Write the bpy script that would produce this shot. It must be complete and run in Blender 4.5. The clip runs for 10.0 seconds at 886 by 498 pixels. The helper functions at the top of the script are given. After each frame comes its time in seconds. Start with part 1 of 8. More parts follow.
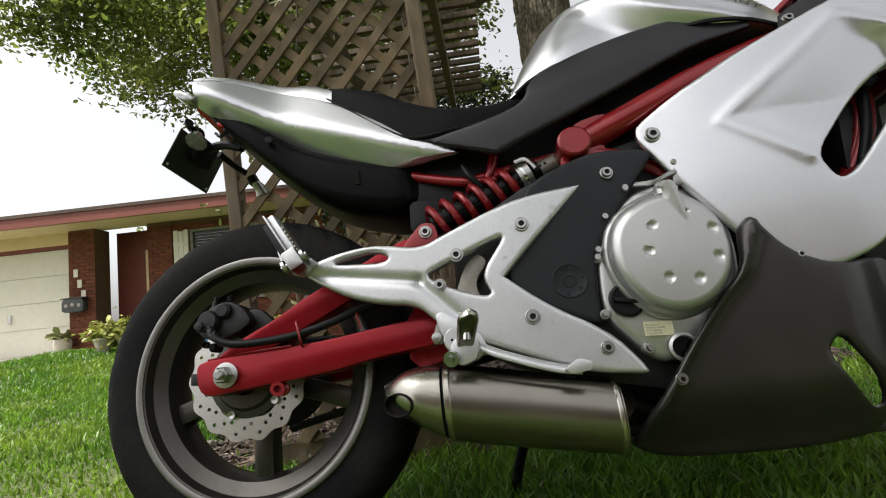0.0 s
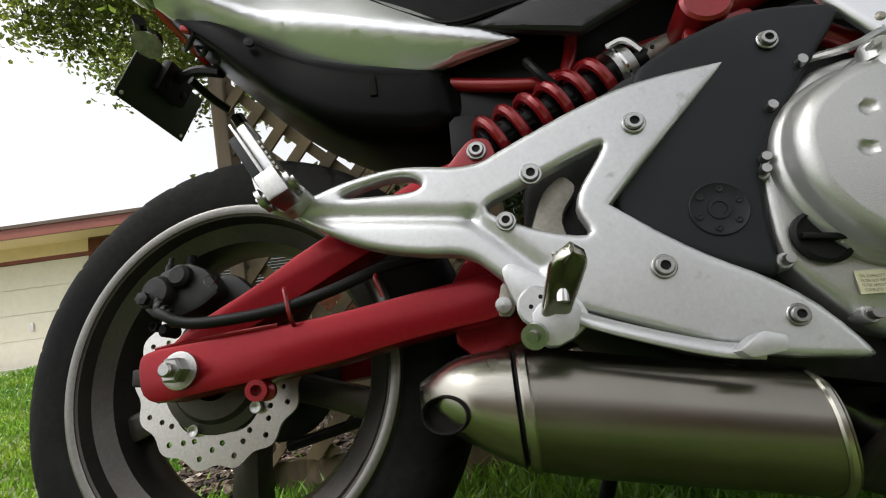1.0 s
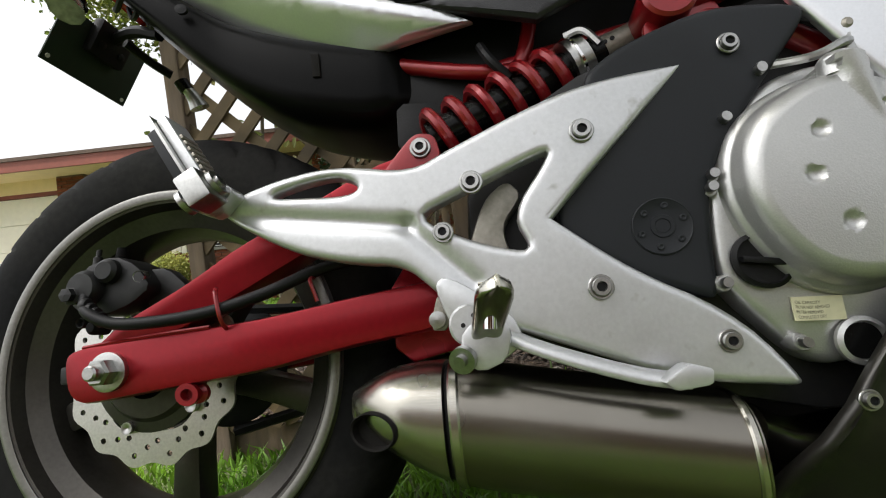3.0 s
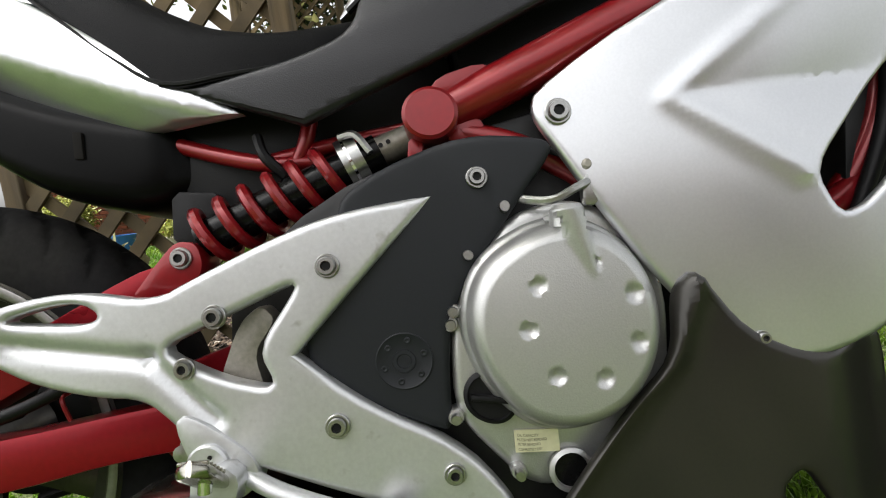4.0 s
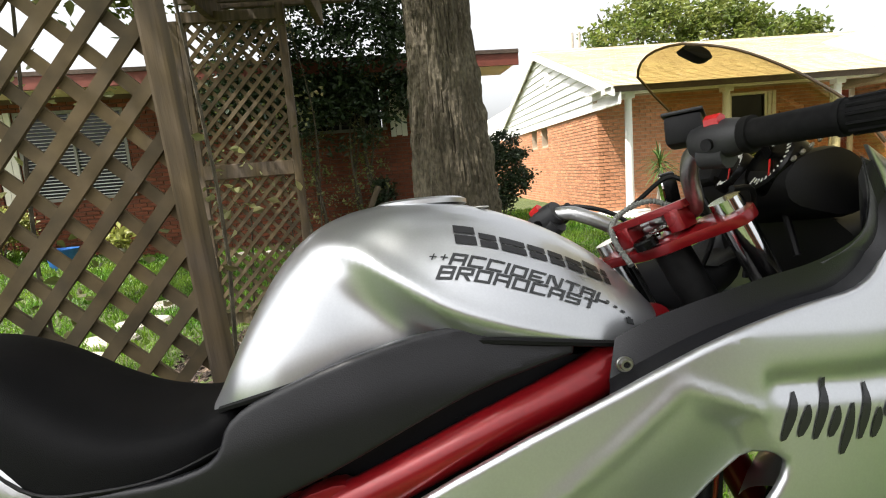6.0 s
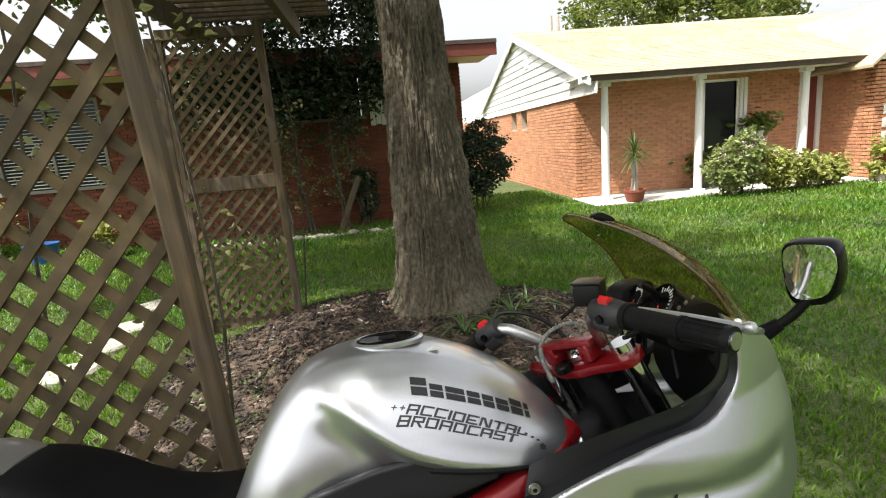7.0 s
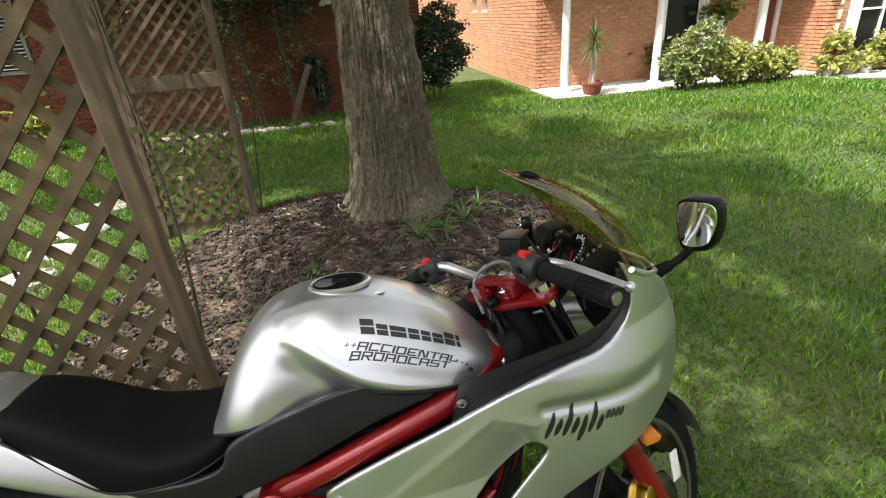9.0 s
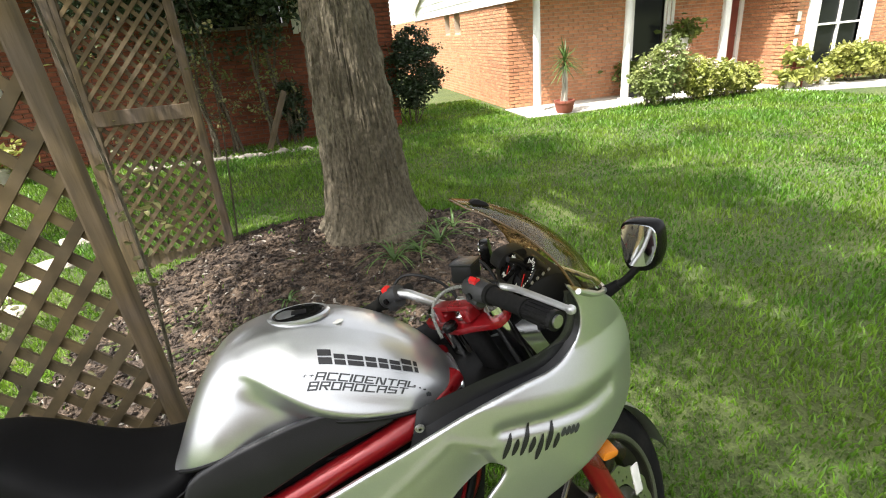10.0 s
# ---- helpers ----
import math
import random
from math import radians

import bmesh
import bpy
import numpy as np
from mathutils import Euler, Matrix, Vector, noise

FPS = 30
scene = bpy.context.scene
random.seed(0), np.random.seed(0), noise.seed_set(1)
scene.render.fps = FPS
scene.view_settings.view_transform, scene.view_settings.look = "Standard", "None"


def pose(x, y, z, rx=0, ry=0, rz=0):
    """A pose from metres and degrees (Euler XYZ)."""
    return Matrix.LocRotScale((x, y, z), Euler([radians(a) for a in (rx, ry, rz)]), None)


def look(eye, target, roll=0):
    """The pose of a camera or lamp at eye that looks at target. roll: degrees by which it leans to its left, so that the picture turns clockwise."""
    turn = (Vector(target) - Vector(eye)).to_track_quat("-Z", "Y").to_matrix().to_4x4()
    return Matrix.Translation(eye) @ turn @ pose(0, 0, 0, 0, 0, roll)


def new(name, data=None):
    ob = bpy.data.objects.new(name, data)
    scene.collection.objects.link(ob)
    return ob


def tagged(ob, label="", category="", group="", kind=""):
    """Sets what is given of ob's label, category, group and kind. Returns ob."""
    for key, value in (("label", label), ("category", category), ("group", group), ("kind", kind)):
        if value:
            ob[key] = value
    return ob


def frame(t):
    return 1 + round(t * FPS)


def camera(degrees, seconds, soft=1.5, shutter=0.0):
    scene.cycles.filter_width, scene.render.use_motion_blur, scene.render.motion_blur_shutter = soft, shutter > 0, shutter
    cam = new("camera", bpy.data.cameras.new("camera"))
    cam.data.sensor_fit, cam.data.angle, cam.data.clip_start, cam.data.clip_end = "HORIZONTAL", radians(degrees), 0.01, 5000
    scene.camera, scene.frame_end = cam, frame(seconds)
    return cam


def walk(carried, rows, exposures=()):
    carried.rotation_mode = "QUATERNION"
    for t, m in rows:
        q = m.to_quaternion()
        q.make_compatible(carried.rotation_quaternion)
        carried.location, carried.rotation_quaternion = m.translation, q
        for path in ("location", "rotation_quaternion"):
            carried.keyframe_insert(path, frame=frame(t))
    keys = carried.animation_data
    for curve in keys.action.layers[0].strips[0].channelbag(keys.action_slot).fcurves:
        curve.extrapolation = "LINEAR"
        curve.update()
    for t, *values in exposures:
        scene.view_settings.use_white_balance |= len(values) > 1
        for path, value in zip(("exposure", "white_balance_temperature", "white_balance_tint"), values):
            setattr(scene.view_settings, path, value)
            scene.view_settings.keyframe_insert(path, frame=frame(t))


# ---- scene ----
from mathutils.bvhtree import BVHTree

cam = camera(81.5, 10.0, soft=1.1)
PATH = [
    (0, (0.425, -0.926, 0.410), (0.244, 1.052, 0.651), -6.13),
    (0.5, (0.379, -0.695, 0.393), (0.142, 1.271, 0.672), -6.73),
    (1, (0.340, -0.624, 0.366), (0.086, 1.342, 0.630), -6.97),
    (1.5, (0.327, -0.613, 0.362), (0.060, 1.353, 0.618), -6.81),
    (2, (0.322, -0.603, 0.372), (0.049, 1.360, 0.641), -6.81),
    (2.2, (0.321, -0.596, 0.385), (0.050, 1.367, 0.655), -6.76),
    (3.3, (0.441, -0.602, 0.458), (0.281, 1.390, 0.381), -5.39),
    (3.5, (0.479, -0.595, 0.491), (0.373, 1.397, 0.347), -5.47),
    (4, (0.586, -0.584, 0.593), (0.594, 1.404, 0.374), -5.05),
    (4.5, (0.676, -0.561, 0.731), (0.824, 1.420, 0.502), -4.33),
    (5, (0.703, -0.547, 0.861), (0.790, 1.434, 0.599), -5.16),
    (5.5, (0.708, -0.541, 0.957), (0.812, 1.430, 0.635), -4.48),
    (6, (0.738, -0.573, 1.053), (0.880, 1.399, 0.750), -4.58),
    (6.2, (0.754, -0.600, 1.113), (0.900, 1.373, 0.824), -4.80),
    (7.3, (0.794, -0.742, 1.402), (1.006, 1.188, 0.923), -4.89),
    (7.5, (0.798, -0.751, 1.425), (1.011, 1.170, 0.910), -5.14),
    (8, (0.814, -0.770, 1.469), (1.067, 1.108, 0.830), -4.62),
    (8.5, (0.810, -0.792, 1.510), (1.089, 1.018, 0.705), -3.98),
    (9, (0.821, -0.794, 1.494), (1.124, 0.996, 0.655), -3.90),
    (9.5, (0.846, -0.804, 1.486), (1.195, 0.973, 0.639), -3.85),
    (10, (0.877, -0.832, 1.522), (1.250, 0.972, 0.745), -5.10),
]
walk(cam, [(t, look(eye, target, roll)) for t, eye, target, roll in PATH],
     exposures=[(0, 0.48), (2.2, 0.58), (3.5, 0.72), (4.5, 0.94), (6.2, 0.80), (7.5, 0.62), (9.0, 0.82), (9.5, 0.96), (10.0, 1.20)])

# ---------------------------------------------------------------- world, sun, exposure
SUN_TRAVEL = Vector((0.50, 0.26, -1.0)).normalized()
world = bpy.data.worlds.new("sky")
scene.world = world
world.use_nodes = True
wn, wl = world.node_tree.nodes, world.node_tree.links
bg = wn["Background"]
sky = wn.new("ShaderNodeTexSky")
sky.sky_type = "NISHITA"
sky.sun_disc = False
sky.sun_elevation = math.asin(-SUN_TRAVEL.z)
sky.sun_rotation = math.atan2(-SUN_TRAVEL.x, -SUN_TRAVEL.y)
sky.air_density, sky.dust_density, sky.ozone_density = 1.0, 5.0, 0.6
haze = wn.new("ShaderNodeHueSaturation")
haze.inputs["Saturation"].default_value, haze.inputs["Value"].default_value = 0.12, 2.4
wl.new(sky.outputs[0], haze.inputs["Color"])
wl.new(haze.outputs[0], bg.inputs[0])
bg.inputs[1].default_value = 0.082
sun_data = bpy.data.lights.new("sun", "SUN")
sun_data.energy, sun_data.angle, sun_data.color = 5.0, radians(0.6), (1.0, 0.955, 0.90)
sun = new("sun", sun_data)
sun.matrix_world = look((0, 0, 30), Vector((0, 0, 30)) + SUN_TRAVEL)


# ---------------------------------------------------------------- materials
def material(name, color, rough=0.5, metal=0.0, vary=0.15, scale=20.0, bump=0.0, bump_scale=None, coat=0.0,
             second=None, mix_scale=3.0, mix_lo=0.4, mix_hi=0.65, spec=0.5, rand=0.0, stretch=(1, 1, 1), island=False, rough_vary=0.08):
    """A surface with fine grain, broad stains and relief, at real size."""
    m = bpy.data.materials.new(name)
    m.use_nodes = True
    n, l = m.node_tree.nodes, m.node_tree.links
    p = n["Principled BSDF"]
    tc = n.new("ShaderNodeTexCoord")
    mp = n.new("ShaderNodeMapping")
    mp.inputs["Scale"].default_value = stretch
    l.new(tc.outputs["Object"], mp.inputs[0])
    fine = n.new("ShaderNodeTexNoise")
    fine.inputs["Scale"].default_value, fine.inputs["Detail"].default_value = scale, 6
    l.new(mp.outputs[0], fine.inputs["Vector"])
    broad = n.new("ShaderNodeTexNoise")
    broad.inputs["Scale"].default_value, broad.inputs["Detail"].default_value = mix_scale, 3
    l.new(tc.outputs["Object"], broad.inputs["Vector"])
    ramp = n.new("ShaderNodeMapRange")
    ramp.inputs[1].default_value, ramp.inputs[2].default_value = mix_lo, mix_hi
    l.new(broad.outputs["Fac"], ramp.inputs[0])
    two = n.new("ShaderNodeMix")
    two.data_type = "RGBA"
    two.inputs[6].default_value = (*color, 1)
    two.inputs[7].default_value = (*(second or [c * (1 - vary) for c in color]), 1)
    l.new(ramp.outputs[0], two.inputs[0])
    hsv = n.new("ShaderNodeHueSaturation")
    l.new(two.outputs[2], hsv.inputs["Color"])
    val = n.new("ShaderNodeMapRange")
    val.inputs[1].default_value, val.inputs[2].default_value = 0.3, 0.7
    val.inputs[3].default_value, val.inputs[4].default_value = 1 - vary, 1 + vary
    l.new(fine.outputs["Fac"], val.inputs[0])
    out = val.outputs[0]
    if rand:
        if island:
            info = n.new("ShaderNodeNewGeometry").outputs["Random Per Island"]
        else:
            info = n.new("ShaderNodeObjectInfo").outputs["Random"]
        rr = n.new("ShaderNodeMapRange")
        rr.inputs[3].default_value, rr.inputs[4].default_value = 1 - rand, 1 + rand
        l.new(info, rr.inputs[0])
        mul = n.new("ShaderNodeMath")
        mul.operation = "MULTIPLY"
        l.new(out, mul.inputs[0])
        l.new(rr.outputs[0], mul.inputs[1])
        out = mul.outputs[0]
    l.new(out, hsv.inputs["Value"])
    l.new(hsv.outputs[0], p.inputs["Base Color"])
    rv = n.new("ShaderNodeMapRange")
    rv.inputs[3].default_value, rv.inputs[4].default_value = max(0.02, rough - rough_vary), min(1, rough + rough_vary)
    l.new(broad.outputs["Fac"], rv.inputs[0])
    l.new(rv.outputs[0], p.inputs["Roughness"])
    p.inputs["Metallic"].default_value = metal
    p.inputs["Specular IOR Level"].default_value = spec
    p.inputs["Coat Weight"].default_value = coat
    p.inputs["Coat Roughness"].default_value = 0.06
    if bump:
        bp = n.new("ShaderNodeBump")
        bp.inputs["Strength"].default_value, bp.inputs["Distance"].default_value = 1.0, bump
        src = fine
        if bump_scale:
            src = n.new("ShaderNodeTexNoise")
            src.inputs["Scale"].default_value, src.inputs["Detail"].default_value = bump_scale, 4
            l.new(mp.outputs[0], src.inputs["Vector"])
        l.new(src.outputs["Fac"], bp.inputs["Height"])
        l.new(bp.outputs[0], p.inputs["Normal"])
    return m


def leaf_material(name, color, second, through_light=0.35):
    m = material(name, color, 0.45, vary=0.25, scale=9, second=second, mix_scale=1.2, rand=0.35, island=True)
    p = m.node_tree.nodes["Principled BSDF"]
    n, l = m.node_tree.nodes, m.node_tree.links
    tr = n.new("ShaderNodeBsdfTranslucent")
    l.new(p.inputs["Base Color"].links[0].from_socket, tr.inputs[0])
    mix = n.new("ShaderNodeMixShader")
    mix.inputs[0].default_value = through_light
    l.new(p.outputs[0], mix.inputs[1])
    l.new(tr.outputs[0], mix.inputs[2])
    l.new(mix.outputs[0], n["Material Output"].inputs[0])
    return m


M = {}
M["silver"] = material("silver_metallic_paint", (0.60, 0.61, 0.625), 0.32, 0.9, 0.03, 400, coat=0.5, mix_scale=4)
M["graphite"] = material("graphite_metallic_paint", (0.027, 0.025, 0.021), 0.34, 0.5, 0.06, 300, coat=0.15, mix_scale=3)
M["bracket"] = material("satin_silver_bracket", (0.56, 0.565, 0.57), 0.36, 0.75, 0.05, 250, second=(0.36, 0.35, 0.33), mix_scale=38, mix_lo=0.64, mix_hi=0.74)
M["cast"] = material("cast_engine_cover", (0.47, 0.47, 0.46), 0.36, 0.75, 0.05, 600, bump=0.0002, mix_scale=5)
M["steel"] = material("brushed_steel", (0.23, 0.215, 0.185), 0.27, 1.0, 0.05, 60, stretch=(60, 1, 1), mix_scale=6, second=(0.185, 0.172, 0.148))
M["steel_round"] = material("brushed_round_steel", (0.44, 0.42, 0.37), 0.25, 1.0, 0.10, 40, stretch=(1, 40, 40), mix_scale=6)
M["bolt"] = material("zinc_bolt", (0.40, 0.40, 0.385), 0.3, 1.0, 0.1, 300)
M["chrome"] = material("chrome", (0.75, 0.75, 0.75), 0.1, 1.0, 0.05, 100)
M["peg"] = material("polished_alloy", (0.46, 0.45, 0.40), 0.2, 1.0, 0.12, 120, mix_scale=30, second=(0.30, 0.28, 0.22))
M["red"] = material("red_enamel", (0.22, 0.006, 0.009), 0.3, 0.3, 0.06, 150, coat=0.3, mix_scale=6)
M["red_satin"] = material("satin_red_swingarm", (0.24, 0.005, 0.011), 0.3, 0.45, 0.07, 150, coat=0.12, mix_scale=8, spec=0.25)
M["black"] = material("black_moulded_plastic", (0.006, 0.006, 0.0065), 0.5, 0.0, 0.25, 500, bump=0.0002, mix_scale=9, spec=0.2)
M["black_gloss"] = material("black_gloss_plastic", (0.004, 0.004, 0.004), 0.24, 0.0, 0.2, 100, spec=0.14)
M["black_side"] = material("black_side_panel_plastic", (0.009, 0.009, 0.011), 0.34, 0.0, 0.15, 700, bump=0.0003, mix_scale=8, spec=0.38)
M["tray"] = material("black_tray_plastic", (0.003, 0.003, 0.003), 0.3, 0.0, 0.2, 200, mix_scale=8, spec=0.06)
M["charcoal"] = material("charcoal_satin_plate", (0.0105, 0.012, 0.0145), 0.5, 0.05, 0.08, 500, mix_scale=6, spec=0.28)
M["vinyl"] = material("black_seat_vinyl", (0.0045, 0.0045, 0.005), 0.55, 0.0, 0.2, 900, bump=0.0007, mix_scale=6, spec=0.09)
M["rubber"] = material("tyre_rubber", (0.007, 0.007, 0.0075), 0.75, 0.0, 0.25, 120, bump=0.0005, second=(0.014, 0.0135, 0.0125), mix_scale=10, spec=0.09)
M["rim"] = material("gunmetal_wheel", (0.055, 0.051, 0.045), 0.34, 0.8, 0.1, 200, mix_scale=8, second=(0.075, 0.070, 0.062))
M["rim_edge"] = material("bare_rim_edge", (0.22, 0.215, 0.20), 0.35, 0.9, 0.1, 200, mix_scale=12)
M["disc"] = material("brake_disc_steel", (0.58, 0.57, 0.54), 0.3, 1.0, 0.1, 300, mix_scale=9)
M["dark_metal"] = material("dark_engine_metal", (0.014, 0.014, 0.014), 0.5, 0.4, 0.3, 90, mix_scale=12)
M["grey_cast"] = material("weathered_alloy", (0.30, 0.28, 0.24), 0.5, 0.7, 0.15, 200, mix_scale=14)
M["letter"] = material("black_decal", (0.012, 0.012, 0.014), 0.35, 0.0, 0.1, 100)
M["decal_grey"] = material("dark_grey_decal", (0.035, 0.037, 0.04), 0.35, 0.0, 0.1, 100)
M["label"] = material("silver_label", (0.62, 0.60, 0.40), 0.4, 0.3, 0.05, 200)
M["plate_green"] = material("dark_green_plate", (0.014, 0.028, 0.018), 0.5, 0.1, 0.1, 60)
M["lens_red"] = material("red_lamp_lens", (0.55, 0.02, 0.02), 0.15, 0.0, 0.1, 60)
M["lamp_glass"] = material("silvered_lamp_lens", (0.50, 0.51, 0.50), 0.12, 0.6, 0.25, 90, mix_scale=60, second=(0.25, 0.25, 0.24))
M["amber"] = material("amber_lens", (0.8, 0.25, 0.02), 0.15, 0.0, 0.1, 60)
M["white_plastic"] = material("white_plastic", (0.75, 0.74, 0.70), 0.45, 0.0, 0.05, 60)
M["gold"] = material("gold_link", (0.5, 0.32, 0.05), 0.3, 1.0, 0.1, 60)
M["weave"] = material("dark_woven_composite", (0.03, 0.03, 0.03), 0.3, 0.0, 0.6, 420, bump=0.0004)
M["amber_edge"] = material("amber_screen_edge", (0.10, 0.06, 0.02), 0.25, 0.0, 0.1, 60)
M["switch"] = material("grey_black_switch_plastic", (0.022, 0.022, 0.024), 0.5, 0.0, 0.12, 300, bump=0.0002)
M["brushed_bar"] = material("brushed_aluminium_bar", (0.50, 0.50, 0.50), 0.35, 1.0, 0.08, 200)
M["strap_leaf"] = leaf_material("strap_leaf", (0.055, 0.11, 0.02), (0.09, 0.15, 0.035), 0.25)
M["oleander"] = leaf_material("oleander_leaf", (0.20, 0.25, 0.08), (0.30, 0.33, 0.11))
M["blossom"] = leaf_material("pale_pink_blossom", (0.75, 0.60, 0.58), (0.8, 0.7, 0.66), 0.3)
M["car_paint"] = material("dark_red_car_paint", (0.08, 0.012, 0.015), 0.2, 0.3, 0.05, 100, coat=1.0)
# sooty black that also stands for the shade inside holes and slots
M["hole_shade"] = material("sooty_hole_shade", (0.008, 0.007, 0.006), 0.8, 0.2, 0.2, 90, spec=0.2)
M["grey_frame"] = material("grey_window_frame", (0.22, 0.21, 0.18), 0.6, 0.0, 0.1, 30)
M["rope"] = material("grey_braided_cord", (0.20, 0.21, 0.19), 0.85, 0.0, 0.35, 260, bump=0.001)


def clear_material(name, color, rough):
    m = bpy.data.materials.new(name)
    m.use_nodes = True
    n, l = m.node_tree.nodes, m.node_tree.links
    p = n["Principled BSDF"]
    p.inputs["Base Color"].default_value = (*color, 1)
    p.inputs["Roughness"].default_value = rough
    p.inputs["Specular IOR Level"].default_value = 0.5
    t = n.new("ShaderNodeBsdfTransparent")
    t.inputs[0].default_value = (*color, 1)
    g = n.new("ShaderNodeBsdfGlossy")
    g.inputs["Roughness"].default_value = rough
    fr = n.new("ShaderNodeLayerWeight")
    fr.inputs[0].default_value = 0.3
    pw = n.new("ShaderNodeMath")
    pw.operation = "POWER"
    pw.inputs[1].default_value = 3.0
    l.new(fr.outputs["Facing"], pw.inputs[0])
    gl = n.new("ShaderNodeMapRange")
    gl.inputs[3].default_value, gl.inputs[4].default_value = 0.03, 0.5
    l.new(pw.outputs[0], gl.inputs[0])
    mix = n.new("ShaderNodeMixShader")
    l.new(gl.outputs[0], mix.inputs[0])
    l.new(t.outputs[0], mix.inputs[1])
    l.new(g.outputs[0], mix.inputs[2])
    l.new(mix.outputs[0], n["Material Output"].inputs[0])
    return m


M["screen"] = clear_material("bronze_tinted_acrylic", (0.78, 0.72, 0.52), 0.03)
M["clear"] = clear_material("clear_lamp_lens", (0.85, 0.86, 0.85), 0.05)
M["pane"] = material("dark_window_pane", (0.015, 0.017, 0.017), 0.08, 0.0, 0.05, 2, spec=0.3)
M["mirror"] = material("mirror_glass", (0.85, 0.86, 0.87), 0.02, 1.0, 0.01, 5, rough_vary=0.005)

M["wood"] = material("weathered_lattice_wood", (0.122, 0.085, 0.040), 0.85, 0.0, 0.35, 14, bump=0.002, stretch=(1, 1, 1), second=(0.085, 0.064, 0.036), mix_scale=4, rand=0.25)
M["wood_post"] = material("weathered_post_wood", (0.098, 0.068, 0.032), 0.85, 0.0, 0.4, 40, bump=0.003, stretch=(1, 1, 0.12), second=(0.10, 0.075, 0.055), mix_scale=5)
M["bark"] = material("oak_bark", (0.095, 0.079, 0.052), 0.95, 0.0, 0.5, 55, bump=0.03, bump_scale=34, stretch=(1, 1, 0.5), second=(0.19, 0.165, 0.115), mix_scale=2.2, mix_lo=0.5, mix_hi=0.75)
M["leaf"] = leaf_material("oak_leaf", (0.10, 0.145, 0.024), (0.19, 0.21, 0.045), 0.5)
M["shrub_leaf"] = leaf_material("shrub_leaf", (0.26, 0.29, 0.06), (0.38, 0.37, 0.11))
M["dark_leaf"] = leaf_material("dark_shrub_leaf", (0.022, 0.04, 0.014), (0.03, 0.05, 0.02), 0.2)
M["vine_leaf"] = leaf_material("vine_leaf", (0.16, 0.19, 0.05), (0.28, 0.25, 0.12))
M["grass"] = leaf_material("lawn_blade", (0.085, 0.200, 0.014), (0.165, 0.265, 0.026), 0.45)
M["soil_grass"] = material("lawn_soil", (0.048, 0.072, 0.017), 0.95, 0.0, 0.4, 60, bump=0.02, second=(0.088, 0.108, 0.028), mix_scale=1.3, mix_lo=0.35, mix_hi=0.7)
M["mulch"] = material("bark_mulch", (0.036, 0.025, 0.018), 0.95, 0.0, 0.5, 60, bump=0.02, second=(0.090, 0.063, 0.042), mix_scale=8, rand=0.6, island=True)
M["brick"] = material("orange_red_brick", (0.52, 0.245, 0.125), 0.9, 0.0, 0.18, 30, bump=0.003, second=(0.45, 0.195, 0.10), mix_scale=6, rand=0.16)
M["brick_joined"] = material("orange_red_brick_far", (0.52, 0.245, 0.125), 0.9, 0.0, 0.18, 30, bump=0.003, second=(0.45, 0.195, 0.10), mix_scale=6, rand=0.16, island=True)
# brick with the long house's deep shade put into its colour
M["shaded_brick"] = material("shade_darkened_brick", (0.17, 0.045, 0.018), 0.9, 0.0, 0.2, 30, bump=0.003, mix_scale=5, rand=0.2, island=True)
M["mortar"] = material("mortar", (0.48, 0.38, 0.28), 0.95, 0.0, 0.12, 40, bump=0.002, mix_scale=4)
# mortar darkened to match that shade
M["shaded_mortar"] = material("shade_darkened_mortar", (0.13, 0.08, 0.055), 0.95, 0.0, 0.12, 40, bump=0.002, mix_scale=4)
M["white_paint"] = material("white_house_paint", (0.80, 0.79, 0.75), 0.55, 0.0, 0.04, 8, mix_scale=2)
M["cream_paint"] = material("cream_soffit_paint", (0.78, 0.62, 0.38), 0.6, 0.0, 0.05, 8, mix_scale=2)
M["garage_paint"] = material("ivory_garage_door", (0.74, 0.70, 0.60), 0.5, 0.0, 0.04, 10, mix_scale=1.5)
M["red_trim"] = material("red_brown_trim_paint", (0.20, 0.045, 0.027), 0.55, 0.0, 0.1, 10, mix_scale=2)
M["shingle"] = material("tan_roof_shingle", (0.46, 0.38, 0.25), 0.95, 0.0, 0.15, 30, bump=0.004, stretch=(1, 1, 1), second=(0.40, 0.32, 0.20), mix_scale=1.5, rand=0.12, island=True)
M["dark_shingle"] = material("dark_roof_shingle", (0.10, 0.07, 0.055), 0.95, 0.0, 0.2, 30, bump=0.004, mix_scale=2)
M["concrete"] = material("pale_concrete", (0.50, 0.48, 0.43), 0.9, 0.0, 0.1, 12, bump=0.002, mix_scale=2)
M["terracotta"] = material("terracotta_pot", (0.26, 0.075, 0.045), 0.8, 0.0, 0.12, 20, mix_scale=5)
M["pot_grey"] = material("grey_stone_pot", (0.42, 0.38, 0.32), 0.8, 0.0, 0.15, 20, mix_scale=5)
M["bin"] = material("charcoal_bin_plastic", (0.06, 0.062, 0.065), 0.55, 0.0, 0.1, 20, mix_scale=3)
M["blue"] = material("blue_plastic", (0.02, 0.12, 0.36), 0.4, 0.0, 0.1, 20, mix_scale=3)
M["dead_flower"] = material("pale_stone_chip", (0.27, 0.24, 0.20), 0.8, 0.0, 0.3, 20, mix_scale=9, rand=0.3, island=True)


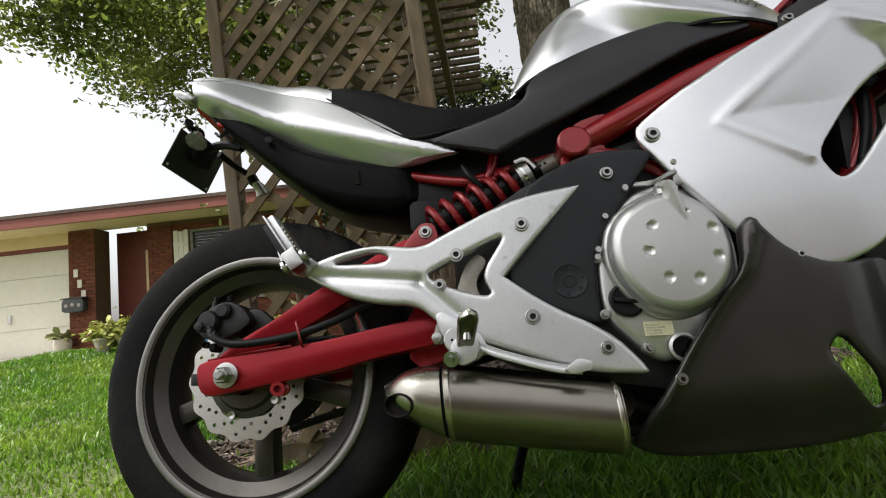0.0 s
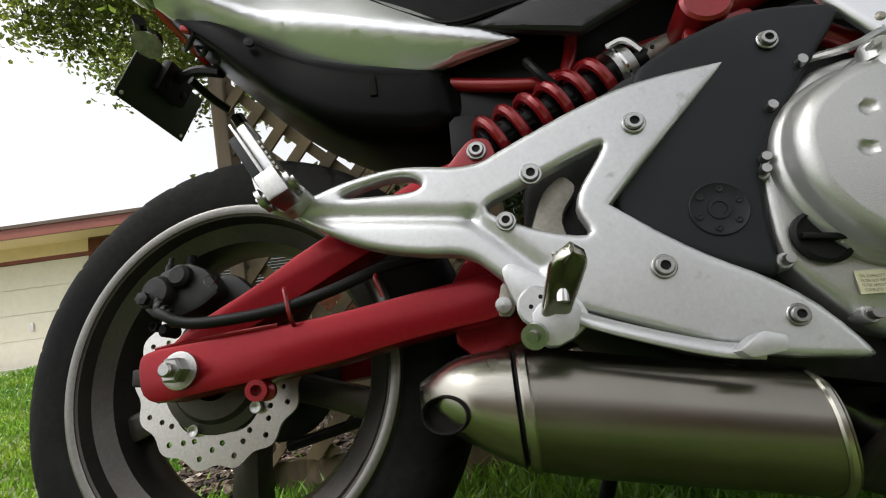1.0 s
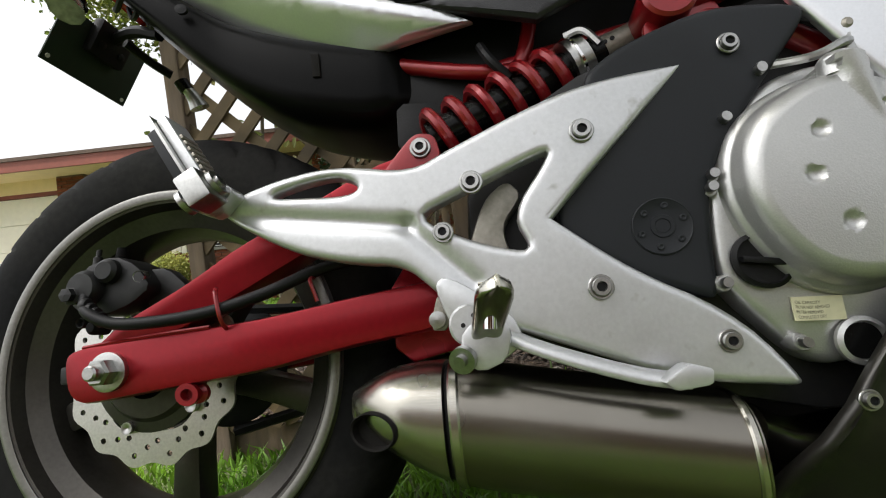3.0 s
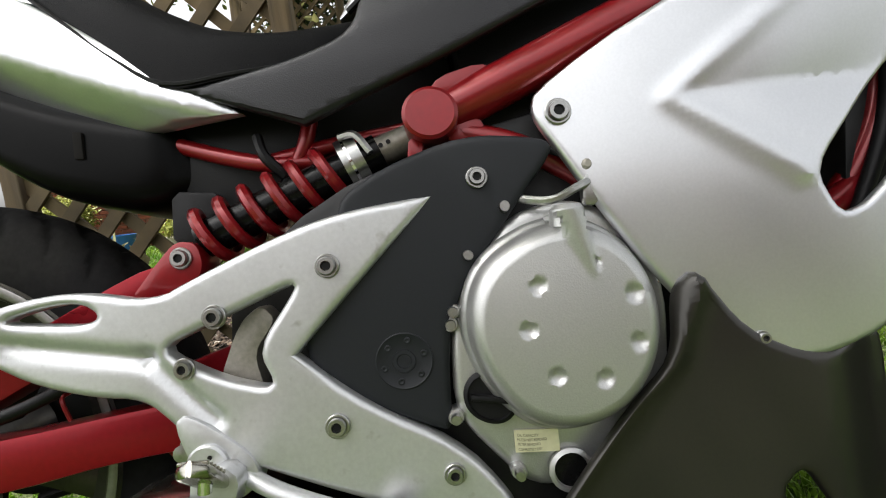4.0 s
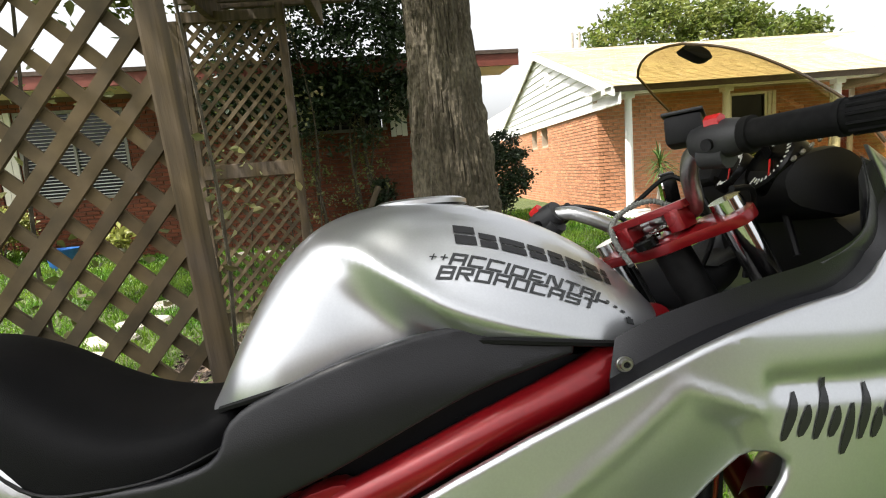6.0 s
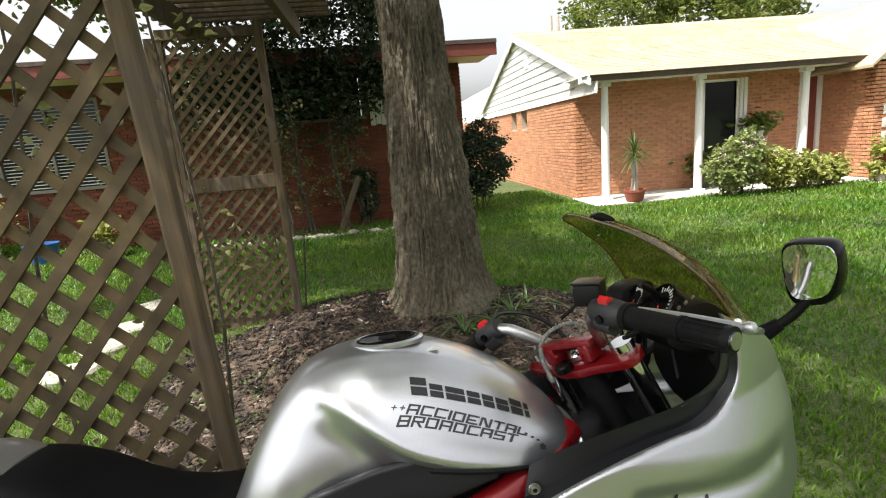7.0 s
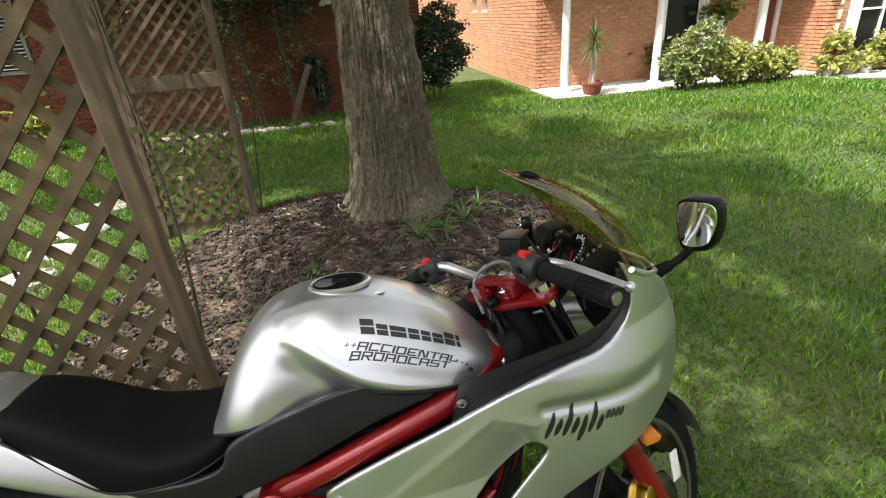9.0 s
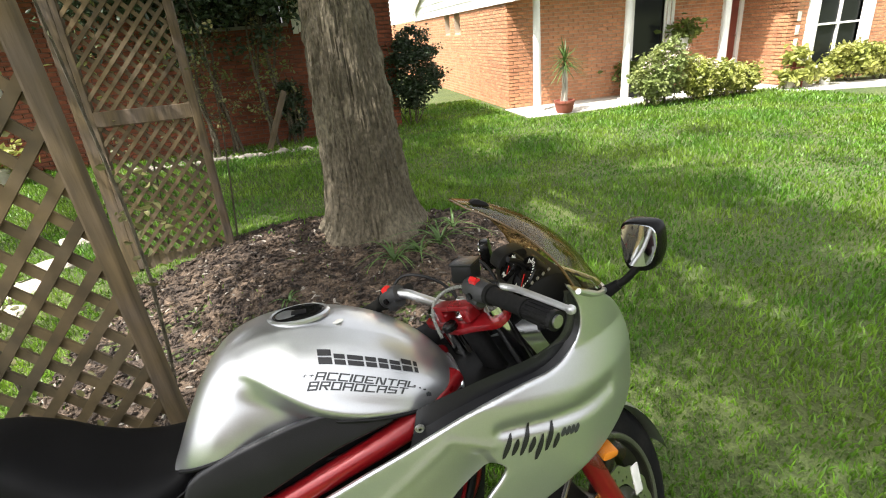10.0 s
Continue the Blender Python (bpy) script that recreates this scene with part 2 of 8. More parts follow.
# ---------------------------------------------------------------- mesh helpers
def part(name, bm, mat, parent, label="", smooth=True):
    """Links a bmesh as one mesh object under a thing or a part."""
    me = bpy.data.meshes.new(name)
    bm.to_mesh(me)
    bm.free()
    for m in (mat if isinstance(mat, (list, tuple)) else [mat]):
        me.materials.append(m)
    if smooth:
        me.shade_smooth()
        me.set_sharp_from_angle(angle=radians(38))
    ob = new(name, me)
    ob.parent = parent
    if label:
        ob["label"] = label
    return ob


def thing(name, label, category, loc=(0, 0, 0), rot=(0, 0, 0), group="", kind=""):
    ob = new(name)
    ob.empty_display_size = 0.1
    ob.matrix_world = pose(*loc, *rot)
    return tagged(ob, label, category, group, kind)


def setting(name, bm, mat, label, category, smooth=False):
    ob = part(name, bm, mat, None, label, smooth)
    return tagged(ob, label, category, kind="structure")


def rounded(pts, cut=0.25, rounds=2, keep=()):
    """A closed outline with its corners cut round; those in keep stay sharp."""
    flags = [i in keep for i in range(len(pts))]
    for _ in range(rounds):
        out, fl = [], []
        n = len(pts)
        for i in range(n):
            a, b, c = Vector(pts[i - 1]), Vector(pts[i]), Vector(pts[(i + 1) % n])
            if flags[i]:
                out.append(tuple(b))
                fl.append(True)
            else:
                out.append(tuple(b.lerp(a, cut)))
                out.append(tuple(b.lerp(c, cut)))
                fl += [False, False]
        pts, flags = out, fl
    return pts


def inside(x, z, poly):
    hit = False
    for i in range(len(poly)):
        (x0, z0), (x1, z1) = poly[i - 1][:2], poly[i][:2]
        if (z0 > z) != (z1 > z) and x < (x1 - x0) * (z - z0) / (z1 - z0) + x0:
            hit = not hit
    return hit


def edge_distance(x, z, poly):
    best = 9.0
    for i in range(len(poly)):
        (x0, z0), (x1, z1) = poly[i - 1][:2], poly[i][:2]
        dx, dz = x1 - x0, z1 - z0
        k = max(0, min(1, ((x - x0) * dx + (z - z0) * dz) / (dx * dx + dz * dz + 1e-12)))
        best = min(best, math.hypot(x - x0 - k * dx, z - z0 - k * dz))
    return best


def ease(v, lo, hi):
    k = max(0.0, min(1.0, (v - lo) / (hi - lo)))
    return k * k * (3 - 2 * k)


def bevel_all(bm, width, segments=2, angle=35):
    edges = [e for e in bm.edges if len(e.link_faces) == 2 and e.calc_face_angle(0) > radians(angle)]
    if edges and width > 0:
        bmesh.ops.bevel(bm, geom=edges, offset=width, segments=segments, affect="EDGES", profile=0.6, clamp_overlap=True)


def shaped_panel(outline, depth, thick=0.004, cell=0.02, holes=(), roll=0.006):
    """A panel seen from the side: an outline in x and z, bent to y = depth(x, z), with a turned-in edge and a thickness."""
    bm = bmesh.new()
    edges = []
    for loop in (outline, *holes):
        vs = [bm.verts.new((p[0], 0, p[1])) for p in loop]
        for i in range(len(vs)):
            edges.append(bm.edges.new((vs[i - 1], vs[i])))
    bmesh.ops.triangle_fill(bm, edges=edges, use_beauty=True, use_dissolve=False, normal=(0, -1, 0))
    # rings along the edge carry the rounding
    core = bm.faces[:]
    for step in (0.10, 0.22, 0.30, 0.38):
        bmesh.ops.inset_region(bm, faces=core, thickness=roll * step, use_boundary=True, use_even_offset=False)
    xs, zs = [p[0] for p in outline], [p[1] for p in outline]
    for axis, lo, hi in ((0, min(xs), max(xs)), (2, min(zs), max(zs))):
        k = int((hi - lo) / cell)
        for i in range(1, k + 1):
            co, no = [0, 0, 0], [0, 0, 0]
            co[axis], no[axis] = lo + (hi - lo) * i / (k + 1), 1
            geom = set(core)
            for f in core:
                geom.update(f.verts)
                geom.update(f.edges)
            ret = bmesh.ops.bisect_plane(bm, geom=list(geom), plane_co=co, plane_no=no)
            core = [g for g in ret["geom"] if isinstance(g, bmesh.types.BMFace)]
    loops = [outline, *holes]
    for v in bm.verts:
        d = min(edge_distance(v.co.x, v.co.z, q) for q in loops)
        k = max(0.0, 1 - d / roll) if roll else 0
        v.co.y = depth(v.co.x, v.co.z) + (roll * 0.8 * (1 - math.sqrt(max(0, 1 - k * k))) if k else 0)
    bmesh.ops.recalc_face_normals(bm, faces=bm.faces)
    if sum(f.normal.y * f.calc_area() for f in bm.faces) > 0:
        bmesh.ops.reverse_faces(bm, faces=bm.faces)
    ret = bmesh.ops.extrude_face_region(bm, geom=bm.faces[:])
    moved_verts = [g for g in ret["geom"] if isinstance(g, bmesh.types.BMVert)]
    bmesh.ops.translate(bm, verts=moved_verts, vec=(0, thick, 0))
    bmesh.ops.recalc_face_normals(bm, faces=bm.faces)
    return bm


def prism(outline, y0, y1, bevel=0.003, holes=(), segments=2):
    """An outline in x and z, from y0 to y1, with rounded edges."""
    bm = bmesh.new()
    edges = []
    for loop in (outline, *holes):
        vs = [bm.verts.new((p[0], y0, p[1])) for p in loop]
        for i in range(len(vs)):
            edges.append(bm.edges.new((vs[i - 1], vs[i])))
    if holes:
        bmesh.ops.triangle_fill(bm, edges=edges, use_beauty=True, use_dissolve=True, normal=(0, -1, 0))
    else:
        bm.faces.new([e.verts[0] for e in edges])
    ret = bmesh.ops.extrude_face_region(bm, geom=bm.faces[:])
    moved = [g for g in ret["geom"] if isinstance(g, bmesh.types.BMVert)]
    bmesh.ops.translate(bm, verts=moved, vec=(0, y1 - y0, 0))
    bmesh.ops.recalc_face_normals(bm, faces=bm.faces)
    if bevel:
        bevel_all(bm, bevel, segments)
    return bm


def box(x0, x1, y0, y1, z0, z1, bevel=0.0, bm=None):
    own = bm is None
    bm = bm or bmesh.new()
    vs = [bm.verts.new((x, y, z)) for x in (x0, x1) for y in (y0, y1) for z in (z0, z1)]
    for f in ((0, 1, 3, 2), (4, 6, 7, 5), (0, 4, 5, 1), (2, 3, 7, 6), (0, 2, 6, 4), (1, 5, 7, 3)):
        bm.faces.new([vs[i] for i in f])
    if own:
        bmesh.ops.recalc_face_normals(bm, faces=bm.faces)
        if bevel:
            bevel_all(bm, bevel)
    return bm


def loft(rings, cap=True, close=True):
    bm = bmesh.new()
    rows = [[bm.verts.new(p) for p in ring] for ring in rings]
    n = len(rows[0])
    for a, b in zip(rows, rows[1:]):
        for i in range(n if close else n - 1):
            j = (i + 1) % n
            bm.faces.new((a[i], a[j], b[j], b[i]))
    if cap and close:
        bm.faces.new(rows[0][::-1])
        bm.faces.new(rows[-1])
    bmesh.ops.recalc_face_normals(bm, faces=bm.faces)
    return bm


def path_points(pts, per=6):
    """A smooth line through the given points."""
    v = [Vector(p) for p in pts]
    v = [v[0] * 2 - v[1], *v, v[-1] * 2 - v[-2]]
    out = []
    for i in range(1, len(v) - 2):
        for k in range(per):
            t = k / per
            out.append(0.5 * (2 * v[i] + (v[i + 1] - v[i - 1]) * t + (2 * v[i - 1] - 5 * v[i] + 4 * v[i + 1] - v[i + 2]) * t * t
                              + (3 * v[i] - v[i - 1] - 3 * v[i + 1] + v[i + 2]) * t ** 3))
    return out + [v[-2]]


def tube(pts, radius, sides=12, per=6, flat=1.0):
    line = path_points(pts, per) if per > 1 else [Vector(p) for p in pts]
    rings, up = [], None
    for i, p in enumerate(line):
        d = (line[min(i + 1, len(line) - 1)] - line[max(i - 1, 0)]).normalized()
        if up is None:
            up = d.orthogonal().normalized()
        up = (up - d * up.dot(d)).normalized()
        side = d.cross(up)
        r = radius(i / (len(line) - 1)) if callable(radius) else radius
        rings.append([p + r * (math.cos(a) * up + flat * math.sin(a) * side) for a in (2 * math.pi * k / sides for k in range(sides))])
    return loft(rings)


def lathe(profile, centre=(0, 0, 0), axis="y", steps=48, close=False):
    """Turns rows of (radius, along) about an axis through centre."""
    c = Vector(centre)
    rings = []
    for r, h in profile:
        ring = []
        for k in range(steps):
            a = 2 * math.pi * k / steps
            u, w = r * math.cos(a), r * math.sin(a)
            ring.append(c + Vector({"y": (u, h, w), "x": (h, u, w), "z": (u, w, h)}[axis]))
        rings.append(ring)
    if close:
        rings.append(rings[0])
    bm = loft(rings, cap=not close)
    bmesh.ops.remove_doubles(bm, verts=bm.verts, dist=1e-5)
    bmesh.ops.recalc_face_normals(bm, faces=bm.faces)
    return bm


def merged(*parts):
    """Several bmeshes of one piece as one."""
    me = bpy.data.meshes.new("joined")
    out = bmesh.new()
    for b in parts:
        b.to_mesh(me)
        out.from_mesh(me)
        b.free()
    bpy.data.meshes.remove(me)
    return out


def hex_bolt(parent, name, c, r=0.009, mat=None, washer=True, socket=False, axis="y", label=""):
    """A bolt whose head looks towards -y."""
    prof = [(r * 1.35, 0.0), (r * 1.35, -0.0022), (r * 1.25, -0.0030), (r * 1.08, -0.0030), (r * 1.04, -0.0012)] if washer else []
    prof += [(r, -0.0012), (r, -0.0085), (r * 0.9, -0.0105)] if not (washer and socket) else [(r, -0.0012), (r, -0.0060), (r * 0.9, -0.0075)]
    prof += [(r * 0.55, -0.0075), (r * 0.5, -0.0035), (0.0005, -0.0035)] if socket else [(0.0005, -0.0105)]
    ob = part(name, lathe(prof, c, axis, 18 if socket else 12), mat or M["bolt"], parent, label)
    # a black disc paints the shade of the socket's depth
    if socket and axis == "y":
        socket_shade = lathe([(r * 0.52, -0.0040), (r * 0.52, -0.0050), (0.0005, -0.0050)], c, axis, 6)
        me = ob.data
        me.materials.append(M["black"])
        bm = bmesh.new()
        bm.from_mesh(me)
        extra = bpy.data.meshes.new("socket")
        socket_shade.to_mesh(extra)
        socket_shade.free()
        k = len(bm.faces)
        bm.from_mesh(extra)
        bpy.data.meshes.remove(extra)
        bm.faces.ensure_lookup_table()
        for f in bm.faces[k:]:
            f.material_index = 1
        bm.to_mesh(me)
        bm.free()
    return ob


def text_mesh(text, height, shear=0.0, width=None, spacing=1.0, bold=0.0):
    """Letters in x and y, height tall, width wide if given, starting at the origin."""
    cu = bpy.data.curves.new("letters", "FONT")
    cu.body, cu.size, cu.shear, cu.space_character, cu.offset = text, 1.0, shear, spacing, bold
    ob = bpy.data.objects.new("letters", cu)
    scene.collection.objects.link(ob)
    dg = bpy.context.evaluated_depsgraph_get()
    me = bpy.data.meshes.new_from_object(ob.evaluated_get(dg))
    bpy.data.objects.remove(ob)
    bpy.data.curves.remove(cu)
    bm = bmesh.new()
    bm.from_mesh(me)
    bpy.data.meshes.remove(me)
    x0, x1 = min(v.co.x for v in bm.verts), max(v.co.x for v in bm.verts)
    y0, y1 = min(v.co.y for v in bm.verts), max(v.co.y for v in bm.verts)
    kx, ky = (width or height * (x1 - x0) / (y1 - y0)) / (x1 - x0), height / (y1 - y0)
    for v in bm.verts:
        v.co = ((v.co.x - x0) * kx, (v.co.y - y0) * ky, 0)
    return bm

# ---------------------------------------------------------------- ground
def mound(x, y):
    d = math.hypot((x - 0.95) / 2.0, (y - 2.9) / 1.3)
    return 0.17 * (1 - ease(d, 0.25, 1.0))


def in_bed(x, y):
    """The mulched bed round the tree and the trellis."""
    wob = 0.10 * math.sin(3.1 * x + 1.0) + 0.07 * math.sin(5.3 * y)
    return math.hypot((x - 0.78) / 1.38, (y - 2.40) / 1.15) < 1.0 + wob or (-0.72 < x < 0.7 and 0.60 < y < 2.9 + wob)


def ground_z(x, y):
    return 0.40 * ease(-x, 2.5, 7.0) * ease(y, 2.5, 7.5) + mound(x, y)


def build_ground():
    def axis(lo, hi, step, far):
        mid = np.arange(lo, hi + 1e-6, step)
        out = [hi + 1.5, hi + 4, hi + 10, hi + 30, hi + 90, far]
        return np.concatenate([[-far, lo - 90, lo - 30, lo - 10, lo - 4, lo - 1.5], mid, out])
    xs, ys = axis(-12, 13, 0.3, 600), axis(-4, 13, 0.3, 600)
    verts = [(x, y, ground_z(x, y) if abs(x) < 16 and -6 < y < 16 else ground_z(max(-16, min(16, x)), max(-6, min(16, y)))) for y in ys for x in xs]
    w = len(xs)
    faces = [(j * w + i, j * w + i + 1, (j + 1) * w + i + 1, (j + 1) * w + i) for j in range(len(ys) - 1) for i in range(w - 1)]
    me = bpy.data.meshes.new("ground")
    me.from_pydata(verts, [], faces)
    me.materials.append(M["soil_grass"])
    me.shade_smooth()
    tagged(new("ground", me), "green mown lawn that reaches past the houses", "lawn", kind="structure")


build_ground()


def build_grass():
    rng = np.random.default_rng(4)
    n = 430000
    r = rng.random(n) ** 0.8 * 11.0
    a = rng.random(n) * 2 * np.pi
    x, y = 0.9 + r * np.cos(a), 0.4 + r * np.sin(a)
    keep = (y > -1.6) & (y < 11.0) & (x > -7) & (x < 9.5) & ~((x > 4.3) & (y > 7.65))
    x, y, r = x[keep], y[keep], r[keep]
    bare = np.array([in_bed(p, q) for p, q in zip(x, y)])
    keep = ~bare | (rng.random(len(x)) < 0.015)
    x, y, r = x[keep], y[keep], r[keep]
    n = len(x)
    z = np.array([ground_z(p, q) for p, q in zip(x, y)])
    patch = 0.75 + 0.35 * np.sin(x * 2.1 + 0.6 * np.sin(y * 1.7)) * np.sin(y * 2.6)
    h = (0.028 + 0.035 * rng.random(n)) * patch * (1 + r * 0.05)
    wd = 0.0022 + 0.0016 * rng.random(n) + r * 0.0006
    th = rng.random(n) * 2 * np.pi
    lean, la = h * (0.2 + 0.9 * rng.random(n)), rng.random(n) * 2 * np.pi
    ux, uy = np.cos(th) * wd, np.sin(th) * wd
    lx, ly = np.cos(la) * lean, np.sin(la) * lean
    v = np.empty((n, 5, 3))
    v[:, 0] = np.stack([x - ux, y - uy, z - 0.004], -1)
    v[:, 1] = np.stack([x + ux, y + uy, z - 0.004], -1)
    v[:, 2] = np.stack([x + ux * 0.8 + lx * 0.35, y + uy * 0.8 + ly * 0.35, z + h * 0.62], -1)
    v[:, 3] = np.stack([x - ux * 0.8 + lx * 0.35, y - uy * 0.8 + ly * 0.35, z + h * 0.62], -1)
    v[:, 4] = np.stack([x + lx, y + ly, z + h], -1)
    k = np.arange(n)[:, None] * 5
    quads, tris = k + np.array([0, 1, 2, 3]), k + np.array([3, 2, 4])
    me = bpy.data.meshes.new("grass")
    me.vertices.add(n * 5)
    me.vertices.foreach_set("co", v.ravel())
    me.loops.add(n * 7)
    me.loops.foreach_set("vertex_index", np.concatenate([quads, tris], 1).ravel().astype(np.int32))
    me.polygons.add(n * 2)
    starts = (np.arange(n)[:, None] * 7 + np.array([0, 4])).ravel()
    me.polygons.foreach_set("loop_start", starts.astype(np.int32))
    me.update(calc_edges=True)
    me.materials.append(M["grass"])
    tagged(new("grass", me), "short green lawn grass with paler sunlit tips", "grass", kind="stuff")


build_grass()


def scatter_chips(name, label, count, pick, size, mat, seed, category):
    """Small flat chips of uneven shape, lying on the ground."""
    rng = random.Random(seed)
    verts, faces = [], []
    for _ in range(count):
        x, y = pick(rng)
        z = ground_z(x, y) + rng.uniform(0.0, 0.018)
        l, w, t = size * rng.uniform(0.5, 1.5), size * rng.uniform(0.2, 0.5), size * rng.uniform(0.08, 0.2)
        m = pose(x, y, z, rng.uniform(-35, 35), rng.uniform(-35, 35), rng.uniform(0, 360))
        b = len(verts)
        top = rng.uniform(0.5, 0.9)
        for sx, sy, sz in ((-1, -1, 0), (1, -0.7, 0), (0.8, 1, 0), (-0.9, 0.8, 0), (-top, -top, 1), (top, -top * 0.6, 1), (top * 0.7, top, 1), (-top, top * 0.7, 1)):
            verts.append(m @ Vector((sx * l / 2, sy * w / 2, sz * t)))
        for f in ((0, 1, 5, 4), (1, 2, 6, 5), (2, 3, 7, 6), (3, 0, 4, 7), (4, 5, 6, 7)):
            faces.append([b + i for i in f])
    me = bpy.data.meshes.new(name)
    me.from_pydata(verts, [], faces)
    me.materials.append(mat)
    tagged(new(name, me), label, category, kind="stuff")


def pick_bed(rng):
    while True:
        x, y = rng.uniform(-1.0, 2.6), rng.uniform(0.6, 4.0)
        if in_bed(x, y):
            return x, y


def build_bed():
    xs, ys = np.arange(-1.3, 2.9, 0.07), np.arange(0.45, 4.1, 0.07)
    verts, faces, at = [], [], {}
    for j, y in enumerate(ys):
        for i, x in enumerate(xs):
            if in_bed(x, y):
                at[i, j] = len(verts)
                verts.append((x, y, ground_z(x, y) + 0.006 + 0.02 * noise.noise(Vector((x * 9, y * 9, 0)))))
    for (i, j), a in at.items():
        if (i + 1, j) in at and (i + 1, j + 1) in at and (i, j + 1) in at:
            faces.append((a, at[i + 1, j], at[i + 1, j + 1], at[i, j + 1]))
    me = bpy.data.meshes.new("mulch_bed")
    me.from_pydata(verts, [], faces)
    me.materials.append(M["mulch"])
    tagged(new("mulch_bed", me), "mound of brown bark mulch round the oak", "mulch bed", kind="structure")


build_bed()
scatter_chips("mulch_chips", "shredded brown bark mulch with dry leaves", 9000, pick_bed, 0.05, M["mulch"], 3, "mulch")
scatter_chips("dry_leaves", "pale dry leaves scattered on the mulch", 420, pick_bed, 0.045, M["dead_flower"], 5, "dry leaves")


# ---------------------------------------------------------------- leaves
def leaf_cloud(centres, per, spread, size, seed, squash=0.7, curl=0.35):
    """Many small folded leaves round the given centres."""
    rng = np.random.default_rng(seed)
    c = np.repeat(np.array(centres, float), per, 0)
    n = len(c)
    p = c + rng.normal(0, 1, (n, 3)) * np.array([spread, spread, spread * squash])
    d = rng.normal(0, 1, (n, 3))
    d[:, 2] = d[:, 2] * 0.6 - 0.25
    d /= np.linalg.norm(d, axis=1, keepdims=True)
    s = np.cross(d, rng.normal(0, 1, (n, 3)))
    s /= np.linalg.norm(s, axis=1, keepdims=True)
    u = np.cross(s, d)
    ln = size * (0.6 + 0.8 * rng.random((n, 1)))
    wd = ln * 0.27
    v = np.empty((n, 6, 3))
    v[:, 0] = p
    v[:, 1] = p + d * ln * 0.35 + s * wd * 0.75 + u * wd * curl
    v[:, 2] = p + d * ln * 0.72 + s * wd + u * wd * curl
    v[:, 3] = p + d * ln
    v[:, 4] = p + d * ln * 0.72 - s * wd + u * wd * curl
    v[:, 5] = p + d * ln * 0.35 - s * wd * 0.75 + u * wd * curl
    k = np.arange(n)[:, None] * 6
    q = np.concatenate([k + np.array([0, 1, 2, 3]), k + np.array([0, 3, 4, 5])], 1).reshape(-1, 4)
    return v.reshape(-1, 3), q


def mesh_from(name, verts, faces, mat, parent=None, smooth=False):
    me = bpy.data.meshes.new(name)
    me.from_pydata([tuple(v) for v in verts], [], [tuple(f) for f in faces])
    me.materials.append(mat)
    if smooth:
        me.shade_smooth()
    ob = new(name, me)
    ob.parent = parent
    return ob


def twig(a, b, r0, r1, sides=6, wobble=0.05, rng=random):
    a, b = Vector(a), Vector(b)
    mid = [a.lerp(b, k) + Vector([rng.uniform(-1, 1) * wobble * (b - a).length for _ in range(3)]) for k in (0.33, 0.66)]
    return tube([a, *mid, b], lambda t: r0 + (r1 - r0) * t, sides, 3)


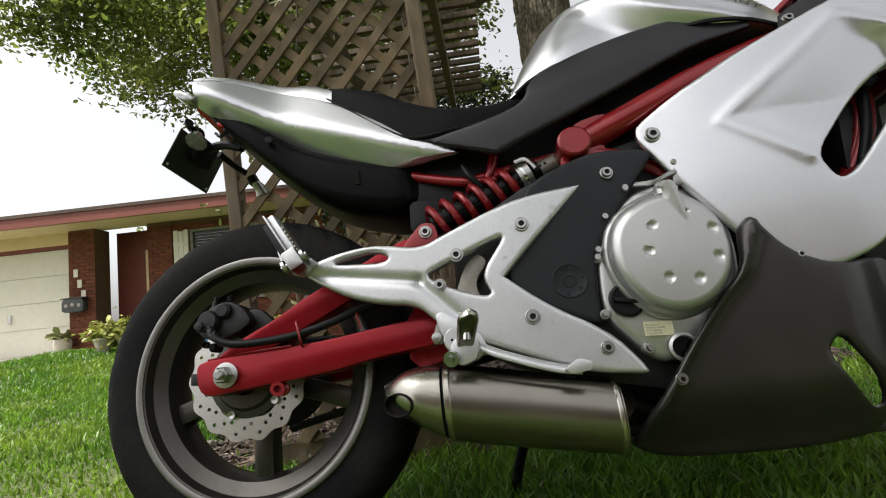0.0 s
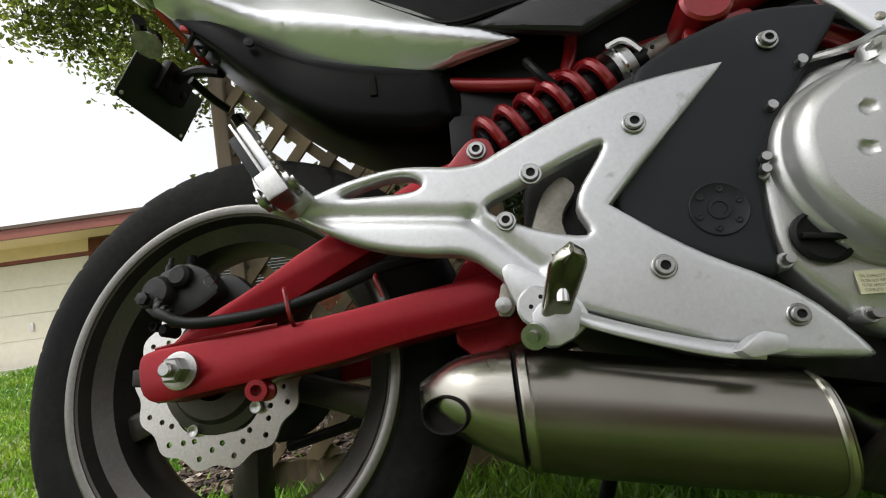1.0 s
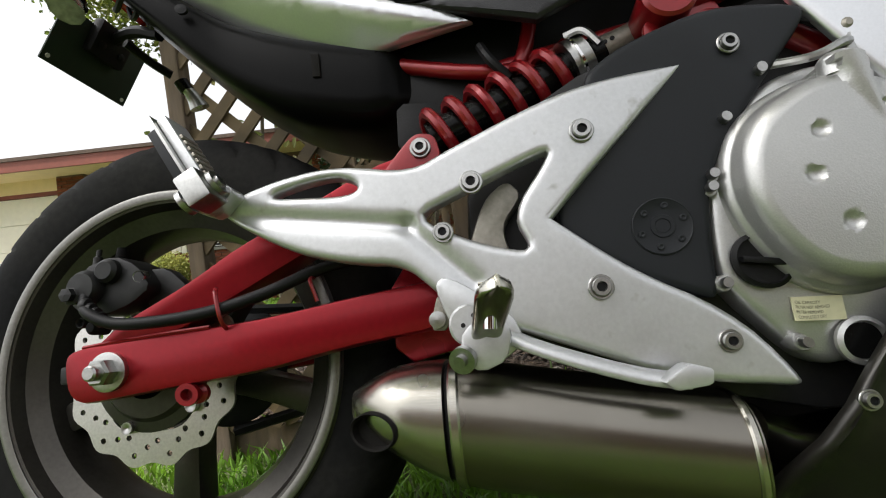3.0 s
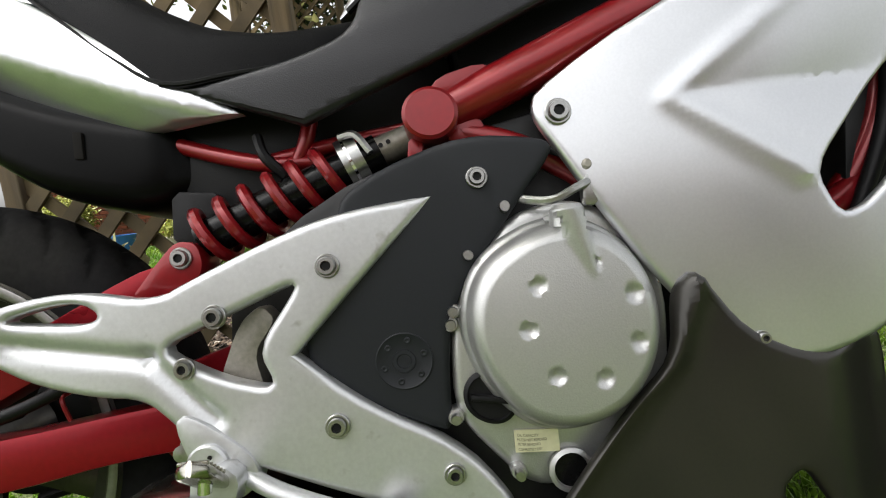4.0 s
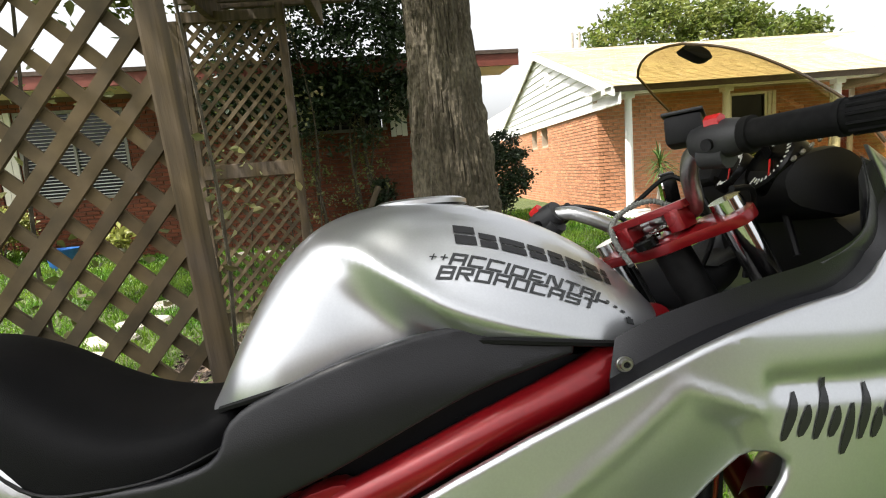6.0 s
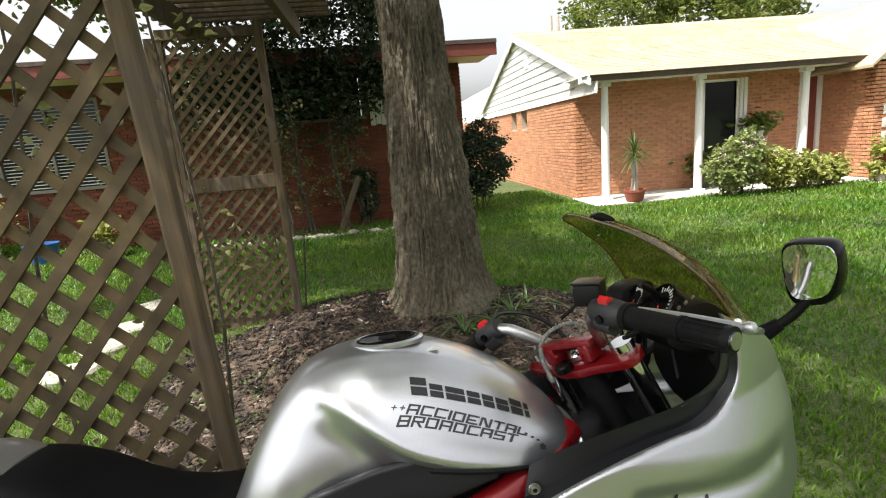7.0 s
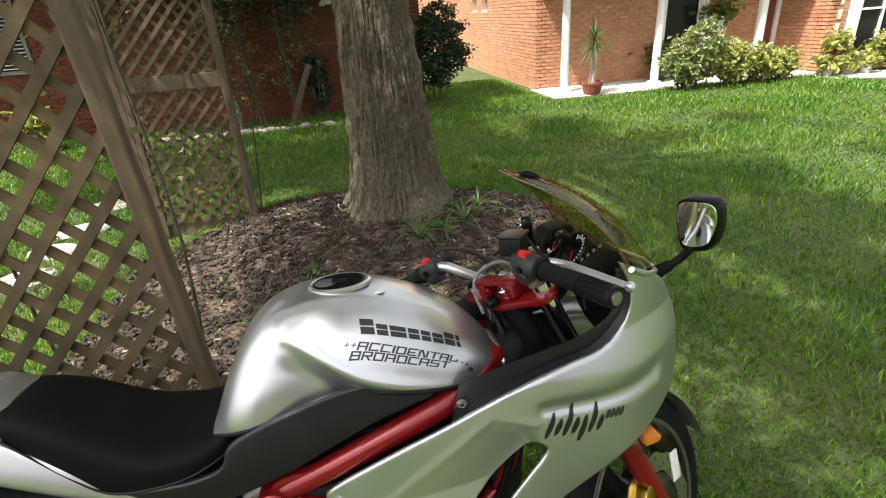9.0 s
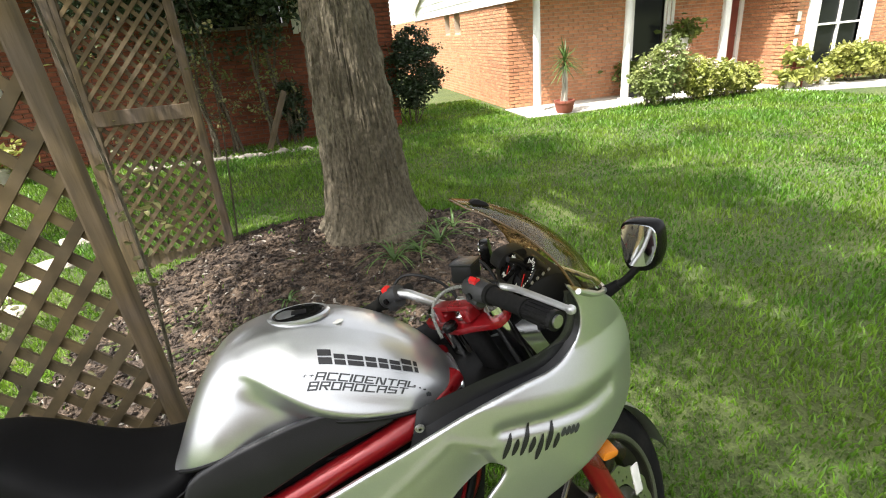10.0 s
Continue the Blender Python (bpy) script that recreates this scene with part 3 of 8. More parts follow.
def build_oak():
    rng = random.Random(11)
    base = Vector((1.14, 2.95, 0.10))
    tree = thing("oak_tree", "large oak with grey furrowed bark and a spreading leafy crown", "tree", base)
    rows = [(-0.15, 0.44), (0.05, 0.38), (0.18, 0.325), (0.42, 0.295), (0.75, 0.275), (1.2, 0.245), (1.8, 0.205), (2.6, 0.19), (3.4, 0.18), (4.2, 0.17)]
    rings = []
    fine = []
    for (z0, r0), (z1, r1) in zip(rows, rows[1:]):
        k = max(2, int((z1 - z0) / 0.035))
        fine += [(z0 + (z1 - z0) * i / k, r0 + (r1 - r0) * i / k) for i in range(k)]
    for z, r in fine:
        ring = []
        for i in range(200):
            a = 2 * math.pi * i / 200
            flare = (0.10 * max(0, 0.5 - z)) * (0.5 + 0.5 * math.sin(a * 5 + 0.7)) * 1.6
            furrow = noise.noise(Vector((math.cos(a) * 7.5, math.sin(a) * 7.5, z * 2.0))) * 0.014 + abs(noise.noise(Vector((math.cos(a) * 11 + 0.3 * noise.noise(Vector((a, z * 5, 0))), math.sin(a) * 11, z * 6.5)))) * 0.038 + 0.006 * noise.noise(Vector((math.cos(a) * 26, math.sin(a) * 26, z * 11)))
            rr = r + flare + furrow
            ring.append((rr * math.cos(a) - 0.035 * z, rr * math.sin(a), z))
        rings.append(ring)
    part("trunk", loft(rings), M["bark"], tree, "grey-brown furrowed oak trunk")
    top = Vector((-0.14, 0, 4.1))
    ends = []
    limbs = []
    for i in range(11):
        a = 2 * math.pi * i / 11 + rng.uniform(-0.2, 0.2)
        reach = rng.uniform(2.4, 4.4)
        start = top + Vector((0, 0, rng.uniform(-1.3, 0)))
        end = start + Vector((max(-4.2, min(1.7, math.cos(a) * reach - 0.9)), max(-4.2, min(1.9, math.sin(a) * reach - 0.7)), rng.uniform(0.1, 2.2)))
        limbs.append(twig(start, end, 0.09, 0.03, 8, 0.07, rng))
        for _ in range(4):
            k = rng.uniform(0.45, 1.0)
            s = start.lerp(end, k)
            e = s + Vector((rng.uniform(-1, 1), rng.uniform(-1, 1), rng.uniform(-0.5, 0.8))) * 1.3
            limbs.append(twig(s, e, 0.025, 0.008, 5, 0.08, rng))
            ends += [e, s.lerp(e, 0.6)]
    part("limbs", merged(*limbs), M["bark"], tree)
    centres = [e for e in ends if e.x < -0.5 or noise.noise(Vector(((e.x + 0.5 * e.z) * 1.9, (e.y + 0.26 * e.z) * 1.9, 7.3))) < -0.3]
    while len(centres) < 520:
        x, y, z = rng.uniform(-7.0, 2.6), rng.uniform(-5.2, 6.0), rng.uniform(2.5, 9.0)
        d = ((x + 2.2) / 4.8) ** 2 + ((y + 1.4) / 3.9) ** 2 + ((z - 5.2) / 3.6) ** 2
        e = ((x + 3.0) / 3.2) ** 2 + ((y - 3.2) / 2.8) ** 2 + ((z - 4.7) / 2.1) ** 2
        # shafts through the crown along the sun's way
        open_spot = noise.noise(Vector(((x + 0.5 * z) * 1.9, (y + 0.26 * z) * 1.9, 7.3))) > (-0.37 if x > -0.5 or x + 0.5 * z < -1.2 else 0.06)
        if x + 0.5 * z < -1.5 and not (e < 0.55 and z < 4.6):
            continue
        if (0.25 < d < 1 or e < 1) and not open_spot and z > 2.9 + 0.12 * math.hypot(x, y) - 0.45 * (x < -1.5 and -1 < y < 1.5):
            centres.append(Vector((x, y, z)))
    # unseen leaves added between the sun and the motorcycle's tail to shade it
    while len(centres) < 556:
        a, b, z = rng.uniform(-1.15, -0.25), rng.uniform(-3.1, -2.45), rng.uniform(4.4, 7.0)
        centres.append(Vector((a - 0.5 * z, b - 0.26 * z, z)))
    # the low bough that reaches out over the lawn
    while len(centres) < 676:
        x, y, z = rng.uniform(-5.6, -2.2), rng.uniform(0.4, 2.8), rng.uniform(2.7, 4.9)
        low = 2.75 + 0.55 * max(0.0, -3.7 - x) + 0.5 * noise.noise(Vector((x * 1.3, y * 1.3, 2.0)))
        if z > low and noise.noise(Vector((x * 1.7, y * 1.7, z * 1.7))) > -0.25:
            centres.append(Vector((x, y, z)))
    v, f = leaf_cloud(centres, 210, 0.17, 0.070, 21)
    mesh_from("crown", v, f, M["leaf"], tree)


build_oak()


# ---------------------------------------------------------------- brickwork
def brick_boxes(length, z0, z1, holes, bw=0.205, bh=0.066, joint=0.012, proud=0.012):
    """Places of bricks on a wall: rows of x0, x1, z0, z1, clear of the openings."""
    out = []
    rows = int((z1 - z0) / bh)
    for j in range(rows):
        za, zb = z0 + j * bh, z0 + (j + 1) * bh - joint
        x = -(j % 2) * bw / 2
        while x < length:
            xa, xb = max(0, x), min(length, x + bw - joint)
            if xb - xa > 0.03:
                clear = True
                for hx0, hx1, hz0, hz1 in holes:
                    if xb > hx0 and xa < hx1 and zb > hz0 and za < hz1:
                        clear = False
                        if xa < hx0 - 0.03:
                            out.append((xa, hx0, za, zb))
                        if xb > hx1 + 0.03:
                            out.append((hx1, xb, za, zb))
                if clear:
                    out.append((xa, xb, za, zb))
            x += bw
    return out


def brick_wall(name, label, m, length, z0, z1, holes, mat_joined, mat_piece, thick=0.2, pick=None, proud=0.012):
    """A wall along local x that faces local -y: mortar with openings, and bricks that stand proud of it."""
    bm = bmesh.new()
    xs = sorted({0, length, *[h[0] for h in holes], *[h[1] for h in holes]})
    zs = sorted({z0, z1, *[h[2] for h in holes], *[h[3] for h in holes]})
    for xa, xb in zip(xs, xs[1:]):
        for za, zb in zip(zs, zs[1:]):
            cx, cz = (xa + xb) / 2, (za + zb) / 2
            if not any(h[0] < cx < h[1] and h[2] < cz < h[3] for h in holes):
                box(xa, xb, 0, thick, za, zb, bm=bm)
    bmesh.ops.remove_doubles(bm, verts=bm.verts, dist=1e-5)
    bmesh.ops.recalc_face_normals(bm, faces=bm.faces)
    wall = setting(name, bm, M["shaded_mortar"] if mat_joined is M["shaded_brick"] else M["mortar"], label, "brick wall")
    wall.matrix_world = m
    verts, faces, shared = [], [], {}
    count = 0
    for xa, xb, za, zb in brick_boxes(length, z0, z1, holes):
        if pick and pick(xa, za) and count < 300:
            count += 1
            w = round(xb - xa, 3)
            if w not in shared:
                b = box(0, w, -proud, 0, 0, zb - za, bevel=0.002)
                me = bpy.data.meshes.new("brick")
                b.to_mesh(me)
                b.free()
                me.materials.append(mat_piece)
                shared[w] = me
            ob = new("brick", shared[w])
            ob.parent = wall
            ob.location = (xa, 0, za)
        else:
            k = len(verts)
            e = 0.003
            verts += [(xa, 0, za), (xb, 0, za), (xb, 0, zb), (xa, 0, zb), (xa + e, -proud, za + e), (xb - e, -proud, za + e), (xb - e, -proud, zb - e), (xa + e, -proud, zb - e)]
            faces += [[k + i for i in f] for f in ((4, 5, 6, 7), (0, 1, 5, 4), (1, 2, 6, 5), (2, 3, 7, 6), (3, 0, 4, 7))]
    if verts:
        tagged(mesh_from("bricks", verts, faces, mat_joined, wall), kind="stuff")
    return wall


def frame_part(name, parent, x0, x1, y0, y1, z0, z1, mat, bevel=0.004, label=""):
    return part(name, box(x0, x1, y0, y1, z0, z1, bevel), mat, parent, label, smooth=False)


def window(name, label, m, w, h, mullions, bars, frame_mat, shutters=0.0):
    """A window in the wall plane y = 0 that faces -y, its lower left corner at the origin of m."""
    win = thing(name, label, "window", kind="structure")
    win.matrix_world = m
    f = 0.05
    for nm, b in (("window_frame", (-f, w + f, -0.02, 0.06, h, h + f)), ("window_sill", (-f - 0.02, w + f + 0.02, -0.05, 0.06, -f, 0)),
                  ("window_frame", (-f, 0, -0.02, 0.06, 0, h)), ("window_frame", (w, w + f, -0.02, 0.06, 0, h))):
        frame_part(nm, win, *b, frame_mat)
    for k in range(1, mullions):
        frame_part("mullion", win, w * k / mullions - 0.02, w * k / mullions + 0.02, -0.01, 0.05, 0, h, frame_mat)
    for k in range(1, bars):
        frame_part("glazing_bar", win, 0, w, -0.008, 0.03, h * k / bars - 0.018, h * k / bars + 0.018, frame_mat)
    for k in range(mullions):
        frame_part("pane", win, w * k / mullions + 0.02, w * (k + 1) / mullions - 0.02, 0.035, 0.041, 0, h, M["pane"], 0)
    for side in (-1, 1) if shutters else ():
        x0 = -f - shutters - 0.02 if side < 0 else w + f + 0.02
        sh = frame_part("shutter", win, x0, x0 + shutters, -0.035, -0.002, -f, h + f, M["white_paint"])
        for k in range(3):
            part("board", box(x0 + shutters * k / 3 + 0.006, x0 + shutters * (k + 1) / 3 - 0.006, -0.045, -0.034, -f, h + f, 0.003), M["white_paint"], sh, smooth=False)
    return win


# ---------------------------------------------------------------- the house across the lawn
HOUSE = pose(4.50, 9.00, 0, 0, 0, 0)


def at_house(x, y, z, rz=0):
    return HOUSE @ pose(x, y, z, 0, 0, rz)


def build_right_house():
    front = brick_wall("wall_porch", "orange-red brick porch wall in the shade of the roof", at_house(0, 0, 0), 5.16, -0.3, 2.16,
                       [(2.62, 3.28, 0.05, 2.0), (4.66, 5.08, 0.0, 2.0)], M["brick_joined"], M["brick"], pick=lambda x, z: x < 1.5 and z > -0.1)
    side = brick_wall("wall_side", "sunlit orange-red brick side wall below white siding", at_house(0, 15.0, 0, -90), 15.0, -0.3, 1.95,
                      [(10.2, 10.75, 1.45, 1.9), (11.2, 11.75, 1.45, 1.9)], M["brick_joined"], M["brick"])
    wing_side = brick_wall("wall_wing_side", "orange-red brick side of the front wing", at_house(5.16, 0, 0, -90), 1.10, -0.3, 2.1, [], M["brick_joined"], M["brick"])
    wing = brick_wall("wall_wing", "orange-red brick front of the gabled wing", at_house(5.16, -1.10, 0), 2.6, -0.3, 2.1,
                      [(0.68, 1.68, 0.30, 1.80)], M["brick_joined"], M["brick"])
    window("window_1", "tall dark porch window with white trim", at_house(2.62, 0, 0.05), 0.66, 1.95, 1, 1, M["white_paint"])
    window("window_2", "white-framed window of four dark panes", at_house(5.84, -1.10, 0.30), 1.0, 1.5, 2, 2, M["white_paint"], 0.2)
    trim = thing("door_1", "dark red-brown front door in a white frame", "door", kind="structure")
    trim.matrix_world = at_house(4.66, 0, 0)
    frame_part("door_leaf", trim, 0.03, 0.37, 0.03, 0.07, 0, 1.97, M["red_trim"])
    for b in ((-0.05, 0.03, -0.02, 0.08, 0, 2.0), (0.37, 0.45, -0.02, 0.08, 0, 2.0), (-0.05, 0.45, -0.02, 0.08, 1.97, 2.06)):
        frame_part("door_frame", trim, *b, M["white_paint"])
    part("door_knob", lathe([(0.0005, -0.05), (0.02, -0.04), (0.02, -0.02), (0.008, 0.03)], (0.33, 0.03, 0.95), "y", 12), M["chrome"], trim)
    # white boards beside the porch window
    for x in (3.34, 3.43):
        tagged(part("trim_board", box(x, x + 0.07, -0.03, 0.0, 0.0, 2.05, 0.003), M["white_paint"], None, smooth=False), "white painted board beside the porch window", "trim", kind="structure").matrix_world = HOUSE
    # porch slab, columns, beam and ceiling
    setting("porch_floor", box(-0.1, 5.16, -1.25, 0, -0.35, 0.015, 0.01), M["concrete"], "pale concrete porch slab at the lawn's edge", "porch").matrix_world = HOUSE
    for i, x in enumerate((0.30, 2.09, 4.18)):
        col = thing("porch_column", "round white porch column on a square base", "column", group="porch columns", kind="structure")
        col.matrix_world = at_house(x, -0.66, 0)
        part("shaft", lathe([(0.075, 0.05), (0.072, 0.6), (0.066, 1.4), (0.06, 2.02), (0.0605, 2.03)], axis="z", steps=20), M["white_paint"], col)
        frame_part("base", col, -0.095, 0.095, -0.095, 0.095, 0.0, 0.06, M["white_paint"], 0.008)
        frame_part("capital", col, -0.085, 0.085, -0.085, 0.085, 2.02, 2.10, M["white_paint"], 0.006)
    setting("porch_beam", box(-0.15, 5.16, -0.74, -0.58, 2.10, 2.20, 0.004), M["white_paint"], "white beam above the porch columns", "beam").matrix_world = HOUSE
    setting("ceiling", box(-0.15, 5.16, -0.95, 0.2, 2.20, 2.22), M["white_paint"], "white painted porch ceiling", "ceiling").matrix_world = HOUSE
    # roof: courses of shingles on a slope, front side
    eave_y, eave_z, ridge_y, ridge_z = -1.0, 2.20, 3.9, 3.80
    slope = math.atan2(ridge_z - eave_z, ridge_y - eave_y)
    run = math.hypot(ridge_z - eave_z, ridge_y - eave_y)
    roof = thing("roof_1", "tan asphalt shingle roof with a low slope", "roof", kind="structure")
    roof.matrix_world = at_house(-0.10, eave_y, eave_z) @ pose(0, 0, 0, math.degrees(slope), 0, 0)
    frame_part("deck", roof, 0, 12.0, 0.02, run, -0.05, 0.0, M["white_paint"], 0)
    frame_part("fascia", roof, 0, 5.3, -0.012, 0.018, -0.10, 0.004, M["dark_shingle"], 0.002)
    verts, faces = [], []
    rng = random.Random(2)
    rows = int(run / 0.13)
    for j in range(rows):
        y0, y1 = j * 0.13 - 0.03, (j + 1) * 0.13 + 0.01
        x = -(j % 3) * 0.1
        while x < 12.0:
            w = 0.30
            lift = rng.uniform(0.0, 0.004)
            xa, xb = max(0, x), min(12.0, x + w - 0.006)
            if xb > xa:
                k = len(verts)
                verts += [(xa, y0, 0.012 + lift), (xb, y0, 0.012 + lift), (xb, y1, 0.006), (xa, y1, 0.006), (xa, y0, 0.002), (xb, y0, 0.002)]
                faces += [(k, k + 1, k + 2, k + 3), (k + 4, k + 5, k + 1, k)]
            x += w
    tagged(mesh_from("shingles", verts, faces, M["shingle"], roof), kind="stuff")
    back = setting("roof_back", box(0, 12.0, 0, run, -0.05, 0.0), M["shingle"], "far slope of the tan roof", "roof")
    back.matrix_world = at_house(-0.10, 2 * ridge_y - eave_y, eave_z) @ pose(0, 0, 0, 180 - math.degrees(slope), 0, 0) @ pose(0, 0, 0.0, 0, 0, 0)
    setting("wall_rear", box(0.0, 0.1, 6.5, 15.0, 1.95, 2.9), M["white_paint"], "white siding along the rear of the side wall", "wall").matrix_world = HOUSE
    for y in (4.8, 3.8):
        win = thing("side_window", "small high side window with a white frame", "window", kind="structure")
        win.matrix_world = at_house(0.06, y, 1.45, -90)
        frame_part("pane", win, -0.53, -0.02, -0.01, 0.0, 0.03, 0.43, M["pane"], 0)
        frame_part("frame", win, -0.56, 0.0, -0.03, -0.012, 0.40, 0.46, M["white_paint"], 0.003)
    # gable end in white lap siding
    gable = thing("gable", "white lap siding in the gable end with a small vent", "gable wall", kind="structure")
    gable.matrix_world = HOUSE
    z = 1.93
    while z < ridge_z - 0.05:
        k = (z + 0.16 - eave_z) / (ridge_z - eave_z)
        y0 = eave_y + max(0.0, k) * (ridge_y - eave_y) + (0.0 if k > 0 else 0.0)
        y1 = 2 * ridge_y - y0
        bm = bmesh.new()
        vs = [bm.verts.new(p) for p in ((-0.02, y0, z), (-0.02, y1, z), (0.008, y1, z + 0.175), (0.008, y0, z + 0.175), (0.03, y0, z), (0.03, y1, z), (0.03, y1, z + 0.175), (0.03, y0, z + 0.175))]
        for f in ((0, 1, 2, 3), (4, 7, 6, 5), (0, 4, 5, 1), (3, 2, 6, 7), (0, 3, 7, 4), (1, 5, 6, 2)):
            bm.faces.new([vs[i] for i in f])
        bmesh.ops.recalc_face_normals(bm, faces=bm.faces)
        part("siding_board", bm, M["white_paint"], gable, smooth=False)
        z += 0.17
    frame_part("vent", gable, -0.035, 0.0, 2.9, 3.2, 2.85, 3.15, M["white_paint"])
    for y, dy in ((eave_y, 1), (2 * ridge_y - eave_y, -1)):
        bm = bmesh.new()
        vs = []
        for x in (-0.12, -0.08):
            for zz in (-0.16, 0.0):
                vs += [bm.verts.new((x, y, eave_z + zz)), bm.verts.new((x, ridge_y, ridge_z + zz))]
        for f in ((0, 1, 3, 2), (4, 6, 7, 5), (0, 4, 5, 1), (2, 3, 7, 6), (0, 2, 6, 4), (1, 5, 7, 3)):
            bm.faces.new([vs[i] for i in f])
        bmesh.ops.recalc_face_normals(bm, faces=bm.faces)
        part("rake_board", bm, M["white_paint"], gable, smooth=False)
    frame_part("side_soffit", gable, -0.05, 0.02, eave_y, 2 * ridge_y - eave_y, 1.905, 1.93, M["white_paint"], 0)
    # gabled wing
    wing_gable = thing("wing_gable", "front gable in white lap siding over the wing window", "gable wall", kind="structure")
    wing_gable.matrix_world = at_house(5.16, -1.10, 2.1)
    n = 9
    for k in range(n):
        z0, z1 = k * 0.125, (k + 1) * 0.125
        a = -0.16 + k / n * 1.42
        b = 2.68 - k / n * 1.42
        part("siding_board", prism([(a, z0), (b, z0), (b - 1.42 / n, z1 + 0.01), (a + 1.42 / n, z1 + 0.01)], -0.035, 0.0, 0), M["white_paint"], wing_gable, smooth=False)
    wroof = thing("roof_2", "tan shingle roof of the front wing", "roof", kind="structure")
    wroof.matrix_world = at_house(5.16, -1.10, 2.1)
    for side in (-1, 1):
        bm = bmesh.new()
        xa = -0.34 if side < 0 else 2.86
        vs = [bm.verts.new(p) for p in ((xa, -0.25, -0.14), (1.26, -0.25, 1.16), (1.26, 4.6, 1.16), (xa, 4.6, -0.14), (xa, -0.25, -0.09), (1.26, -0.25, 1.22), (1.26, 4.6, 1.22), (xa, 4.6, -0.09))]
        for f in ((0, 1, 2, 3), (4, 7, 6, 5), (0, 4, 5, 1), (3, 2, 6, 7), (0, 3, 7, 4), (1, 5, 6, 2)):
            bm.faces.new([vs[i] for i in f])
        bmesh.ops.recalc_face_normals(bm, faces=bm.faces)
        part("slope", bm, M["shingle"], wroof, smooth=False)
    # concrete walk
    bm = bmesh.new()
    line = [(4.7, -1.5, 0.9), (5.6, -1.85, 0.9), (7.2, -2.5, 1.0), (9.6, -3.6, 1.2), (15.0, -6.2, 1.5)]
    prev = None
    for x, y, w in line:
        cur = [bm.verts.new((x, y - w / 2, 0.02)), bm.verts.new((x, y + w / 2, 0.02))]
        if prev:
            bm.faces.new((prev[0], cur[0], cur[1], prev[1]))
        prev = cur
    ret = bmesh.ops.extrude_face_region(bm, geom=bm.faces[:])
    bmesh.ops.translate(bm, verts=[g for g in ret["geom"] if isinstance(g, bmesh.types.BMVert)], vec=(0, 0, -0.12))
    bmesh.ops.recalc_face_normals(bm, faces=bm.faces)
    setting("pavement", bm, M["concrete"], "pale concrete walk leading to the porch", "path").matrix_world = HOUSE


build_right_house()


# ---------------------------------------------------------------- the long brick house behind the trellis
LEFT = pose(-7.35, 7.90, 0.13, 0, 0, 4)


def at_left(x, y, z, rz=0):
    return LEFT @ pose(x, y, z, 0, 0, rz)


def moved_box(x0, x1, y0, y1, z0, z1, at, tilt):
    bm = box(x0, x1, y0, y1, z0, z1)
    bmesh.ops.transform(bm, matrix=Matrix.Translation(at) @ pose(0, 0, 0, tilt, 0, 0), verts=bm.verts)
    return bm


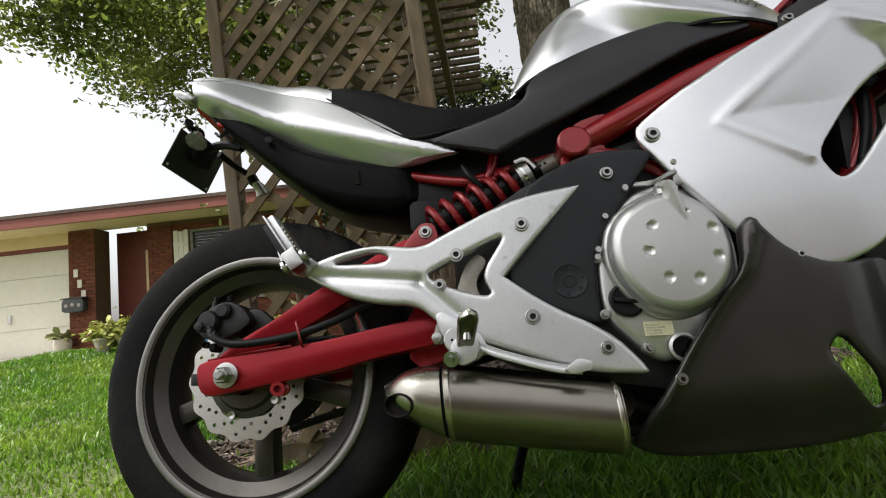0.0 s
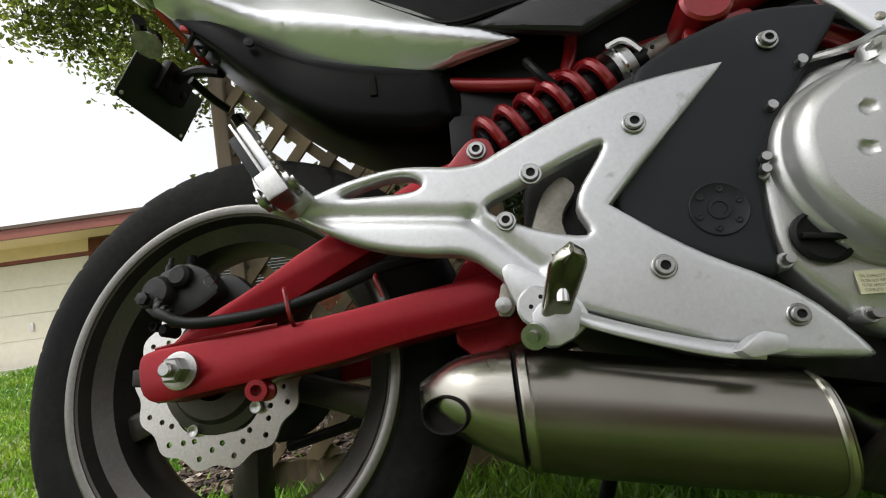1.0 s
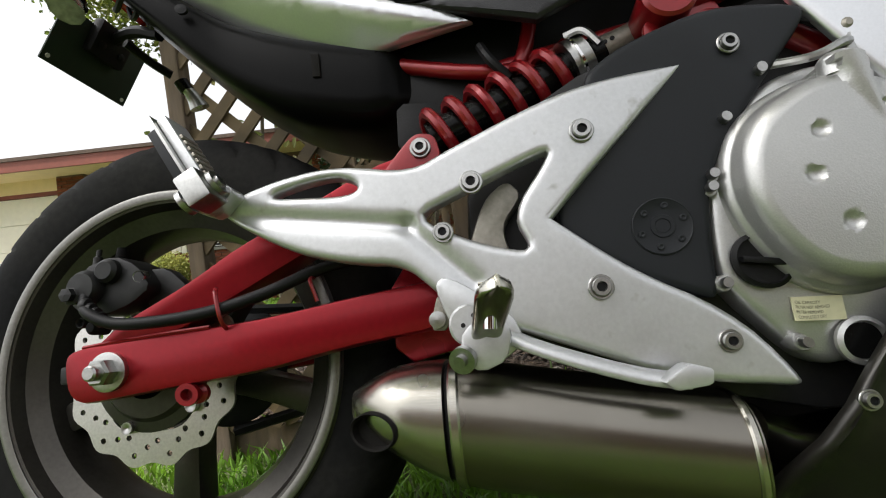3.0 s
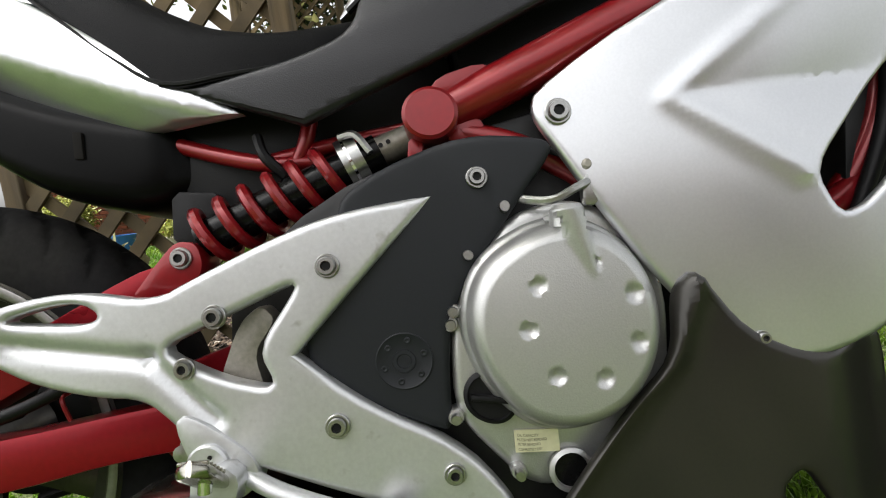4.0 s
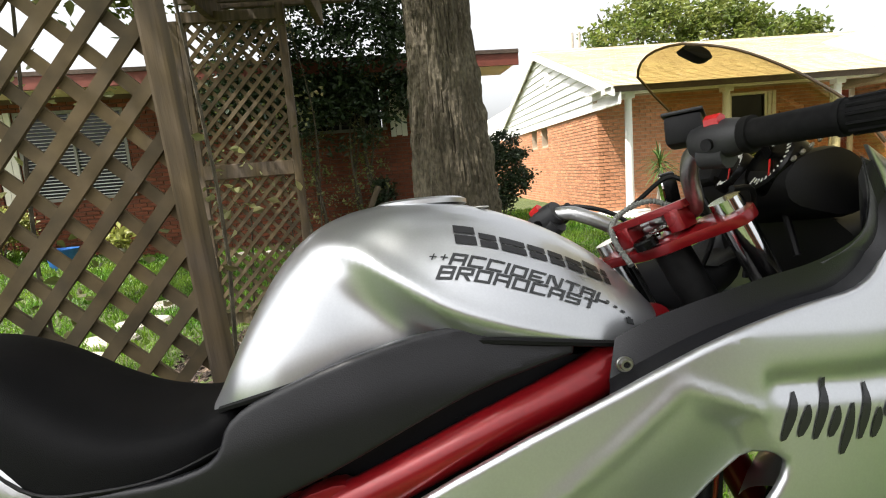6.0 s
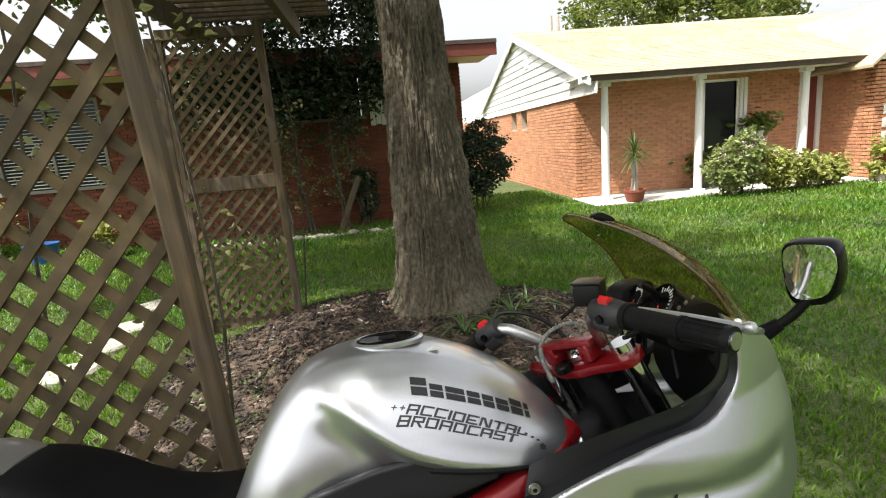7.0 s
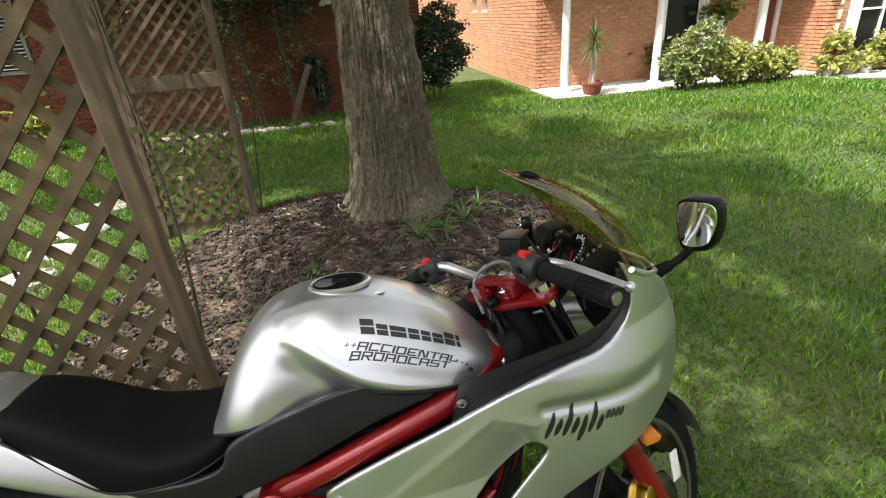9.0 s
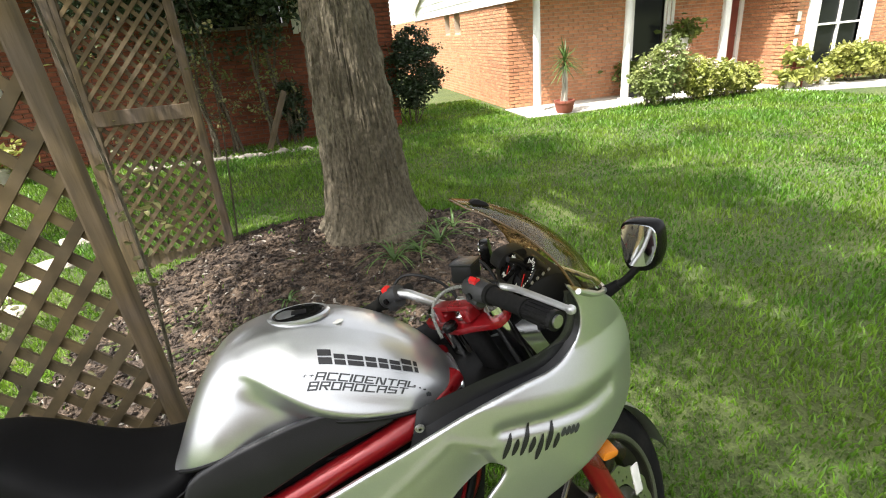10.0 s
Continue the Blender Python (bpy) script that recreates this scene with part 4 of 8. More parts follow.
def build_left_house():
    brick_wall("wall_long", "brown-red brick house wall with deep shade put into its colour", at_left(1.94, 0, 0), 7.70, -0.6, 2.5,
               [(0.38, 1.86, 0.95, 2.25), (4.54, 5.96, 1.72, 2.38)], M["shaded_brick"], M["shaded_brick"])
    brick_wall("wall_end", "brown-red brick end wall of the long house", at_left(9.64, 0, 0, 90), 1.4, -0.6, 2.5, [], M["shaded_brick"], M["shaded_brick"])
    brick_wall("wall_pier", "red brick pier with the house number beside the garage", at_left(0.02, -0.1, 0), 0.5, 0.1, 2.5, [], M["shaded_brick"], M["shaded_brick"], thick=0.4)
    brick_wall("wall_entry", "red brick pier beside the entry", at_left(1.47, -0.02, 0), 0.46, 0.0, 2.5, [], M["shaded_brick"], M["shaded_brick"])
    brick_wall("wall_garage_pier", "slim red brick pier between the garage doors", at_left(-2.62, -0.05, 0), 0.22, 0.1, 2.45, [], M["shaded_brick"], M["shaded_brick"])
    setting("wall_recess", box(0.5, 1.5, 0.55, 0.75, -0.2, 2.5), M["red_trim"], "shaded back wall of the entry recess", "wall").matrix_world = LEFT
    frame_part("entry_door", None, 1.10, 1.46, 0.5, 0.54, 0.2, 2.1, M["cream_paint"])
    tagged(bpy.data.objects["entry_door"], "cream front door in the shaded entry", "door", kind="structure").matrix_world = LEFT
    window("window_3", "window with pale blinds beside a shutter", at_left(2.32, 0, 0.95), 1.48, 1.30, 2, 1, M["grey_frame"])
    window("window_4", "high dark window of two panes", at_left(6.48, 0, 1.72), 1.42, 0.66, 2, 1, M["grey_frame"], 0.0)
    blinds = thing("window_blinds", "lowered white slatted blinds behind the window panes", "blinds")
    blinds.matrix_world = at_left(2.32, 0.02, 0.95)
    for k in range(24):
        part("slat", moved_box(0.02, 1.46, -0.012, 0.012, -0.0015, 0.0015, (0, 0, 0.03 + k * 0.053), 28), M["white_paint"], blinds, smooth=False)
    for x, z0, z1 in ((1.97, 0.9, 2.30), (8.03, 1.55, 2.45)):
        sh = thing("shutter", "pale board shutter fixed beside a window", "shutter", kind="structure")
        sh.matrix_world = at_left(x, -0.02, 0)
        for k in range(3):
            frame_part("board", sh, k * 0.095, k * 0.095 + 0.088, -0.03, 0, z0 + 0.02 * (k % 2), z1 - 0.02 * (k % 2), M["garage_paint"])
        for z in (z0 + 0.3, z1 - 0.3):
            frame_part("batten", sh, 0, 0.28, -0.045, -0.03, z, z + 0.07, M["garage_paint"])
    # garage doors
    for x in (-2.40, -5.1):
        door = thing("garage_door", "closed ivory panelled garage door", "garage door", group="garage doors", kind="structure")
        door.matrix_world = at_left(x, 0.05, 0.28)
        for k in range(4):
            frame_part("panel", door, 0.0, 2.40, -0.02, 0.02, k * 0.48, k * 0.48 + 0.474, M["garage_paint"], 0.004)
        frame_part("handle", door, 1.16, 1.22, -0.05, -0.02, 0.62, 0.78, M["chrome"], 0.006)
        for b in ((-0.07, 0.0, -0.06, 0.02, 0, 1.99), (2.40, 2.42, -0.06, 0.02, 0, 1.99), (-0.07, 2.42, -0.06, 0.02, 1.92, 1.99)):
            frame_part("door_frame", door, *b, M["red_trim"])
    setting("wall_garage_top", box(-5.3, 0.02, -0.02, 0.15, 2.27, 2.75), M["cream_paint"], "cream board above the garage doors", "wall").matrix_world = LEFT
    setting("wall_garage_back", box(-5.3, 0.02, 0.2, 0.3, 0, 2.75), M["garage_paint"], "wall behind the garage doors", "wall").matrix_world = LEFT
    setting("soffit", box(-5.6, 10.05, -0.75, 0.15, 2.50, 2.53), M["cream_paint"], "cream painted soffit under the eave", "ceiling").matrix_world = LEFT
    setting("fascia", box(-5.6, 10.10, -0.80, -0.75, 2.48, 2.66, 0.004), M["red_trim"], "red-brown fascia board along the eave", "trim").matrix_world = LEFT
    roof = box(-5.6, 10.1, -0.82, 1.7, -0.03, 0.03)
    for v in roof.verts:
        v.co.z += 2.69 + (v.co.y + 0.82) * 0.09
    setting("roof_3", roof, M["dark_shingle"], "dark shingle roof of the long house", "roof").matrix_world = LEFT
    # drive
    setting("driveway", box(-6, 0.6, -1.1, 0.1, 0.05, 0.275), M["concrete"], "pale concrete strip before the garage", "driveway").matrix_world = LEFT
    # house number as plain bars, letter box and lamp
    num = thing("house_number", "pale house number plates fixed one below another", "sign")
    num.matrix_world = at_left(0.12, -0.115, 1.62)
    for k in range(3):
        frame_part("plate", num, 0.07 * k, 0.07 * k + 0.085, -0.012, 0, -0.2 * k, -0.2 * k + 0.15, M["garage_paint"], 0.01)
    mail = thing("letter_box", "dark wall letter box with pale flower shapes", "mailbox")
    mail.matrix_world = at_left(-0.02, -0.115, 0.98)
    part("case", prism(rounded([(0, 0), (0.4, 0), (0.4, 0.2), (0.34, 0.25), (0.06, 0.25), (0, 0.2)], 0.15, 1), -0.13, 0.0, 0.008), M["bin"], mail)
    frame_part("lid", mail, -0.01, 0.41, -0.15, 0.0, 0.245, 0.262, M["bin"], 0.005)
    for k in range(3):
        part("flower", lathe([(0.0005, -0.004), (0.035, -0.003), (0.035, 0)], (0.08 + 0.12 * k, -0.131, 0.12 + 0.015 * (k % 2)), "y", 7), M["pot_grey"], mail)
    lamp = thing("flood_light", "white twin floodlight under the eave", "lamp")
    lamp.matrix_world = at_left(-2.6, -0.25, 2.42)
    frame_part("bracket", lamp, -0.05, 0.05, -0.05, 0.05, 0.03, 0.08, M["white_paint"])
    for s in (-1, 1):
        part("head", lathe([(0.025, 0.03), (0.05, -0.06), (0.055, -0.08), (0.0005, -0.075)], (s * 0.09, 0, 0), "y", 14), M["white_paint"], lamp)
    pot = thing("plant_pot", "round stone pot with a small pale green succulent", "plant pot")
    pot.matrix_world = at_left(0.05, -0.32, 0.275)
    part("pot", lathe([(0.09, 0), (0.13, 0.06), (0.15, 0.17), (0.13, 0.24), (0.11, 0.24), (0.10, 0.2), (0.0005, 0.2)], axis="z", steps=24), M["pot_grey"], pot)
    v, f = leaf_cloud([(0, 0, 0.26)] * 3, 14, 0.04, 0.16, 8)
    mesh_from("leaves", v, f, M["vine_leaf"], pot)
    b = thing("wheelie_bin", "charcoal plastic wheeled bin with a closed lid", "bin")
    b.matrix_world = at_left(-3.55, -0.45, 0.275)
    part("body", loft([[(sx * (0.22 + 0.05 * z), sy * (0.24 + 0.06 * z), z) for sx, sy in ((-1, -1), (1, -1), (1, 1), (-1, 1))] for z in (0.06, 0.5, 0.98)]), M["bin"], b, smooth=False)
    frame_part("lid", b, -0.29, 0.29, -0.34, 0.33, 0.98, 1.05, M["bin"], 0.02)
    frame_part("bag", b, -0.2, 0.2, -0.2, 0.2, 1.05, 1.09, M["white_paint"], 0.02)
    for s in (-1, 1):
        part("wheel", lathe([(0.0005, -0.03), (0.1, -0.03), (0.1, 0.03), (0.0005, 0.03)], (s * 0.24, 0.24, 0.1), "x", 18), M["rubber"], b)
    frame_part("sticker", b, -0.09, -0.02, -0.305, -0.29, 0.62, 0.72, M["pot_grey"], 0)


build_left_house()


# ---------------------------------------------------------------- the brick house behind the walk, seen in the mirror
def build_near_house():
    holes = [(2.2, 3.8, 0.9, 2.1), (6.0, 7.0, 0.0, 2.1), (9.2, 10.8, 0.9, 2.1)]
    near = pose(7.5, -9.5, 0, 0, 0, 180)
    setting("wall_south", moved(box(0, 14, 0, 0.25, -0.3, 2.75, 0), near), M["shaded_brick"], "brown-red brick wall of the house behind", "wall")
    rings = [[near @ Vector(p) for p in ((x, -0.6, 2.62), (x, 3.4, 4.7), (x, 7.4, 2.62), (x, 7.4, 2.50), (x, 3.4, 4.56), (x, -0.6, 2.50))] for x in (-0.5, 14.5)]
    setting("roof_south", loft(rings), M["dark_shingle"], "dark shingle roof of the house behind", "roof")
    for k, (x0, x1, z0, z1) in enumerate(holes):
        tag = "door_south" if z0 == 0 else "window_south_" + str(k)
        setting(tag, moved(box(x0, x1, -0.03, 0.02, z0, z1, 0.01), near), M["white_paint"] if z0 == 0 else M["pane"], "white painted door" if z0 == 0 else "dark window pane", "door" if z0 == 0 else "window")


# ---------------------------------------------------------------- garden arbour of lattice panels
def lattice_panel(name, label, m, width, height, rail=None, slat=0.044, gap=0.060, post=0.085, left_post=0.04):
    """A panel along local x from 0 to width, from z = 0 up, facing -y: two crossed layers of slats between uprights."""
    pan = thing(name, label, "trellis", group="arbour trellis panels")
    pan.matrix_world = m
    pitch = (slat + gap) * math.sqrt(2)
    for layer, s in ((0, 1), (1, -1)):
        c = -height + 0.03 if s > 0 else 0.03
        end = width if s > 0 else width + height
        y = -0.010 if layer == 0 else 0.0
        while c < end:
            # the line x = c + s * z, kept inside the panel
            z0 = max(0.0, -c if s > 0 else c - width)
            z1 = min(height, width - c if s > 0 else c)
            if z1 - z0 > 0.03:
                a, b = Vector((c + s * z0, 0, z0)), Vector((c + s * z1, 0, z1))
                d = (b - a).normalized()
                side = Vector((-d.z, 0, d.x)) * slat / 2
                bm = bmesh.new()
                vs = []
                for yy in (y - 0.0045, y + 0.0045):
                    for p in (a - side - d * 0.02, b - side + d * 0.02, b + side + d * 0.02, a + side - d * 0.02):
                        q = p + Vector((0, yy, 0))
                        q.x, q.z = max(-0.005, min(width + 0.005, q.x)), max(-0.01, min(height + 0.01, q.z))
                        vs.append(bm.verts.new(q))
                for f in ((0, 1, 2, 3), (7, 6, 5, 4), (0, 4, 5, 1), (1, 5, 6, 2), (2, 6, 7, 3), (3, 7, 4, 0)):
                    bm.faces.new([vs[i] for i in f])
                bmesh.ops.recalc_face_normals(bm, faces=bm.faces)
                part("slat", bm, M["wood"], pan, smooth=False)
            c += pitch
    frame_part("post", pan, width, width + post, -0.04, post - 0.04, -0.35, height + 0.1, M["wood_post"], 0.008)
    frame_part("batten", pan, -left_post, 0, -0.02, 0.03, -0.1, height + 0.05, M["wood_post"], 0.004)
    frame_part("top_rail", pan, -left_post, width, -0.025, 0.02, height, height + 0.07, M["wood_post"], 0.004)
    frame_part("bottom_board", pan, -left_post, width, 0.004, 0.035, -0.12, -0.005, M["wood_post"], 0.004)
    if rail:
        frame_part("mid_rail", pan, 0, width, -0.03, -0.014, rail, rail + 0.10, M["wood_post"], 0.004)
    return pan


lattice_panel("trellis", "weathered brown wooden lattice panel on a square post", pose(-0.28, 0.57, 0.08, 0, -3, 0), 0.60, 2.06, slat=0.046, gap=0.034, post=0.046)
lattice_panel("trellis", "shaded brown lattice panel with a middle rail and vine leaves", pose(-0.62, 3.22, 0.14, 0, 0, 0), 0.62, 2.02, rail=0.97, slat=0.043, gap=0.030, post=0.055)


def build_arbour_top():
    top = thing("pergola", "slatted brown timber pergola over the trellis panels", "pergola")
    for x in (-0.46, 0.23):
        frame_part("beam", top, x, x + 0.05, 0.4, 3.5, 2.18, 2.32, M["wood_post"], 0.006)
    y = 0.45
    while y < 3.5:
        frame_part("slat", top, -0.70, 0.52, y, y + 0.035, 2.32, 2.36, M["wood_post"], 0.003)
        y += 0.13
    for x, y in ((-0.60, 3.16),):
        frame_part("post", top, x - 0.14, x - 0.06, y + 0.04, y + 0.12, 0.0, 2.18, M["wood_post"], 0.006)


build_arbour_top()

# ---------------------------------------------------------------- the motorcycle, leaning on its stand
bike = thing("motorcycle", "silver sport motorcycle with red frame leaning on its stand", "motorcycle", (0, 0, 0), (-8.7, -0.6, 0))


def knots(rows):
    """A smooth function through (x, value) rows."""
    xs, vs = [r[0] for r in rows], [r[1] for r in rows]

    def f(x):
        if x <= xs[0]:
            return vs[0]
        for i in range(len(xs) - 1):
            if x <= xs[i + 1]:
                k = (x - xs[i]) / (xs[i + 1] - xs[i])
                m0 = (vs[i + 1] - vs[i - 1]) / (xs[i + 1] - xs[i - 1]) if i else (vs[1] - vs[0]) / (xs[1] - xs[0])
                m1 = (vs[i + 2] - vs[i]) / (xs[i + 2] - xs[i]) if i + 2 < len(xs) else (vs[-1] - vs[-2]) / (xs[-1] - xs[-2])
                h = xs[i + 1] - xs[i]
                return (2 * k ** 3 - 3 * k * k + 1) * vs[i] + (k ** 3 - 2 * k * k + k) * h * m0 + (-2 * k ** 3 + 3 * k * k) * vs[i + 1] + (k ** 3 - k * k) * h * m1
        return vs[-1]
    return f


def moved(bm, m):
    bmesh.ops.transform(bm, matrix=m, verts=bm.verts)
    return bm


def circle(cx, cz, r, n=8):
    return [(cx + r * math.cos(2 * math.pi * k / n), cz + r * math.sin(2 * math.pi * k / n)) for k in range(n)]


# ---- wheels
def build_wheel(name, label, c, m, tyre_r, tyre_w, rim_r, front):
    w = new(name)
    w.parent = bike
    w["label"] = label
    hw = tyre_w / 2
    prof = []
    for k in range(25):
        a = math.pi * k / 24
        bulge = math.sin(a)
        prof.append((rim_r - 0.004 + (tyre_r - rim_r + 0.004) * bulge ** 0.75, -hw * math.cos(a) * (0.78 + 0.22 * bulge)))
    prof += [(rim_r - 0.012, hw * 0.7), (rim_r - 0.012, -hw * 0.7)]
    tyre = lathe(prof, (0, 0, 0), "y", 300, close=True)
    for v in tyre.verts:
        r = math.hypot(v.co.x, v.co.z)
        if r > tyre_r - 0.035:
            a = math.atan2(v.co.z, v.co.x)
            g = (a * 15 / math.pi + abs(v.co.y) * 22) % 1.0
            if g < 0.16:
                k = (r - 0.005) / r
                v.co.x, v.co.z = v.co.x * k, v.co.z * k
    part("tyre", moved(tyre, m @ Matrix.Translation(c)), M["rubber"], w, "black treaded tyre")
    iw = hw * 0.74
    rim = lathe([(rim_r, -iw), (rim_r + 0.004, -iw - 0.004), (rim_r - 0.002, -iw - 0.009), (rim_r - 0.014, -iw - 0.005), (rim_r - 0.020, -iw + 0.010), (rim_r - 0.042, -iw + 0.022), (rim_r - 0.050, -iw * 0.3),
                 (rim_r - 0.050, iw * 0.3), (rim_r - 0.042, iw - 0.022), (rim_r - 0.02, iw - 0.01), (rim_r - 0.014, iw + 0.005), (rim_r - 0.002, iw + 0.009), (rim_r, iw)], (0, 0, 0), "y", 96, close=True)
    part("rim", moved(rim, m @ Matrix.Translation(c)), M["rim"], w, "gunmetal alloy rim")
    lip = lathe([(rim_r + 0.001, -iw - 0.0092), (rim_r - 0.003, -iw - 0.0105), (rim_r - 0.0105, -iw - 0.0078), (rim_r - 0.0105, -iw - 0.005), (rim_r + 0.001, -iw - 0.006)], (0, 0, 0), "y", 96, close=True)
    part("rim_lip", moved(lip, m @ Matrix.Translation(c)), M["rim_edge"], w, "bare metal rim lip")
    part("hub", moved(lathe([(0.03, -0.075), (0.05, -0.07), (0.055, -0.03), (0.055, 0.03), (0.06, 0.06), (0.03, 0.075)], (0, 0, 0), "y", 32), m @ Matrix.Translation(c)), M["rim"], w)
    for k in range(5):
        sp = prism(rounded([(0.035, -0.022), (0.10, -0.017), (rim_r - 0.035, -0.020), (rim_r - 0.035, 0.020), (0.10, 0.017), (0.035, 0.022)], 0.2, 1), -0.022, 0.022, 0.006)
        part("spoke", moved(sp, m @ Matrix.Translation(c) @ pose(0, 0, 0, 0, 18 + 72 * k, 0)), M["rim"], w)
    return w


REAR = Vector((-0.026, 0, 0.324))
build_wheel("rear_wheel", "gunmetal five-spoke rear wheel with a wide black tyre", REAR + Vector((0, 0.004, 0)), Matrix(), 0.312, 0.162, 0.223, False)
HEAD = Vector((1.125, 0, 0.925))
RAKE = Vector((-math.sin(radians(25)), 0, math.cos(radians(25))))
STEER = Matrix.Translation(HEAD) @ Matrix.Rotation(radians(32), 4, RAKE) @ Matrix.Translation(-HEAD)
FRONT = Vector((1.405, 0, 0.305))
build_wheel("front_wheel", "front wheel turned away with a black tyre", FRONT, STEER, 0.298, 0.12, 0.215, True)


def build_disc(name, c, r, m, parent):
    n = 120
    outer = [((r + 0.0035 * math.cos(14 * 2 * math.pi * k / n)) * math.cos(2 * math.pi * k / n), (r + 0.0035 * math.cos(14 * 2 * math.pi * k / n)) * math.sin(2 * math.pi * k / n)) for k in range(n)]
    inner = [((r * 0.67 + 0.003 * math.cos(6 * 2 * math.pi * k / 72)) * math.cos(2 * math.pi * k / 72), (r * 0.67 + 0.003 * math.cos(6 * 2 * math.pi * k / 72)) * math.sin(2 * math.pi * k / 72)) for k in range(72)]
    holes = [inner[::-1]]
    for k in range(14):
        for j, (f, da) in enumerate(((0.91, 0.0), (0.81, 0.16), (0.75, 0.31))):
            a = 2 * math.pi * k / 14 + da
            holes.append(circle(r * f * math.cos(a), r * f * math.sin(a), 0.0034, 8)[::-1])
    d = part(name, moved(prism(outer, -0.002, 0.002, 0, holes), m @ Matrix.Translation(c)), M["disc"], parent, "drilled steel petal brake disc", smooth=False)
    carrier = lathe([(r * 0.66, -0.004), (r * 0.55, -0.006), (r * 0.5, -0.012), (r * 0.3, -0.014), (r * 0.3, 0.006), (r * 0.66, 0.004)], (0, 0, 0), "y", 40, close=True)
    part("disc_carrier", moved(carrier, m @ Matrix.Translation(c)), M["rim"], d)
    for k in range(5):
        a = 2 * math.pi * k / 5 + 0.55
        b = lathe([(0.007, 0), (0.007, -0.006), (0.004, -0.006), (0.0005, -0.004)], (r * 0.64 * math.cos(a), -0.004, r * 0.64 * math.sin(a)), "y", 12)
        part("disc_bolt", moved(b, m @ Matrix.Translation(c)), M["bolt"], d)


build_disc("rear_brake_disc", REAR + Vector((0.004, -0.085, 0.0)), 0.107, Matrix(), bike)
build_disc("front_brake_disc", FRONT + Vector((0, -0.08, 0)), 0.14, STEER, bike)

# ---- swingarm
lower = rounded([(-0.072, 0.329), (-0.063, 0.284), (-0.02, 0.283), (0.127, 0.307), (0.222, 0.328), (0.36, 0.341), (0.37, 0.392), (0.214, 0.377), (0.093, 0.357), (-0.008, 0.346), (-0.062, 0.343)], 0.25, 2)
upper = rounded([(-0.045, 0.340), (-0.014, 0.364), (0.059, 0.403), (0.13, 0.455), (0.30, 0.535), (0.35, 0.51), (0.18, 0.430), (0.102, 0.385), (0.05, 0.352)], 0.2, 2)
arm = part("swingarm", prism(lower, -0.14, -0.095, 0.007), M["red_satin"], bike, "satin red box-section swingarm")
part("upper_brace", prism(upper, -0.13, -0.085, 0.006), M["red_satin"], arm)
part("left_beam", prism(lower, 0.095, 0.14, 0.006), M["red_satin"], arm)
part("cross_tube", prism(rounded([(0.27, 0.30), (0.37, 0.32), (0.37, 0.44), (0.27, 0.41)], 0.2, 1), -0.095, 0.095, 0.006), M["red_satin"], arm)
part("weld_seam", tube([(-0.05, -0.136, 0.343), (0.02, -0.138, 0.349), (0.09, -0.138, 0.357)], 0.0025, 6, 4), M["red_satin"], arm)
nut = part("axle_nut", lathe([(0.021, 0.002), (0.021, -0.004), (0.017, -0.005)], (-0.014, -0.142, 0.315), "y", 30), M["bolt"], arm, "zinc axle nut and washer")
part("nut", lathe([(0.0145, 0), (0.0145, -0.012), (0.012, -0.015), (0.0005, -0.015)], (-0.014, -0.147, 0.315), "y", 6), M["bolt"], nut, smooth=False)
part("axle_end", lathe([(0.008, 0), (0.008, -0.007), (0.006, -0.009), (0.0005, -0.009)], (-0.014, -0.162, 0.315), "y", 16), M["bolt"], nut)
part("chain_adjuster", box(-0.088, -0.06, -0.125, -0.105, 0.305, 0.325, 0.003), M["dark_metal"], arm)
spool = lathe([(0.0115, 0), (0.0115, -0.006), (0.007, -0.008), (0.007, -0.016), (0.0115, -0.019), (0.0115, -0.024), (0.006, -0.024), (0.006, -0.012), (0.0005, -0.012)], (0.068, -0.118, 0.288), "y", 20)
part("stand_spool", spool, M["red"], arm, "red stand spool")
part("hose_guide", tube([(0.107, -0.136, 0.353), (0.108, -0.152, 0.365), (0.104, -0.153, 0.39), (0.098, -0.14, 0.398)], 0.0022, 6), M["red"], arm)
part("hose_guide", tube([(0.196, -0.13, 0.405), (0.196, -0.142, 0.40), (0.202, -0.14, 0.378)], 0.0022, 6), M["red"], arm)
part("brake_hose", tube([(-0.05, -0.135, 0.402), (-0.035, -0.15, 0.381), (0.0, -0.153, 0.365), (0.05, -0.153, 0.365), (0.10, -0.148, 0.374), (0.15, -0.142, 0.391), (0.20, -0.13, 0.412), (0.27, -0.10, 0.43)], 0.0066, 10), M["black"], bike, "black rubber rear brake hose")
for k in range(4):
    part("hose_ferrule", lathe([(0.0075, 0), (0.0085, 0.002), (0.0085, 0.005), (0.0075, 0.007)], (-0.043 + k * 0.006, -0.146, 0.388 - k * 0.0055), "x", 12), M["dark_metal"], bpy.data.objects["brake_hose"])

# ---- rear caliper
cal = part("brake_caliper", prism(rounded([(-0.078, 0.395), (-0.062, 0.435), (-0.025, 0.447), (0.005, 0.432), (0.022, 0.405), (0.0, 0.388), (-0.03, 0.378), (-0.06, 0.380)], 0.2, 1), -0.128, -0.075, 0.008), M["dark_metal"], bike, "black rear brake caliper")
part("piston_cap", lathe([(0.020, 0), (0.020, -0.012), (0.016, -0.018), (0.0005, -0.019)], (-0.052, -0.124, 0.41), "y", 24), M["dark_metal"], cal)
part("piston_cap", lathe([(0.014, 0), (0.014, -0.010), (0.010, -0.014), (0.0005, -0.014)], (-0.026, -0.126, 0.427), "y", 24), M["dark_metal"], cal)
